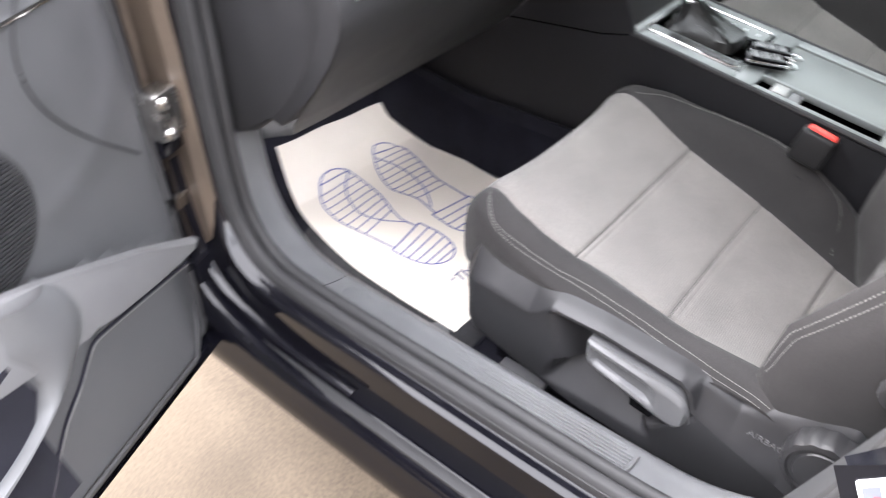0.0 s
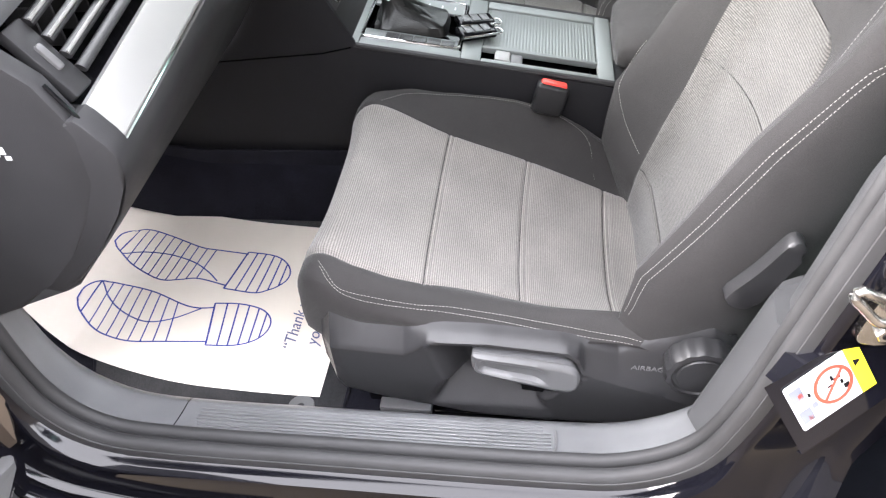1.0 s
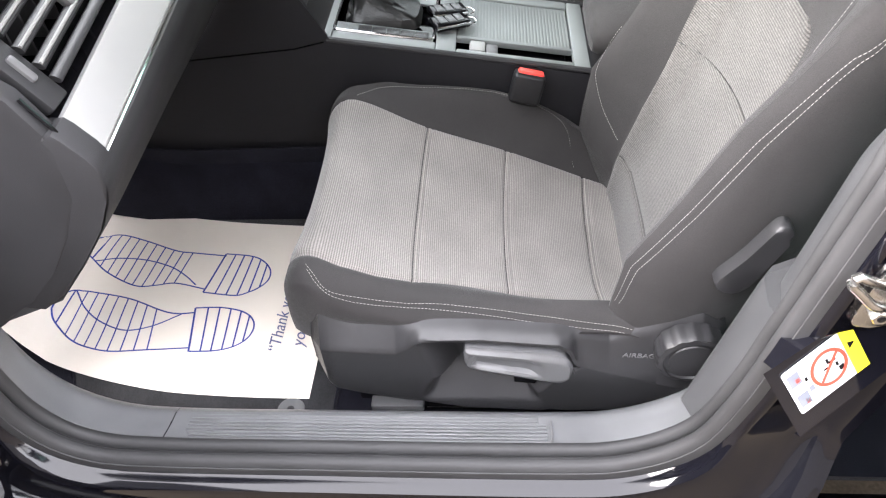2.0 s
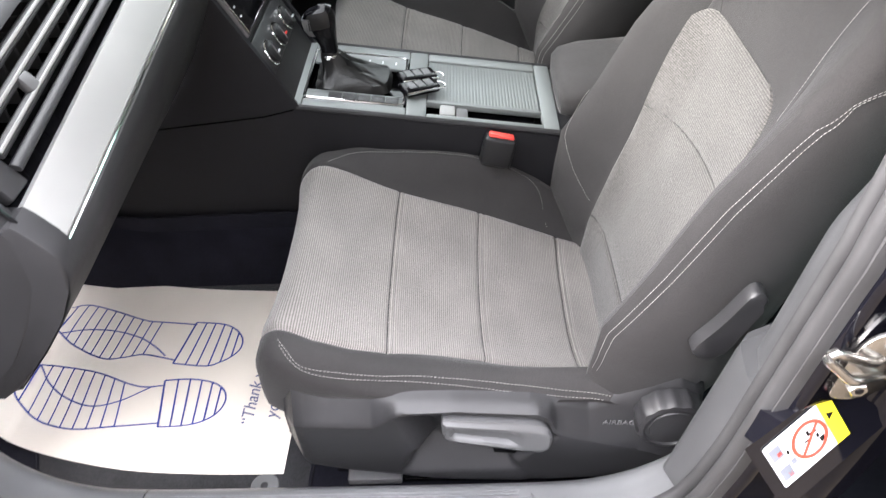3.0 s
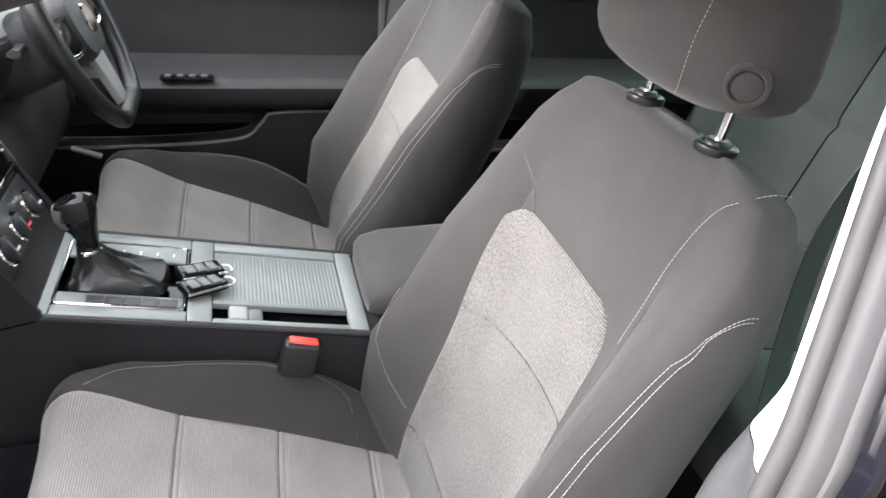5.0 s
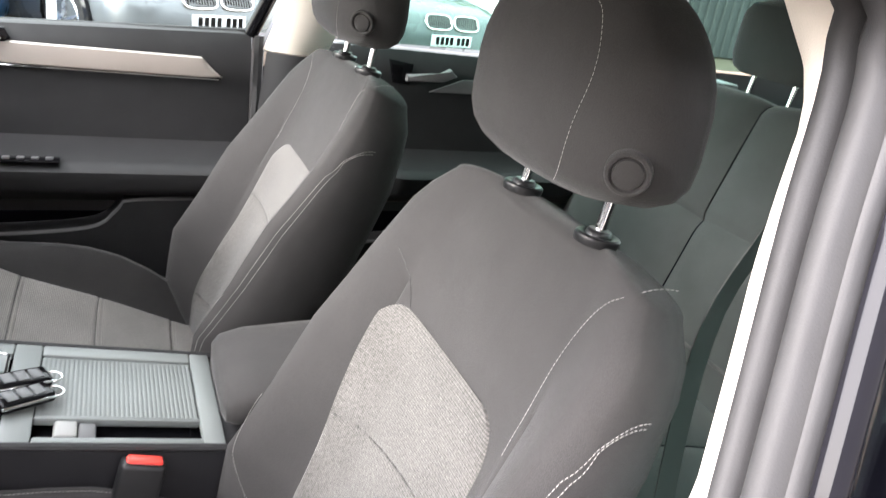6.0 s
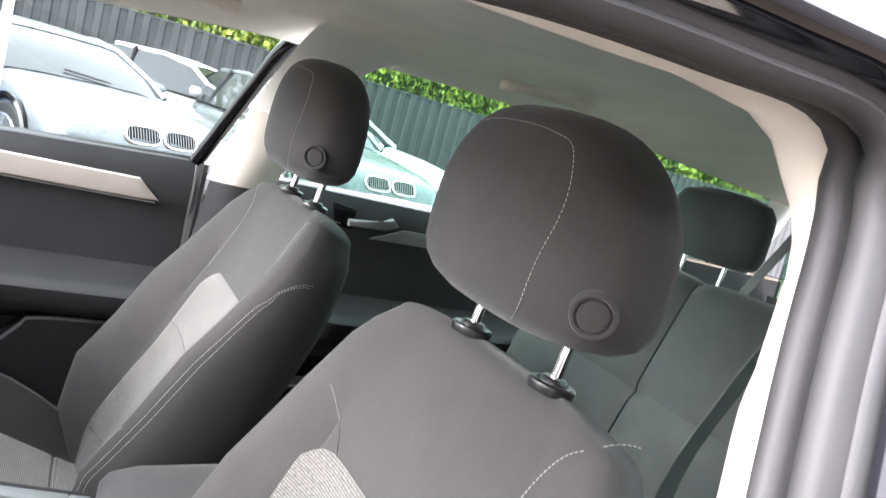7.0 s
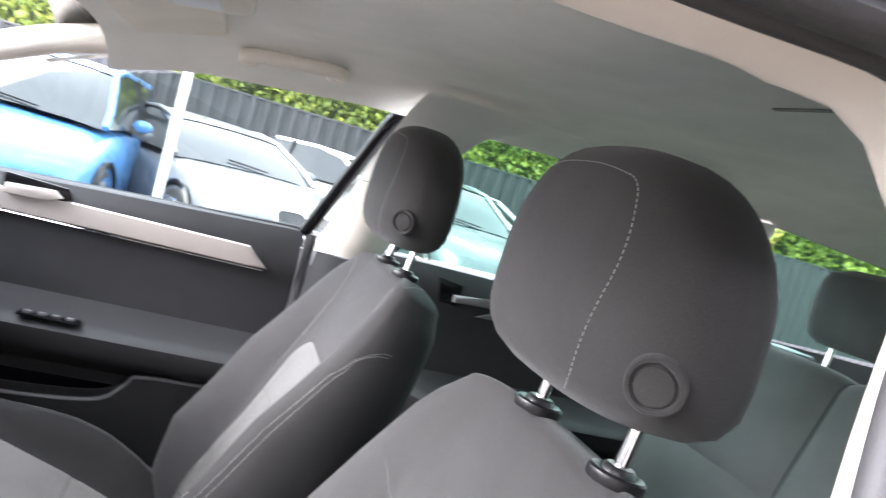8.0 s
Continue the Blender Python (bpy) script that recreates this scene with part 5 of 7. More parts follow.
deck_box("deck", 0.2625, 0.470, -0.118, -0.106, 0.012, CONSOLE_TRIM, cons, "satin grey console top", -0.012, 0.003)
deck_box("deck", 0.2625, 0.470, 0.090, 0.118, 0.012, CONSOLE_TRIM, cons, "satin grey console top", -0.012, 0.003)
deck_box("deck", 0.4705, 0.500, -0.118, 0.118, 0.012, CONSOLE_TRIM, cons, "satin grey console top", -0.012, 0.003)
deck_box("divider", 0.2625, 0.470, -0.068, -0.060, 0.012, CONSOLE_TRIM, cons, "", -0.012)
deck_box("rear_step", 0.5005, 0.540, -0.118, 0.118, 0.012, PLASTIC, cons, "", -0.018)
blind = deck_box("roller_blind", 0.263, 0.469, -0.0595, 0.0895, 0.006, CONSOLE_TRIM, cons, "ribbed grey roller blind", -0.010)
for i in range(34):
    x = 0.266 + i * 0.006
    deck_box("blind_rib", x, x + 0.0038, -0.058, 0.088, 0.0012, CONSOLE_TRIM, blind, "", -0.0042, 0.0004)
# gear selector surround
chrome_frame = bmesh.new()
c4 = [(0.054, -0.092), (0.212, -0.092), (0.222, -0.084), (0.222, 0.080), (0.214, 0.086), (0.054, 0.086), (0.048, 0.080), (0.048, -0.086)]
tube([(x, y, deck(x) + 0.0005) for x, y in c4], 0.0024, 8, closed=True, bm=chrome_frame)
part("selector_frame", chrome_frame, CHROME, cons, "bright frame round the gear selector")
deck_box("selector_plate", 0.050, 0.222, -0.092, -0.060, 0.006, CONSOLE_TRIM, cons, "", -0.006)
deck_box("selector_plate", 0.050, 0.222, 0.040, 0.086, 0.006, CONSOLE_TRIM, cons, "", -0.006)
for i in range(5):
    x = 0.090 + i * 0.025
    deck_box("button", x, x + 0.0235, -0.090, -0.070, 0.004, PLASTIC, cons, "small dark button", -0.001, 0.001)
    deck_box("gear_mark", x + 0.010, x + 0.0125, 0.056, 0.066, 0.001, STICKER, cons, "", 0.0003, 0)
# leather boot, knob
part("selector_boot", grid([[(cx + rx * math.copysign(abs(math.cos(k)) ** ex, math.cos(k)) + 0.004 * wr * math.sin(5 * k + q), ry * math.copysign(abs(math.sin(k)) ** ex, math.sin(k)) - 0.010, deck(cx) + h + 0.004 * wr * math.cos(7 * k + 2 * q)) for k in [2 * math.pi * j / 40 for j in range(40)]] for q, (cx, rx, ry, h, ex, wr) in enumerate(((0.128, 0.070, 0.047, -0.012, 0.35, 0), (0.127, 0.066, 0.044, 0.004, 0.4, 0.3), (0.120, 0.054, 0.036, 0.010, 0.55, 1), (0.108, 0.038, 0.028, 0.020, 0.8, 1.2), (0.100, 0.026, 0.021, 0.032, 1, 1), (0.094, 0.020, 0.017, 0.044, 1, 0.5), (0.090, 0.0155, 0.015, 0.054, 1, 0)))], wrap_v=True), LEATHER, cons, "creased black leather gear boot")
# (centre x, half length, half width, z) from the collar up to the broad head
KNOB = ((0.0930, 0.0140, 0.0130, 0.724), (0.0925, 0.0150, 0.0140, 0.736), (0.0915, 0.0160, 0.0148, 0.748), (0.0890, 0.0190, 0.0165, 0.760), (0.0850, 0.0245, 0.0190, 0.771), (0.0825, 0.0285, 0.0205, 0.783), (0.0820, 0.0295, 0.0210, 0.795), (0.0822, 0.0285, 0.0205, 0.804), (0.0828, 0.0240, 0.0175, 0.8115), (0.0832, 0.0140, 0.0105, 0.8155), (0.0834, 0.0010, 0.0010, 0.8165))
power = lambda v, e: math.copysign(abs(v) ** e, v)
knob_ring = lambda cx, rx, ry, z, grow=1.0: [(cx + grow * rx * power(math.cos(k), 0.75), -0.010 + grow * ry * power(math.sin(k), 0.75), z + 0.005 * math.cos(k) * smooth(0.75, 0.79, z)) for k in [2 * math.pi * j / 36 for j in range(36)]]
kn = part("selector_knob", grid([knob_ring(*q) for q in KNOB], wrap_v=True, cap=True), GLOSS_BLACK, cons, "polished black gear knob")
shell = [knob_ring(*q, 1.03)[11:26] for q in KNOB[4:8]]
part("knob_front", thicken(grid(shell), 0.0008), SATIN_METAL, kn, "satin silver front of the knob")
head = [[(cx + 1.02 * rx * power(math.cos(k), 0.75), -0.010 + 1.03 * ry * power(math.sin(k), 0.75), z + 0.005 * math.cos(k)) for k in np.linspace(-2.2, -0.9, 12)] for cx, rx, ry, z in KNOB[5:9]]
part("side_panel", thicken(grid(head), 0.0008), LEATHER, kn, "black leather side of the knob")
part("knob_collar", grid([[(0.0930 + r * math.cos(k), -0.010 + r * math.sin(k), z) for k in [2 * math.pi * j / 24 for j in range(24)]] for r, z in ((0.0150, 0.721), (0.0172, 0.723), (0.0172, 0.729), (0.0150, 0.731))], wrap_v=True, cap=True), CHROME, kn, "chrome collar")
# parking brake buttons and the narrow tray
deck_box("brake_switch", 0.286, 0.314, -0.104, -0.070, 0.016, SILVER_TRIM, cons, "silver parking brake switch", -0.016, 0.004)
deck_box("hold_button", 0.3145, 0.336, -0.104, -0.070, 0.012, PLASTIC_GREY, cons, "grey button", -0.016, 0.003)
# armrest
rows = []
for x, w, zt, zb in ((0.500, 0.070, 0.652, 0.630), (0.503, 0.092, 0.666, 0.620), (0.515, 0.102, 0.678, 0.616), (0.55, 0.106, 0.687, 0.614), (0.66, 0.106, 0.693, 0.612), (0.78, 0.104, 0.695, 0.610), (0.84, 0.102, 0.688, 0.612), (0.855, 0.09, 0.668, 0.62)):
    row = []
    for j in range(28):
        k = 2 * math.pi * j / 28
        row.append((x, w * math.copysign(abs(math.cos(k)) ** 0.5, math.cos(k)), (zt + zb) / 2 + (zt - zb) / 2 * math.copysign(abs(math.sin(k)) ** 0.6, math.sin(k))))
    rows.append(row)
lid = part("armrest_lid", grid(rows, wrap_v=True, cap=True), CLOTH_DARK, cons, "padded dark grey cloth armrest")
part("seam", stitches([(x - 0.001, y, z) for x, y, z in [(0.5035, -0.090, 0.632), (0.5000, -0.065, 0.631), (0.5000, 0.06, 0.631), (0.5035, 0.085, 0.632)]]), THREAD, lid)
part("storage_box", box((0.30, 0.20, 0.21), (0.69, 0, 0.505), bevel=0.012), PLASTIC_SOFT, cons, "black storage box under the lid")
# screen unit and climate panel on the sloping stack
s0, s1 = Vector((0.012, 0, 0.745)), Vector((-0.088, 0, 0.948))
up = (s1 - s0).normalized()
out = Vector((up.z, 0, -up.x))


def on_stack(name, u, v, w, h, d, material, parent, label="", lift=0.0, bevel=0.002):
    """u across, v up the stack from the climate panel's lower edge."""
    c = s0 + up * v + out * (lift + d / 2) + Vector((0, u, 0))
    turn = Matrix((Vector((0, 1, 0)), up, out)).transposed()
    return part(name, box((w, h, d), c, turn, bevel), material, parent, label)


on_stack("stack_face", 0, 0.075, 0.232, 0.30, 0.020, PLASTIC_SOFT, cons, "black centre stack", -0.024)
scr = on_stack("screen_unit", 0, 0.148, 0.228, 0.148, 0.012, PLASTIC_GREY, cons, "infotainment unit with dark glass", -0.004, 0.004)
on_stack("glass", 0, 0.148, 0.216, 0.136, 0.0015, GLOSS_BLACK, scr, "switched-off black glass screen", 0.0082, 0.0005)
bez = bmesh.new()
cor = [s0 + up * v + out * 0.0085 + Vector((0, u, 0)) for u, v in ((-0.110, 0.079), (0.110, 0.079), (0.110, 0.217), (-0.110, 0.217))]
tube(cor, 0.0028, 6, closed=True, bm=bez)
part("bezel", bez, CHROME, scr, "thin chrome bezel")
for u in (-0.096, 0.096):
    for v in (0.105, 0.122, 0.180, 0.198):
        on_stack("key_mark", u, v, 0.006, 0.003, 0.0006, STICKER, scr, "", 0.0098, 0)
    c = s0 + up * 0.148 + out * 0.010 + Vector((0, u, 0))
    part("dial", tube([c, c + out * 0.002, c + out * 0.008, c + out * 0.0095], [0.0085, 0.0085, 0.0078, 0.0060], 24), SATIN_METAL, scr, "small silver rotary dial")
cl = on_stack("climate_panel", 0, 0.030, 0.222, 0.068, 0.012, PLASTIC, cons, "dark climate panel with three dials", -0.012, 0.004)
for u in (-0.070, 0.0, 0.070):
    c = s0 + up * 0.022 + Vector((0, u, 0))
    d = part("climate_dial", tube([c, c + out * 0.008, c + out * 0.010], [0.0195, 0.0190, 0.016], 28), BUCKLE_BLACK, cl, "black climate dial")
    ring_c = [c + out * 0.0015 + Vector((0, 0.0215 * math.cos(k), 0)) + up * (0.0215 * math.sin(k)) for k in [2 * math.pi * j / 32 for j in range(32)]]
    part("dial_ring", tube(ring_c, 0.0022, 8, closed=True), CHROME, d, "chrome dial ring")
    part("dial_grip", box((0.002, 0.003, 0.026), c + out * 0.0105, Matrix((out, Vector((0, 1, 0)), up)).transposed(), 0.0005), PLASTIC_GREY, d, "grey pointer")
    part("dial_mark", box((0.002, 0.010, 0.003), c + out * 0.0115 - up * 0.006 + Vector((0, 0.008, 0)), Matrix((out, Vector((0, 1, 0)), up)).transposed(), 0), RED if u == 0 else STICKER, d)

# keys on the console
for i, (x, y, a) in enumerate(((0.250, -0.038, 32), (0.244, 0.002, 26))):
    key = thing("car_key", (x, y, deck(x) + 0.004), "black folding car key with silver edge on the console", "car key", "car keys")
    t = Matrix.Rotation(math.atan(0.165), 3, "Y") @ Matrix.Rotation(radians(90 + a), 3, "Z")
    z0 = deck(x) + (0.011 if i == 0 else 0.011)
    place = lambda o: Vector((x, y, z0)) + t @ Vector(o)
    turn2 = t
    part("body", box((0.036, 0.072, 0.015), place((0, 0, 0)), turn2, 0.005, 3), GLOSS_BLACK, key)
    part("chrome_side", box((0.0385, 0.070, 0.0045), place((0, 0, 0.002)), turn2, 0.0015), CHROME, key, "chrome edge band")
    for b in (-0.018, 0.0, 0.018):
        part("key_button", box((0.022, 0.014, 0.002), place((0, b, 0.0080)), turn2, 0.0007), PLASTIC_LEVER, key)
    part("ring", tube([place((0.012 * math.cos(k), -0.042 + 0.012 * math.sin(k), -0.003)) for k in [2 * math.pi * j / 20 for j in range(20)]], 0.0013, 6, closed=True), CHROME, key, "steel split ring")

# belt buckle between seat and console
for bx, by, bz in ((0.387, -0.147, 0.592), (0.385, 0.147, 0.560)):
    buckle = thing("seat_belt_buckle", (bx, by, 0.44), "black seat belt buckle with red release button", "belt buckle", "belt buckles")
    tb = Matrix.Rotation(radians(14), 3, "Y") @ Matrix.Rotation(radians(-8), 3, "X")
    part("housing", box((0.056, 0.030, 0.056), (bx, by, bz + 0.004), tb, 0.007, 3), BUCKLE_BLACK, buckle)
    part("release_button", box((0.046, 0.019, 0.014), Vector((bx, by, bz)) + tb @ Vector((0, 0, 0.029)), tb, 0.004), RED, buckle, "bright red release button")
    part("stalk", box((0.034, 0.010, 0.11), Vector((bx, by, bz)) + tb @ Vector((0, 0, -0.10)), tb, 0.003), BUCKLE_BLACK, buckle)

# ---- driver side of the dashboard ----
wheel = thing("steering_wheel", (0.03, 0.37, 0.95), "black leather steering wheel with satin lower spoke", "steering wheel")
wc, wt = Vector((0.055, 0.37, 0.962)), radians(23)
wu, wo = Vector((-math.sin(wt), 0, math.cos(wt))), Vector((math.cos(wt), 0, math.sin(wt)))
wp = lambda u, v, o=0.0: wc + Vector((0, u, 0)) + wu * v + wo * o
part("rim", tube([wp(0.180 * math.sin(k), 0.176 * math.cos(k) if math.cos(k) > -0.9 else -0.162) for k in [2 * math.pi * j / 64 for j in range(64)]], 0.0165, 14, closed=True), LEATHER, wheel, "black leather rim")
hub = part("hub", grid([[wp(0.085 * r * math.copysign(abs(math.cos(k)) ** 0.7, math.cos(k)), 0.066 * r * math.copysign(abs(math.sin(k)) ** 0.7, math.sin(k)) + 0.004, o) for k in [2 * math.pi * j / 36 for j in range(36)]] for r, o in ((0.9, -0.06), (1.0, -0.02), (0.98, 0.0), (0.85, 0.014), (0.4, 0.020), (0.02, 0.021))], wrap_v=True, cap=True), PLASTIC_SOFT, wheel, "black airbag cover")
part("badge", tube([wp(0, 0.004, 0.021), wp(0, 0.004, 0.0235)], [0.026, 0.024], 28), CHROME, hub, "round chrome badge")
for sg in (-1, 1):
    part("spoke", prism([(0.070, -0.022), (0.170, -0.014), (0.170, 0.018), (0.070, 0.034)], 0.020, lambda a, b, c: tuple(wp(sg * a, b, -0.012 + c)), 0.005), GLOSS_BLACK, wheel, "gloss black spoke with switches")
    part("spoke_edge", tube([wp(sg * 0.072, -0.028, 0.006), wp(sg * 0.12, -0.026, 0.004), wp(sg * 0.163, -0.018, 0.0)], 0.004, 8), CHROME, wheel)
part("lower_spoke", prism([(-0.040, -0.055), (0.040, -0.055), (0.022, -0.155), (-0.022, -0.155)], 0.014, lambda a, b, c: tuple(wp(a, b, -0.010 + c)), 0.004), SILVER_TRIM, wheel, "satin silver lower spoke")
column = thing("steering_column", (-0.10, 0.37, 0.86), "black steering column cowl with stalks", "steering column")
part("cowl", grid([[wp(w * math.copysign(abs(math.cos(k)) ** 0.6, math.cos(k)), h * math.copysign(abs(math.sin(k)) ** 0.6, math.sin(k)) - 0.01, o) for k in [2 * math.pi * j / 28 for j in range(28)]] for w, h, o in ((0.055, 0.05, -0.05), (0.066, 0.062, -0.07), (0.070, 0.066, -0.16), (0.075, 0.07, -0.24))], wrap_v=True, cap=True), PLASTIC_SOFT, column)
for sg in (-1, 1):
    part("stalk", tube([wp(sg * 0.05, 0.01, -0.085), wp(sg * 0.12, 0.015, -0.075), wp(sg * 0.165, 0.02, -0.065)], [0.009, 0.008, 0.010], 10, squash=0.7), PLASTIC_SOFT, column, "black control stalk")
bin_ = thing("instrument_binnacle", (-0.2, 0.37, 0.96), "black instrument cowl over dark dials", "instruments")
part("cowl", grid([[(x, 0.37 + w * math.cos(k), 0.985 + h * math.sin(k)) for k in np.linspace(-0.1, math.pi + 0.1, 22)] for x, w, h in ((-0.065, 0.175, 0.095), (-0.09, 0.18, 0.105), (-0.20, 0.185, 0.105), (-0.30, 0.19, 0.08))]), PLASTIC_SOFT, bin_)
part("dial_glass", box((0.01, 0.31, 0.12), (-0.145, 0.37, 1.0), Matrix.Rotation(radians(-20), 3, "Y"), 0.004), GLOSS_BLACK, bin_, "dark instrument glass")
knee = thing("knee_panel", (-0.05, 0.55, 0.60), "black lower dash panel with light switch beside the door", "dash panel")
part("panel", grid([[(x, y, z) for x, z in ((-0.080, 0.870), (-0.04, 0.80), (-0.03, 0.735), (-0.06, 0.66), (-0.12, 0.60), (-0.30, 0.56))] for y in np.linspace(0.135, 0.72, 12)]), PLASTIC_SOFT, knee)
part("switch_plate", box((0.012, 0.085, 0.055), (-0.028, 0.640, 0.745), Matrix.Rotation(radians(10), 3, "Y"), 0.004), PLASTIC, knee, "grey switch plate")
part("switch_slot", box((0.006, 0.055, 0.018), (-0.021, 0.640, 0.745), Matrix.Rotation(radians(10), 3, "Y"), 0.002), GLOSS_BLACK, knee)
part("bonnet_lever", box((0.06, 0.018, 0.008), (0.005, 0.50, 0.665), Matrix.Rotation(radians(20), 3, "Y"), 0.003), PLASTIC_GREY, knee)

# ---- floor mats ----
mat = thing("floor_mat", (-0.17, -0.38, 0.30), "dark grey carpet floor mat with a round clip", "floor mat")
outline = [(0.058, -0.640), (0.066, -0.632), (0.066, -0.155), (0.045, -0.135), (-0.25, -0.140), (-0.36, -0.150), (-0.42, -0.19), (-0.42, -0.52), (-0.39, -0.585), (-0.33, -0.630), (-0.20, -0.645)]
part("pad", prism(outline, 0.006, lambda a, b, c: (a, b, 0.2935 + c), 0.002), MAT_CARPET, mat)
part("binding", tube([(a, b, 0.2975) for a, b in outline], 0.0035, 6, closed=True), CARPET, mat, "stitched black binding")
part("clip", tube([(-0.005, -0.622, 0.299), (-0.005, -0.622, 0.3022), (-0.005, -0.622, 0.3032)], [0.023, 0.022, 0.019], 24), PLASTIC_GREY, mat, "round plastic mat clip")
part("clip_hole", tube([(-0.005, -0.622, 0.3033), (-0.005, -0.622, 0.3040)], [0.006, 0.005], 16), PLASTIC_SOFT, mat)

PAPER_FAR = spline([(0.030, -0.190), (-0.10, -0.186), (-0.24, -0.170), (-0.42, -0.135), (-0.56, -0.050)], 40)
PAPER_NEAR = spline([(0.022, -0.602), (-0.12, -0.600), (-0.26, -0.586), (-0.42, -0.548), (-0.58, -0.475)], 40)


def paper_at(f, g, lift=0.0):
    """f from the rear edge forwards, g from the near edge to the far one."""
    i = f * 39
    a = np.array([np.interp(i, range(40), PAPER_NEAR[:, k]) for k in (0, 1)])
    b = np.array([np.interp(i, range(40), PAPER_FAR[:, k]) for k in (0, 1)])
    x, y = a + (b - a) * g
    z = 0.3022 + lift + 0.0022 * math.sin(7 * f + 3 * g) ** 2 + 0.003 * math.sin(9 * g + 2 * f) ** 2 * f
    floor_z = float(np.interp(x, floor_line[:, 0], floor_line[:, 1])) if x < -0.45 else 0.293
    return x, y, z + max(0.0, floor_z - 0.293) * 1.0 + 0.006 * smooth(0.06, 0.0, f) * g


def paper_xy(x, y, lift=0.0016):
    """The paper's surface over a place on the floor."""
    f = float(np.interp(-x, -(PAPER_NEAR[:, 0] + PAPER_FAR[:, 0]) / 2, np.linspace(0, 1, 40)))
    i = f * 39
    ya, yb = (float(np.interp(i, range(40), p[:, 1])) for p in (PAPER_NEAR, PAPER_FAR))
    p = paper_at(f, (y - ya) / (yb - ya), lift)
    return x, y, p[2]


sheet = thing("paper_mat", (-0.2, -0.38, 0.302), "cream paper protective mat printed with blue shoe prints", "paper mat")
part("paper", thicken(grid([[paper_at(f, g) for g in np.linspace(0, 1, 50)] for f in np.linspace(0, 1, 90)]), 0.0004), PAPER, sheet)


def ribbon(path, width, bm):
    """A flat printed line on the paper."""
    p = spline(path, max(len(path), 12)) if len(path) > 2 else np.linspace(path[0], path[1], 14)
    d = np.gradient(p, axis=0)
    d /= np.linalg.norm(d, axis=1)[:, None] + 1e-9
    n = np.stack([-d[:, 1], d[:, 0]], 1) * width / 2
    l = [bm.verts.new(paper_xy(*q)) for q in p + n]
    r = [bm.verts.new(paper_xy(*q)) for q in p - n]
    for i in range(len(p) - 1):
        bm.faces.new((l[i], l[i + 1], r[i + 1], r[i]))


def shoe_print(upper, lower, heel, swirl, bars):
    """The outline of a sole and heel with cross bars, drawn in blue."""
    bm = bmesh.new()
    w = 0.0030
    up, dn = spline(upper, 50), spline(lower, 50)
    ribbon(up, w, bm)
    ribbon(dn, w, bm)
    cross = lambda line, x: float(np.interp(x, line[:, 0], line[:, 1]))
    for x, slant in bars:
        a = (x, cross(up, x))
        c = (x + slant, cross(dn, x + slant))
        ribbon([a, c], w * 0.9, bm)
    ribbon(spline(swirl, 40), w * 0.9, bm)
    h = spline(heel, 60)
    ribbon(h, w, bm)
    ribbon([heel[-1], heel[0]], w * 1.2, bm)
    k = int(np.argmax(h[:, 0]))
    top, low = h[: k + 1], h[k:][::-1]
    for f in (0.20, 0.38, 0.56, 0.73, 0.88):
        xa = heel[0][0] + f * (h[k, 0] - heel[0][0])
        xb = heel[-1][0] + f * (h[k, 0] - heel[-1][0])
        ribbon([(xa, cross(top, xa)), (xb, cross(low, xb))], w, bm)
    part("shoe_print", bm, INK, sheet, "blue outline of a shoe sole with cross bars", smooth=False)


shoe_print([(-0.497, -0.421), (-0.494, -0.392), (-0.471, -0.368), (-0.426, -0.372), (-0.361, -0.387), (-0.292, -0.416), (-0.258, -0.424), (-0.226, -0.421)],
           [(-0.497, -0.421), (-0.488, -0.440), (-0.472, -0.457), (-0.441, -0.482), (-0.406, -0.499), (-0.356, -0.510), (-0.291, -0.506), (-0.215, -0.500)],
           [(-0.227, -0.410), (-0.178, -0.408), (-0.136, -0.417), (-0.113, -0.435), (-0.106, -0.457), (-0.113, -0.480), (-0.133, -0.497), (-0.164, -0.506), (-0.212, -0.508)],
           [(-0.473, -0.369), (-0.443, -0.408), (-0.400, -0.441), (-0.346, -0.462), (-0.297, -0.453), (-0.249, -0.425)],
           [(x, 0.002 + 0.10 * (x + 0.40)) for x in np.linspace(-0.474, -0.300, 9)])
shoe_print([(-0.494, -0.262), (-0.488, -0.238), (-0.466, -0.218), (-0.437, -0.214), (-0.38, -0.232), (-0.311, -0.259), (-0.272, -0.266), (-0.203, -0.276)],
           [(-0.494, -0.262), (-0.485, -0.276), (-0.469, -0.289), (-0.437, -0.315), (-0.389, -0.342), (-0.355, -0.354), (-0.320, -0.351), (-0.285, -0.347), (-0.223, -0.363)],
           [(-0.205, -0.270), (-0.150, -0.277), (-0.122, -0.292), (-0.106, -0.315), (-0.106, -0.339), (-0.120, -0.358), (-0.138, -0.370), (-0.162, -0.378), (-0.224, -0.371)],
           [(-0.469, -0.287), (-0.425, -0.280), (-0.367, -0.284), (-0.311, -0.302), (-0.272, -0.327), (-0.244, -0.352)],
           [(x, -0.014) for x in np.linspace(-0.462, -0.275, 10)])
for words, x, y in (("“Thank you for", -0.047, -0.514), ("your custom”", -0.007, -0.500)):
    lettering("greeting", words, 0.0315, Matrix.Translation((x, y, 0.3078)) @ Matrix.Rotation(radians(90), 4, "Z"), INK_DARK, sheet, 0.0002, 0.30)

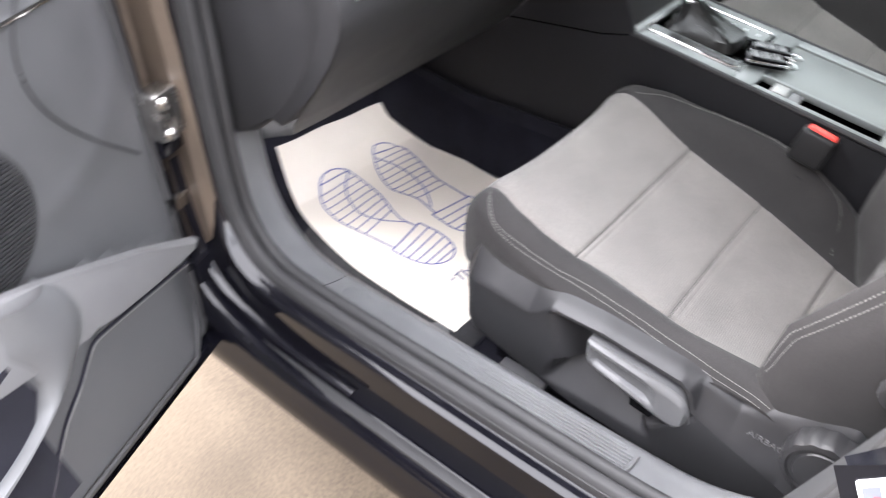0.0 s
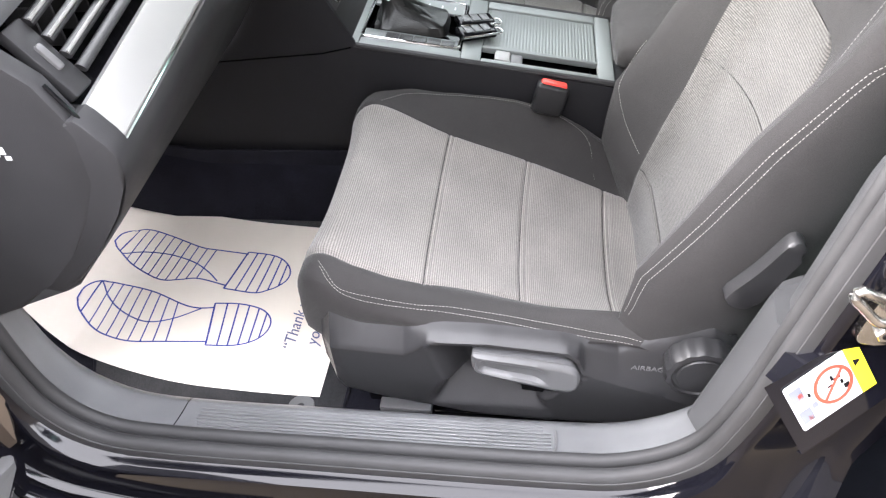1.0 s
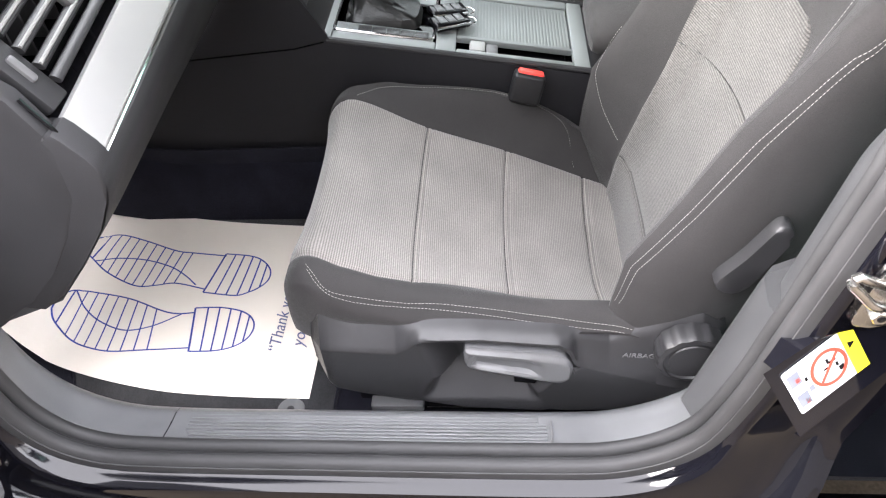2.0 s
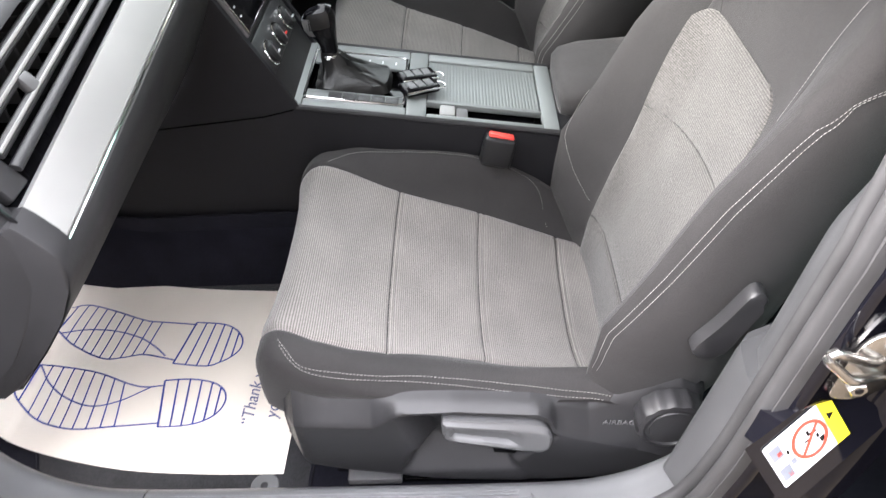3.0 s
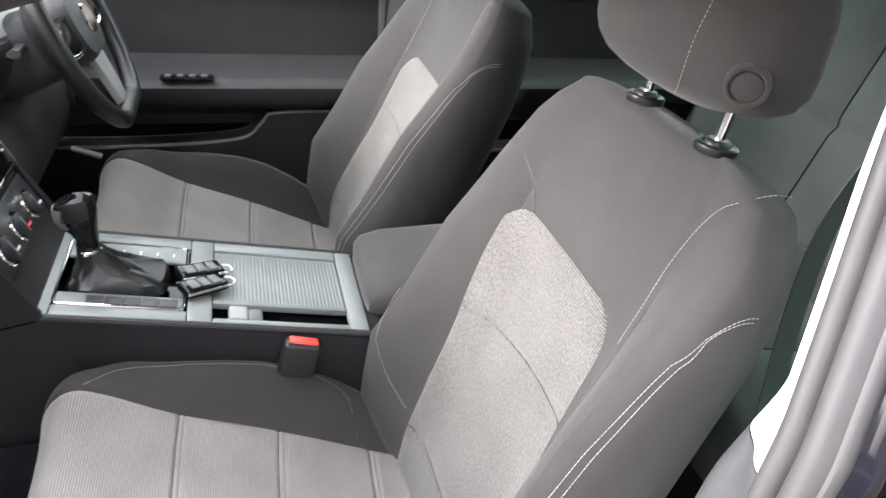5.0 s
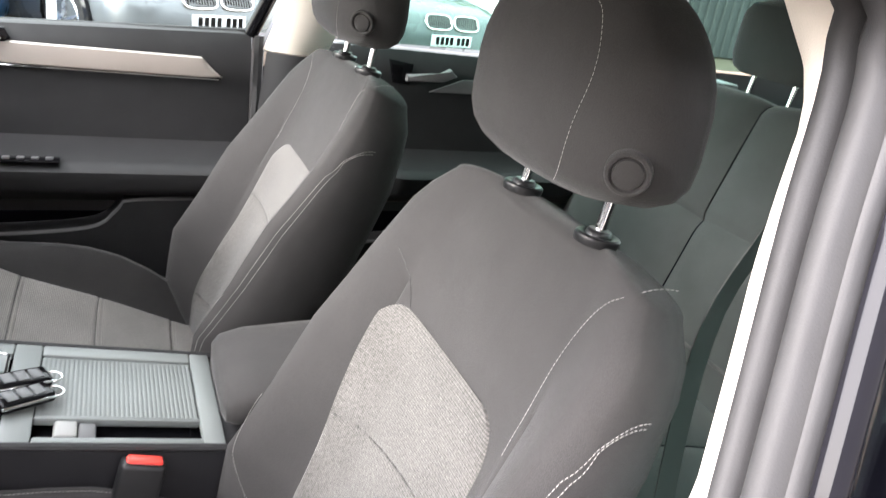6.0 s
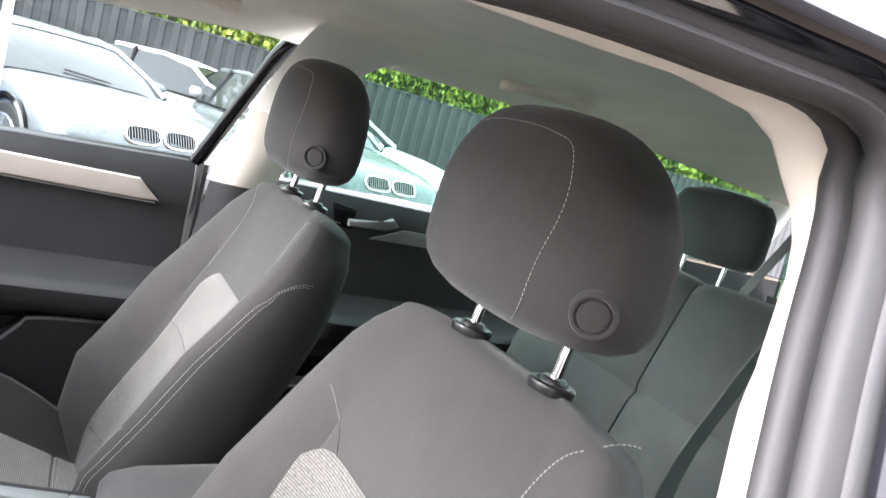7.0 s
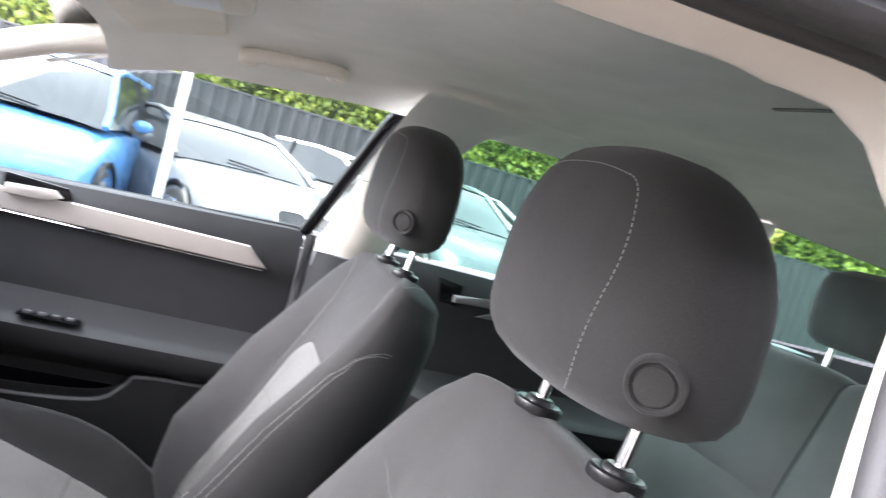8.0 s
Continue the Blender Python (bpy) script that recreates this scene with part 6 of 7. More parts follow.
# ---- rear bench ----
bench = thing("rear_bench", (1.35, 0, 0.34), "dark grey cloth rear bench with head restraints", "rear seat")
prof = spline([(1.03, 0.40), (1.02, 0.52), (1.06, 0.575), (1.25, 0.555), (1.42, 0.515), (1.47, 0.52), (1.52, 0.66), (1.585, 0.86), (1.64, 1.03), (1.66, 1.075), (1.70, 1.085), (1.73, 1.06)], 70)
for y0, y1 in ((-0.66, -0.205), (-0.20, 0.20), (0.205, 0.66)):
    ysr = np.linspace(y0, y1, 18)
    bm = grid([[(x - 0.02 * (1 - (2 * f - 1) ** 4) * (i > 36) + 0.010 * math.exp(-(((i - 50) / 0.7) ** 2)), y, z + 0.012 * (1 - (2 * f - 1) ** 6)) for f, y in zip(np.linspace(0, 1, 18), ysr)] for i, (x, z) in enumerate(prof)])
    part("seat_section", bm, BENCH_CLOTH_LIT, bench, "dark cloth bench section")
    yc = (y0 + y1) / 2
for yc in (-0.40, 0.235, 0.50):
    if yc == 0.50:
        continue
    pts = [[(1.705 + 0.045 * r * math.copysign(abs(math.cos(k)) ** 0.7, math.cos(k)), yc + 0.135 * r * math.copysign(abs(math.sin(k)) ** 0.6, math.sin(k)), z) for k in [2 * math.pi * j / 32 for j in range(32)]] for r, z in ((0.3, 1.135), (0.75, 1.136), (0.93, 1.148), (1.0, 1.175), (1.0, 1.235), (0.97, 1.265), (0.85, 1.286), (0.5, 1.298), (0.05, 1.30))]
    h = part("headrest", grid(pts, wrap_v=True, cap=True), BENCH_CLOTH_LIT, bench, "dark cloth rear headrest")
    for d in (-0.06, 0.06):
        part("post", tube([(1.69, yc + d, 1.06), (1.70, yc + d, 1.145)], 0.006, 10), CHROME, h, "chrome post")
part("latch_trim", box((0.06, 0.10, 0.012), (1.70, 0.41, 1.094), bevel=0.005), PLASTIC, bench, "plastic seat latch surround")
# belt of the near front seat, hanging from the centre pillar
belt = thing("seat_belt", (0.80, -0.60, 0.40), "grey woven seat belt hanging beside the centre pillar", "seat belt")
path = spline([(0.885, -0.590, 1.215), (0.905, -0.530, 1.10), (0.925, -0.480, 0.95), (0.93, -0.50, 0.70), (0.90, -0.60, 0.42)], 24)
part("webbing", thicken(grid([[(x + d, y + d * 0.35, z) for d in (-0.023, 0, 0.023)] for x, y, z in path]), 0.0014), BELT, belt, "flat woven grey-green webbing")
part("anchor", box((0.05, 0.022, 0.070), (0.880, -0.612, 1.225), Matrix.Rotation(radians(-10), 3, "Y"), 0.008, 3), CREAM, belt, "cream upper belt guide")
rb = thing("rear_seat_belt", (1.66, 0.10, 1.08), "grey rear seat belt over the bench top", "seat belt")
part("webbing", thicken(grid([[(1.655 + 0.03 * f, 0.075 + d - 0.06 * f, 1.10 + 0.16 * f) for d in (-0.012, 0.012)] for f in np.linspace(0, 1, 6)]), 0.0014), PLASTIC_GREY, rb)


# ---- centre pillar details in the doorway ----
stick = thing("warning_sticker", (0.661, -0.815, 0.691), "white warning sticker with red circle and yellow band", "sticker")
S_A_AX, S_N_AX = Vector((0.80, 0.47, 0.38)).normalized(), Vector((0.30, -0.85, 0.43))
S_N_AX = (S_N_AX - S_A_AX * S_N_AX.dot(S_A_AX)).normalized()
S_D_AX = S_N_AX.cross(S_A_AX)
S_D_AX = S_D_AX if S_D_AX.z > 0 else -S_D_AX
S_MID = Vector((0.661, -0.815, 0.691))
on_jamb = lambda lift: (lambda a, b, c: S_MID + S_A_AX * float(a) + S_D_AX * float(b) + S_N_AX * float(lift + c))
# the slanting painted face of the jamb that carries it
jamb_edge = lambda a: 0.0431 - 0.094 * (a + 0.0592)
rows = [[on_jamb(-0.0012 - 0.010 * (f < 0.02) ** 2)(a, -0.056 + (jamb_edge(a) + 0.056) * f, 0) for f in (0.0, 0.03, 0.3, 0.6, 0.9, 1.0)] for a in np.linspace(-0.056, 0.115, 14)]
solo("jamb_face", grid(rows), BLACK_PAINT, "gloss black slanting face of the door jamb", "car body", kind="structure")
RET_O, RET_E, RET_W = Vector((0.5905, -0.8325, 0.7035)), Vector((0.113, 0.060, 0.040)).normalized(), Vector((0.322, -0.867, 0.380)).normalized()
rows = []
for u in np.linspace(0.014, 0.19, 18):
    w = lerp(u, [-0.012, 0.0, 0.03, 0.06, 0.10, 0.19], [0.004, 0.008, 0.020, 0.034, 0.050, 0.090])
    rows.append([tuple(RET_O + RET_E * float(u) + RET_W * (-w * f)) for f in (0.0, 0.25, 0.5, 0.75, 1.0)])
solo("jamb_return", grid(rows), BLACK_PAINT, "gloss black inner face of the door jamb", "car body", kind="structure")
quad = lambda a0, a1, b0, b1: [(a0, b0), (a1, b0), (a1, b1), (a0, b1)]


def rounded(w, h, r):
    """A rectangle with round corners."""
    out = []
    for sx, sy, k in ((1, 1, 0), (-1, 1, 90), (-1, -1, 180), (1, -1, 270)):
        out += [(sx * (w / 2 - r) + r * math.cos(radians(k + d)), sy * (h / 2 - r) + r * math.sin(radians(k + d))) for d in (0, 30, 60, 90)]
    return out


part("backing", prism(rounded(0.086, 0.058, 0.003), 0.0005, on_jamb(0)), STICKER, stick, "white sticker backing", smooth=False)
part("yellow_band", prism(quad(0.0265, 0.0428, -0.0288, 0.0288), 0.0003, on_jamb(0.0006)), YELLOW, stick, smooth=False)
part("warning_triangle", prism([(0.031, 0.004), (0.031, 0.013), (0.039, 0.0085)], 0.0002, on_jamb(0.001)), GLOSS_BLACK, stick, smooth=False)
c0, r0 = (0.004, 0.001), 0.0215
ring = [[on_jamb(0.0014)(c0[0] + q * math.cos(k), c0[1] + q * math.sin(k), 0) for k in [2 * math.pi * j / 44 for j in range(44)]] for q in (r0, r0 * 0.82)]
part("red_ring", thicken(grid(ring, wrap_v=True), 0.0002), ORANGE, stick, smooth=False)
bar_dir = radians(40)
ca, sa = math.cos(bar_dir), math.sin(bar_dir)
part("red_bar", prism([(c0[0] + u * ca - v * sa, c0[1] + u * sa + v * ca) for u, v in ((-0.020, -0.0016), (0.020, -0.0016), (0.020, 0.0016), (-0.020, 0.0016))], 0.0002, on_jamb(0.0016)), ORANGE, stick, smooth=False)
for a, b, w_, h_ in ((0.006, 0.004, 0.008, 0.003), (0.001, 0.007, 0.003, 0.006), (0.009, -0.003, 0.003, 0.005), (0.012, -0.010, 0.006, 0.006), (-0.004, 0.000, 0.005, 0.002)):
    part("print_blot", prism(quad(c0[0] + a - w_ / 2, c0[0] + a + w_ / 2, c0[1] + b - h_ / 2, c0[1] + b + h_ / 2), 0.0002, on_jamb(0.0007)), GLOSS_BLACK, stick, smooth=False)
for a, b, w_, h_, col in ((-0.033, 0.014, 0.013, 0.016, GREYPRINT), (-0.033, -0.014, 0.013, 0.016, GREYPRINT), (-0.030, 0.011, 0.005, 0.005, ORANGE), (-0.030, -0.018, 0.005, 0.006, ORANGE), (-0.022, 0.006, 0.003, 0.005, GLOSS_BLACK), (-0.021, -0.008, 0.006, 0.007, GREYPRINT), (-0.0265, 0.0, 0.0004, 0.050, GREYPRINT)):
    part("print_bar", prism(quad(a - w_ / 2, a + w_ / 2, b - h_ / 2, b + h_ / 2), 0.0002, on_jamb(0.0007)), col, stick, smooth=False)
striker = thing("door_striker", (0.70, -0.797, 0.75), "zinc-plated wire door striker bolted to the black pillar", "door striker")
part("plate", prism([(0.700 + 0.026 * math.copysign(abs(math.cos(k)) ** 0.6, math.cos(k)) + 0.010 * math.sin(k), 0.786 + 0.046 * math.copysign(abs(math.sin(k)) ** 0.6, math.sin(k))) for k in [2 * math.pi * j / 28 for j in range(28)]], 0.004, lambda a, b, c: (a, -0.797 - c, b), 0.001), STEEL, striker, "rounded zinc plate")
part("loop", tube(spline([(0.706, -0.798, 0.797), (0.690, -0.808, 0.803), (0.655, -0.820, 0.828), (0.642, -0.823, 0.836), (0.639, -0.824, 0.828), (0.650, -0.823, 0.816), (0.666, -0.822, 0.799), (0.676, -0.820, 0.793), (0.695, -0.808, 0.781), (0.714, -0.798, 0.770)], 40), 0.0048, 12), STEEL, striker, "bent steel loop")
for x, z in ((0.692, 0.762), (0.712, 0.812)):
    bolt = part("bolt", tube([(x, -0.799, z), (x, -0.807, z), (x, -0.809, z)], [0.0095, 0.0095, 0.008], 6), STEEL, striker, "bolt head")
    part("socket", tube([(x, -0.8085, z), (x, -0.8096, z)], 0.004, 10), GLOSS_BLACK, bolt)
buffer_ = thing("door_buffer", (0.70, -0.812, 0.93), "small black rubber door buffer on the pillar", "buffer")
part("buffer", tube([(0.755, -0.806, 1.00), (0.755, -0.818, 1.00), (0.755, -0.822, 1.00)], [0.012, 0.011, 0.006], 14), RUBBER, buffer_)

# ---- open front passenger door ----
door = thing("open_front_door", (-0.33, -0.87, 0.27), "open front passenger door with black panel and pocket", "car door", kind="structure")
HX, HY = -0.338, -0.862
du, dn = Vector((0.36, -0.933, 0)).normalized(), Vector((0.933, 0.36, 0)).normalized()
dp = lambda u, z, o=0.0: tuple(Vector((HX, HY, z)) + du * u + dn * o)
rows = []
for u in np.linspace(0.0, 1.05, 70):
    row = []
    for z in [0.285, 0.290, 0.30, *np.linspace(0.32, 0.96, 40), 0.985, 1.0]:
        o = 0.010 * smooth(0.0, 0.02, u)
        top_p = lerp(u, [0.0, 0.05, 0.20, 0.30, 1.05], [0.50, 0.52, 0.585, 0.60, 0.60])
        o += 0.042 * (1 - smooth(top_p - 0.010, top_p + 0.012, z)) * smooth(0.0, 0.10, u) * smooth(0.285, 0.32, z)
        o += 0.012 * math.exp(-(((math.hypot(u - 0.20, z - 0.86) - 0.17) / 0.012) ** 2)) * 0.3
        o -= 0.03 * (1 - smooth(0.285, 0.30, z))
        row.append(dp(u, z, o))
    rows.append(row)
part("inner_panel", grid(rows), DOOR_GREY, door, "grey inner door panel")
part("outer_skin", grid([[dp(u, z, -0.09 - 0.03 * math.sin(math.pi * (z - 0.28) / 0.9)) for z in np.linspace(0.28, 1.0, 12)] for u in np.linspace(-0.02, 1.06, 10)]), BLACK_PAINT, door)
part("front_edge", grid([[dp(-0.004, z, o) for o in (0.012, -0.03, -0.10)] for z in np.linspace(0.29, 1.0, 10)]), BLACK_PAINT, door)
part("lower_edge", grid([[dp(u, 0.283, o) for o in (0.04, -0.03, -0.10)] for u in np.linspace(0, 1.05, 10)]), BLACK_PAINT, door)
part("edge_seal", tube([dp(u, z, 0.006) for u, z in spline([(0.006, 0.98), (0.006, 0.60), (0.010, 0.34), (0.05, 0.295), (0.5, 0.290), (1.03, 0.29)], 60)], 0.007, 8), RUBBER, door, "black rubber edge seal")
for off in (0.020, 0.032):
    part("edge_line", tube([dp(u, z, 0.047) for u, z in spline([(0.10, 0.50), (0.085, 0.42), (0.090, 0.345 + off), (0.13, 0.322 + off), (0.5, 0.320 + off), (1.0, 0.32 + off)], 40)], 0.0016, 6), PLASTIC_SOFT, door, "moulded groove line")
# armrest top, pale pull handle and a dark plate for the pocket's shade
arm = [(0.030, 0.530), (0.126, 0.578), (0.221, 0.620), (0.285, 0.650), (0.340, 0.672), (0.95, 0.70), (0.95, 0.60), (0.40, 0.575), (0.262, 0.552), (0.247, 0.543), (0.204, 0.538), (0.134, 0.529), (0.045, 0.520)]
part("armrest", prism(arm, 0.016, lambda a, b, c: dp(a, b, 0.036 + c + 0.25 * max(0.0, 0.60 - b)), 0.006), PLASTIC_GREY, door, "grey armrest moulding")
outer_l = spline([(0.283, 0.652), (0.262, 0.630), (0.249, 0.600), (0.250, 0.572), (0.268, 0.550), (0.309, 0.523), (0.361, 0.497), (0.442, 0.463), (0.56, 0.44)], 40)
inner_l = spline([(0.355, 0.660), (0.362, 0.630), (0.368, 0.606), (0.356, 0.575), (0.350, 0.548), (0.354, 0.528), (0.372, 0.506), (0.432, 0.483), (0.56, 0.465)], 40)
rows = [[dp(*(o + (i - o) * f), 0.050 + 0.022 * math.sin(math.pi * min(max(f, 0.0), 1.0)) ** 0.6 - (0.02 if f in (0, 1) else 0)) for f in (0, 0.03, 0.1, 0.25, 0.45, 0.65, 0.85, 0.96, 1)] for o, i in zip(outer_l, inner_l)]
part("pull_handle", grid(rows), HANDLE_GREY, door, "pale grey pull handle")
part("pocket_shade", prism([(0.36, 0.36), (0.80, 0.36), (0.80, 0.57), (0.37, 0.60), (0.352, 0.54), (0.375, 0.50)], 0.004, lambda a, b, c: dp(a, b, 0.0535 + c)), CARPET, door, "dark plate standing in for the shade in the pocket opening")
sewn = [dp(u, z, 0.0555) for u, z in spline([(0.055, 0.500), (0.148, 0.514), (0.228, 0.525), (0.256, 0.526), (0.275, 0.512), (0.300, 0.489), (0.344, 0.456), (0.402, 0.388)], 60)]
part("seam_groove", tube(sewn, 0.0022, 6), CARPET, door, "dark sewn groove")
part("seam_thread", stitches([tuple(Vector(q) + dn * 0.0018 + Vector((0, 0, -0.004))) for q in sewn]), THREAD, door, "pale stitching")
for z, o in ((0.294, 0.016), (0.305, 0.030), (0.317, 0.044), (0.331, 0.052)):
    part("edge_bead", tube([dp(u, z + 0.05 * smooth(0.10, 0.03, u), 0.006 + o * smooth(0.0, 0.10, u)) for u in np.linspace(0.03, 1.0, 30)], 0.0042, 8), RUBBER, door, "black rubber bead along the door edge")
part("panel_groove", tube([dp(u, z, 0.0112) for u, z in spline([(0.126, 0.950), (0.165, 0.880), (0.162, 0.815), (0.115, 0.745), (0.036, 0.672)], 30)], 0.0022, 6), PLASTIC_SOFT, door, "curved moulding line")
g = part("speaker_grille", prism([(0.33 + 0.115 * math.cos(k), 0.735 + 0.105 * math.sin(k)) for k in [2 * math.pi * j / 40 for j in range(40)]], 0.004, lambda a, b, c: dp(a, b, 0.009 + c), 0.001), PLASTIC_SOFT, door, "round ribbed speaker grille")
for i in range(40):
    z = 0.735 - 0.098 + i * 0.005
    hw = 1.08 * math.sqrt(max(0.100**2 - (z - 0.735) ** 2, 0.0004))
    part("grille_rib", box((2 * hw, 0.0024, 0.002), dp(0.33, z, 0.0145), Matrix((du, Vector((0, 0, 1)), dn)).transposed(), 0), PLASTIC, g)
part("trim_line", tube([dp(u, z, 0.012) for u, z in ((0.08, 0.915), (0.4, 0.90), (1.0, 0.89))], 0.003, 6), CHROME, door, "thin chrome line")
for z in (0.665, 0.42):
    part("hinge", box((0.060, 0.075, 0.045), (-0.355, -0.832, z), Matrix.Rotation(radians(20), 3, "Z"), 0.006), BLACK_PAINT, door)
    part("hinge_pin", tube([(-0.372, -0.865, z - 0.035), (-0.372, -0.865, z + 0.035)], 0.009, 12), STEEL, door, "steel hinge pin")
part("hinge_bracket", box((0.040, 0.050, 0.075), (-0.318, -0.842, 0.715), Matrix.Rotation(radians(18), 3, "Z"), 0.008), STEEL, door, "zinc hinge bracket")
for zz in (0.690, 0.738):
    part("hinge_bolt", tube([(-0.300, -0.846, zz), (-0.293, -0.850, zz), (-0.290, -0.851, zz)], [0.010, 0.010, 0.006], 10), STEEL, door, "bolt head")
part("check_strap", box((0.012, 0.10, 0.028), (-0.35, -0.845, 0.545), Matrix.Rotation(radians(15), 3, "Z"), 0.003), STEEL, door)
solo("front_wing", grid([[(x, -0.865 - 0.02 * math.sin(math.pi * (z - 0.2) / 0.8), z) for z in np.linspace(0.2, 1.0, 10)] for x in (-0.375, -0.5, -0.9)]), BLACK_PAINT, "gloss black front wing behind the door gap", "car body", kind="structure")
solo("hinge_pillar", grid([[(x, y, z) for x, y in ((-0.305, -0.80), (-0.32, -0.815), (-0.375, -0.82), (-0.40, -0.86))] for z in np.linspace(0.22, 1.0, 8)]), TAN_REFLECTION_PAINT, "black hinge pillar with the ground's tan reflection put into its colour", "car body", kind="structure")

# ---- the yard outside ----
n = 90
gx = np.concatenate([np.linspace(-400, -12, 14), np.linspace(-10, 14, n), np.linspace(16, 400, 14)])
gy = np.concatenate([np.linspace(-400, -10, 14), np.linspace(-8, 12, 60), np.linspace(14, 400, 12)])
solo("ground", grid([[(x, y, 0.012 * (noise.noise((x * 0.9, y * 0.9, 0)) + 0.4 * noise.noise((x * 4, y * 4, 1))) - 0.012 if abs(x) < 16 and abs(y) < 13 else -0.012) for y in gy] for x in gx]), CONCRETE, "sandy worn concrete ground of the yard", "ground", kind="structure")

FENCE_Y, FENCE_H = 12.0, 1.90
fence = thing("fence", (2, FENCE_Y, 0), "dark profiled steel sheet fence with posts", "fence", kind="structure")
pts = []
x = -9.0
while x < 26:
    pts += [(x, 0), (x + 0.09, 0), (x + 0.115, 0.035), (x + 0.205, 0.035)]
    x += 0.23
bm = grid([[(a, FENCE_Y + b, z) for a, b in pts] for z in (0.03, 0.7, 1.4, FENCE_H)])
part("sheeting", thicken(bm, 0.004), FENCE_METAL, fence, "dark grey profiled sheeting")
for i in range(13):
    part("post", box((0.07, 0.05, FENCE_H + 0.04), (-8.9 + i * 2.7, FENCE_Y + 0.08, FENCE_H / 2), bevel=0.006), FENCE_METAL, fence, "steel post")
    part("rust_run", box((0.012, 0.003, 0.5 + 0.1 * (i % 3)), (-8.3 + i * 2.7, FENCE_Y - 0.003, 1.2), bevel=0), FENCE_METAL, fence)
part("top_rail", box((35, 0.05, 0.035), (8.5, FENCE_Y + 0.02, FENCE_H + 0.012), bevel=0.006), FENCE_METAL, fence)

# out of view: added to keep low light off the doorway side
solo("unseen_light_block", thicken(grid([[(x, -4.6, z) for z in (0, 2.1, 4.2)] for x in np.linspace(-4.0, 14, 8)]), 0.2), WALL_RENDER, "unseen plain dark wall added to block low light behind the doorway", "wall", kind="structure")
# a second added screen out of view, against light from the horizon
solo("unseen_light_block", thicken(grid([[(x, -12.0, z) for z in (0, 1.3, 2.6)] for x in np.linspace(-20, 20, 8)]), 0.1), FENCE_METAL, "unseen plain dark fence added to block low light", "fence", kind="structure")

leaf_m, ln, ll, lp = nodes_of("hedge_leaves")
oi = ln.new("ShaderNodeNewGeometry")
rampc = ln.new("ShaderNodeValToRGB")
rampc.color_ramp.elements[0].color, rampc.color_ramp.elements[1].color = (0.08, 0.13, 0.016, 1), (0.34, 0.37, 0.05, 1)
mid_el = rampc.color_ramp.elements.new(0.55)
mid_el.color = (0.19, 0.25, 0.03, 1)
ll.new(oi.outputs["Random Per Island"], rampc.inputs["Fac"])
ll.new(rampc.outputs["Color"], lp.inputs["Base Color"])
lp.inputs["Roughness"].default_value = 0.55
lp.inputs["Subsurface Weight"].default_value = 0.0
rng = np.random.default_rng(5)
verts, faces = [], []
for i in range(34000):
    x = rng.uniform(-9, 26)
    top = 3.9 + 0.5 * noise.noise((x * 0.6, 0, 3)) + 0.25 * noise.noise((x * 2.1, 4, 3))
    z = 1.4 + (top - 1.4) * rng.uniform(0, 1) ** 0.7
    y = FENCE_Y + 0.55 + 0.5 * rng.uniform(0, 1) + 0.35 * noise.noise((x * 1.3, z * 1.5, 9)) - 0.25 * smooth(2.2, 3.4, z)
    c, s = Vector((x, y, z)), rng.uniform(0.04, 0.085)
    q = Euler(rng.uniform(0, 6.28, 3)).to_matrix()
    b = len(verts)
    verts += [tuple(c + q @ Vector(v) * s) for v in ((-1, 0, 0), (-0.2, 0.5, 0.1), (1, 0, 0), (-0.2, -0.5, 0.1))]
    faces.append((b, b + 1, b + 2, b + 3))
me = bpy.data.meshes.new("hedge_leaves")
me.from_pydata(verts, [], faces)
me.materials.append(leaf_m)
hedge = thing("hedge", (6, FENCE_Y + 0.8, 0), "tall leafy green hedge behind the fence", "hedge", kind="stuff")
lv = new("leaves", me)
lv.parent, lv.location = hedge, (-6, -FENCE_Y - 0.8, 0)
# flat dark sheet: the shade between the leaves, put into colour
part("shade_sheet", grid([[(x, FENCE_Y + 1.3, z) for z in (0, 1.5, 3.4 + 0.4 * noise.noise((x * 0.6, 0, 3)))] for x in np.linspace(-9, 26, 40)]), surface("hedge_shade", (0.03, 0.045, 0.012), 0.9, var=0.5, scale=3, bump=0.5, fine=40), hedge, "dark sheet standing in for the shade inside the hedge")


def post(x, y, h=3.4):
    p = thing("white_post", (x, y, 0), "slim white painted steel post in the yard", "post", "white posts")
    part("shaft", box((0.055, 0.055, h), (x, y, h / 2), bevel=0.008), WHITE_PAINT, p)
    part("foot_plate", box((0.20, 0.20, 0.015), (x, y, 0.0075), bevel=0.003), WHITE_PAINT, p)


post(0.03, 4.3)
post(7.6, 10.6)


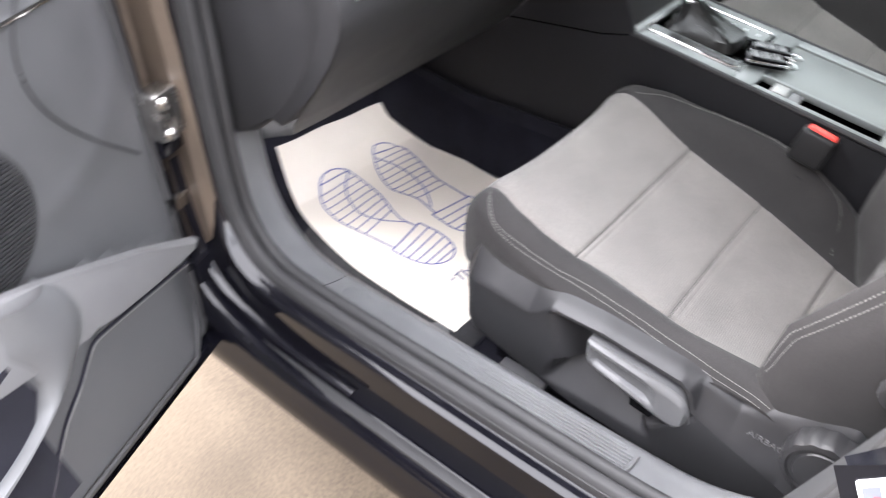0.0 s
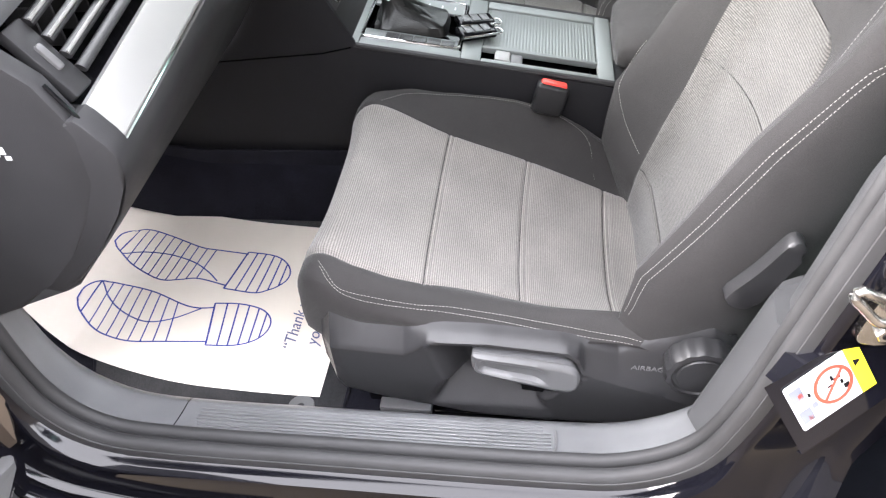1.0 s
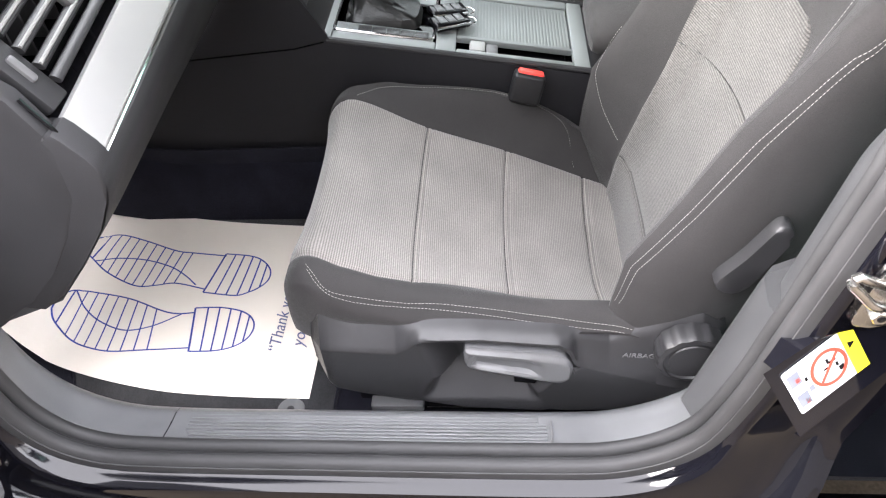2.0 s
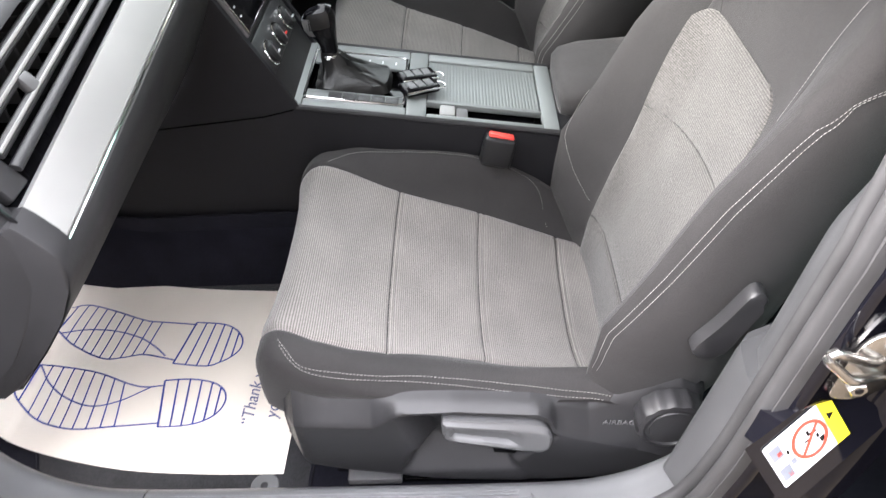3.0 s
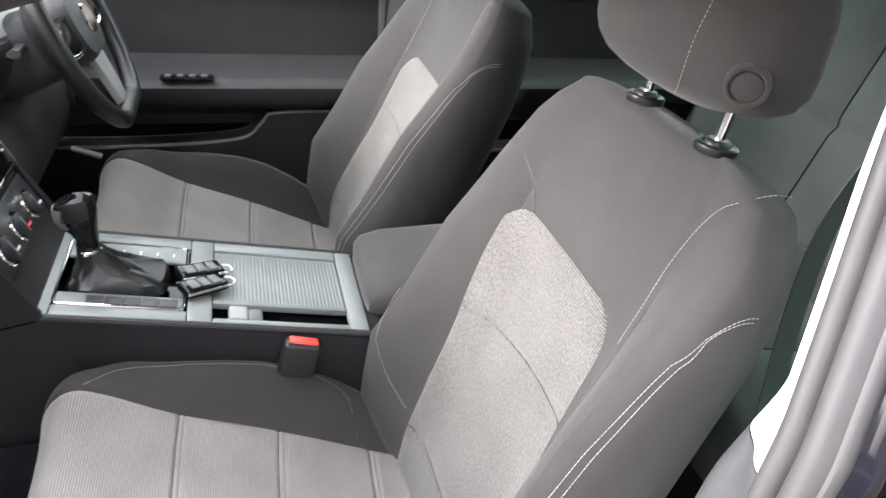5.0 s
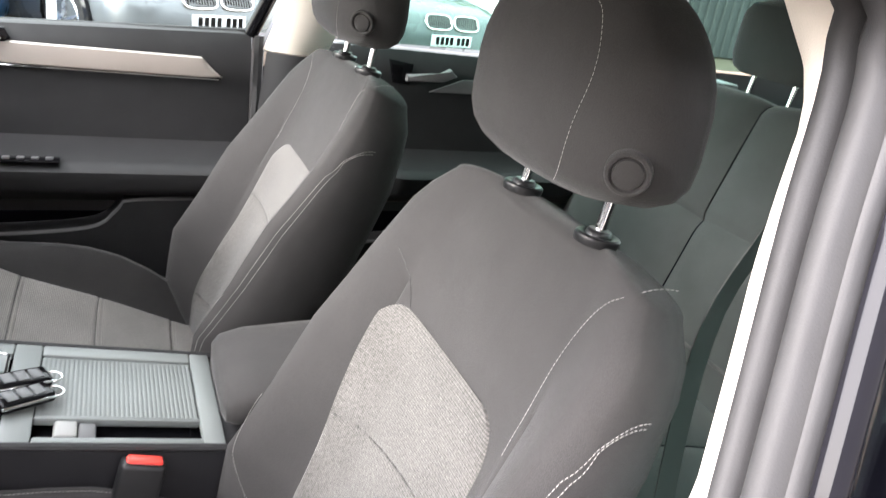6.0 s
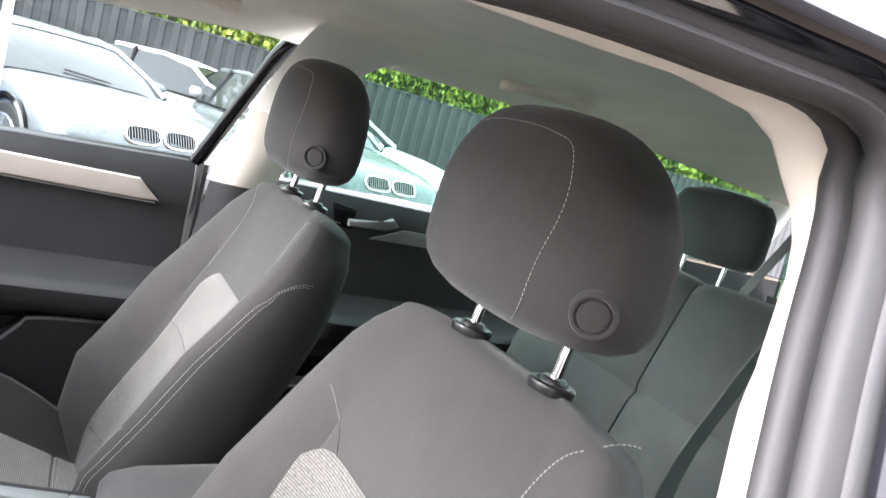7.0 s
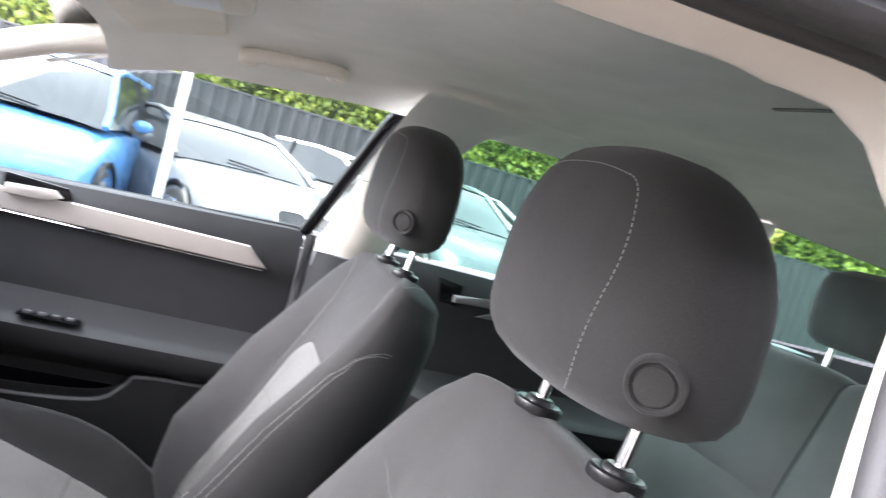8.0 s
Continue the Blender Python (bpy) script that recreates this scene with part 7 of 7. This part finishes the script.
def car(name, label, paint, L=4.4, W=1.78, H=1.33, hood=0.90, kidney=True, boxy=0.0, plate=True):
    """A parked car whose nose points along -y at its own origin; built once at the world's origin."""
    c = thing(name, (0, 0, 0), label, "car", "parked cars")
    st = [(0.00, 0.26, 0.60, 0.62), (0.05, 0.22, 0.68, 0.74), (0.14, 0.20, 0.735, 0.82), (0.35, 0.19, 0.80, 0.865), (0.8, 0.18, hood - 0.03, 0.885), (1.25, 0.18, hood + 0.02, 0.89), (1.9, 0.18, hood + 0.04, 0.89), (3.0, 0.18, hood + 0.06, 0.89), (3.7, 0.18, hood + 0.06, 0.885), (4.15, 0.20, hood + 0.02, 0.84), (4.35, 0.24, hood - 0.06, 0.76), (4.4, 0.30, hood - 0.2, 0.66)]
    rows = []
    for y, zl, zt, hw in st:
        y, hw = y * L / 4.4, hw * W / 1.78
        row = []
        for a, b in ((-0.80, 0.0), (-0.96, 0.04), (-1.0, 0.22), (-1.0, 0.50), (-0.985, 0.72), (-0.945, 0.88), (-0.86, 0.955), (-0.70, 0.985), (-0.45, 0.995), (-0.2, 1.003), (0, 1.006), (0.2, 1.003), (0.45, 0.995), (0.70, 0.985), (0.86, 0.955), (0.945, 0.88), (0.985, 0.72), (1.0, 0.50), (1.0, 0.22), (0.96, 0.04), (0.80, 0.0)):
            row.append((a * hw, y, zl + (zt - zl) * b))
        rows.append(row)
    part("body", grid(rows, cap=True), paint, c)
    y0, y1, y2, y3 = 1.22 - 0.35 * boxy, 1.95 - 0.25 * boxy, 2.9 + 0.5 * boxy, 3.75 + 0.4 * boxy
    g = []
    for y, z, w, wl in ((y0, hood + 0.015, 0.76, 0.80), (y0 + 0.25, hood + 0.17, 0.73, 0.82), (y1 - 0.12, H - 0.07, 0.60, 0.82), (y1 + 0.15, H - 0.012, 0.575, 0.82), ((y1 + y2) / 2, H, 0.57, 0.82), (y2, H - 0.03, 0.57, 0.81), (y3 - 0.3, hood + 0.25, 0.64, 0.80), (y3, hood + 0.05, 0.70, 0.78)):
        y, w, wl = y * L / 4.4, w * W / 1.78, wl * W / 1.78
        base = hood + 0.03
        g.append([(-wl, y, min(base, z)), (-w - 0.25 * (wl - w), y, base + 0.75 * (z - base)), (-w, y, z - 0.012), (-w * 0.6, y, z + 0.008), (0, y, z + 0.014), (w * 0.6, y, z + 0.008), (w, y, z - 0.012), (w + 0.25 * (wl - w), y, base + 0.75 * (z - base)), (wl, y, min(base, z))])
    part("glasshouse", grid(g), CAR_GLASS, c, "dark reflecting glazed cabin")
    roof = [[(x * 1.012, y, z + 0.006) for x, y, z in r[2:7]] for r in g[2:7]]
    part("roof", grid(roof), paint, c)
    for m in (-1, 1):
        pil = tube([(m * 0.775 * W / 1.78, y0 * L / 4.4, hood + 0.02), (m * 0.735 * W / 1.78, (y0 + 0.25) * L / 4.4, hood + 0.16), (m * 0.60 * W / 1.78, (y1 - 0.1) * L / 4.4, H - 0.07), (m * 0.575 * W / 1.78, (y1 + 0.3) * L / 4.4, H - 0.015), (m * 0.57 * W / 1.78, y2 * L / 4.4, H - 0.04)], 0.028, 8)
        part("pillar", pil, paint, c)
        part("centre_pillar", tube([(m * 0.80 * W / 1.78, 2.6 * L / 4.4, hood + 0.03), (m * 0.585 * W / 1.78, 2.62 * L / 4.4, H - 0.02)], 0.03, 6), GLOSS_BLACK, c)
        part("mirror", grid([[(m * (0.93 + 0.09 * math.cos(k) * r) * W / 1.78, 1.62 * L / 4.4 + o, hood + 0.10 + 0.058 * math.sin(k) * r) for k in [2 * math.pi * j / 16 for j in range(16)]] for r, o in ((0.5, -0.06), (0.9, -0.045), (1.0, 0.0), (0.95, 0.05), (0.85, 0.052))], wrap_v=True, cap=True), paint, c, "door mirror")
        lamp = [[(m * (0.50 + 0.30 * f) * W / 1.78, (0.075 + 0.34 * f * f) * L / 4.4 - 0.012, 0.600 + 0.055 * f + dz * (1.0 - 0.25 * f)) for dz in (0.0, 0.03, 0.07, 0.105)] for f in np.linspace(0, 1, 10)]
        for r in lamp:
            for q in range(4):
                x, y, z = r[q]
                r[q] = (x, y + 0.10 * max(z - 0.66, 0) / 0.1, z)
        part("headlight", thicken(grid(lamp), 0.012), LAMP, c, "clear wraparound headlight")
        for yy in (0.76, 3.55):
            cx, cy, cz, r = m * (W / 2 - 0.115), yy * L / 4.4, 0.325, 0.325
            wh = part("wheel", tube([(cx - 0.10, cy, cz), (cx + 0.10, cy, cz)], 0.20, 24), GLOSS_BLACK, c)
            prof = [(0.22, -0.105), (0.30, -0.11), (0.322, -0.09), (0.325, 0.0), (0.322, 0.09), (0.30, 0.11), (0.22, 0.105)]
            part("tyre", grid([[(cx + o, cy + q * math.cos(k), cz + q * math.sin(k)) for k in [2 * math.pi * j / 36 for j in range(36)]] for q, o in prof], wrap_v=True), TYRE, wh, "black tyre")
            rim = bmesh.new()
            for s in range(5):
                k = 2 * math.pi * s / 5 + 0.3
                tube([(cx + m * 0.112, cy + 0.03 * math.cos(k), cz + 0.03 * math.sin(k)), (cx + m * 0.108, cy + 0.21 * math.cos(k), cz + 0.21 * math.sin(k))], [0.034, 0.024], 6, bm=rim)
            tube([(cx + m * 0.105, cy + 0.215 * math.cos(k), cz + 0.215 * math.sin(k)) for k in [2 * math.pi * j / 30 for j in range(30)]], 0.014, 6, closed=True, bm=rim)
            part("rim", rim, ALLOY, wh, "five-spoke alloy rim")
            part("arch", tube([(m * (W / 2 - 0.004), cy + 0.37 * math.cos(k), cz + 0.37 * math.sin(k)) for k in np.linspace(-0.15, math.pi + 0.15, 18)], 0.03, 6), GLOSS_BLACK, c, "dark wheel arch")
        if kidney:
            kx = m * 0.178
            ring = [(kx + 0.158 * power(math.cos(k), 0.6), 0.645 + 0.068 * power(math.sin(k), 0.6)) for k in [2 * math.pi * j / 32 for j in range(32)]]
            slope = lambda b: 0.50 * max(b - 0.60, 0)
            gr = part("grille", prism(ring, 0.01, lambda a, b, d: (a, 0.006 - d + slope(b), b)), GLOSS_BLACK, c, "oval grille with upright bars")
            part("grille_frame", tube([(a, -0.008 + slope(b), b) for a, b in ring], 0.011, 6, closed=True), CHROME, gr, "chrome grille frame")
            for i in range(11):
                x = kx - 0.130 + 0.026 * i
                part("grille_bar", tube([(x, -0.010 + slope(z), z) for z in (0.592, 0.645, 0.698)], 0.005, 6), PLASTIC_GREY, gr)
    if not kidney:
        part("grille", box((0.95, 0.03, 0.13), (0, 0.012, 0.42), bevel=0.02), GLOSS_BLACK, c, "black lower grille")
    part("lower_intake", box((0.9, 0.04, 0.12), (0, 0.03, 0.33), bevel=0.02), GLOSS_BLACK, c, "black lower intake")
    if plate:
        pl = part("number_plate", box((0.52, 0.012, 0.111), (0, -0.004, 0.475), bevel=0.002), STICKER, c, "white number plate")
        for i in range(7):
            part("plate_bar", box((0.040, 0.002, 0.075), (-0.185 + 0.060 * i + (0.03 if i > 3 else 0), -0.011, 0.475), bevel=0), GLOSS_BLACK, pl)
    part("wiper", tube([(0.20, (y0 + 0.01) * L / 4.4, hood + 0.055), (-0.22, (y0 + 0.06) * L / 4.4, hood + 0.085)], 0.008, 6), GLOSS_BLACK, c, "black wiper")
    return c


def park(c, x, y, deg):
    """Moves a car to its bay; deg turns its nose from -y towards +x."""
    c.matrix_basis = pose(x, y, 0, 0, 0, deg)


park(car("parked_coupe", "silver coupe with twin oval grilles parked in the yard", SILVER_PAINT, 4.35, 1.80, 1.30, 0.88), 1.18, 5.5, 28.5)
park(car("parked_saloon", "grey-green saloon with twin oval grilles parked nose out", GREY_CAR, 4.6, 1.8, 1.40, 0.90), 3.47, 5.9, 16)
park(car("parked_white_car", "white coupe parked in the second row", WHITE_CAR, 4.5, 1.8, 1.38, 0.92, kidney=False), 5.6, 8.0, 60)
park(car("parked_dark_car", "white hatchback with dark windows parked near the fence", WHITE_CAR, 4.2, 1.75, 1.38, 0.92, kidney=False), 3.6, 8.6, 62)
park(car("parked_blue_hatchback", "light blue hatchback with black grille", BLUE_CAR, 3.9, 1.70, 1.50, 0.95, kidney=False, boxy=1.0), -1.40, 5.0, -4)
park(car("parked_grey_car", "dark grey car parked behind the white post", GREY_CAR, 4.2, 1.75, 1.35, 0.90, kidney=False), -1.5, 9.6, 40)
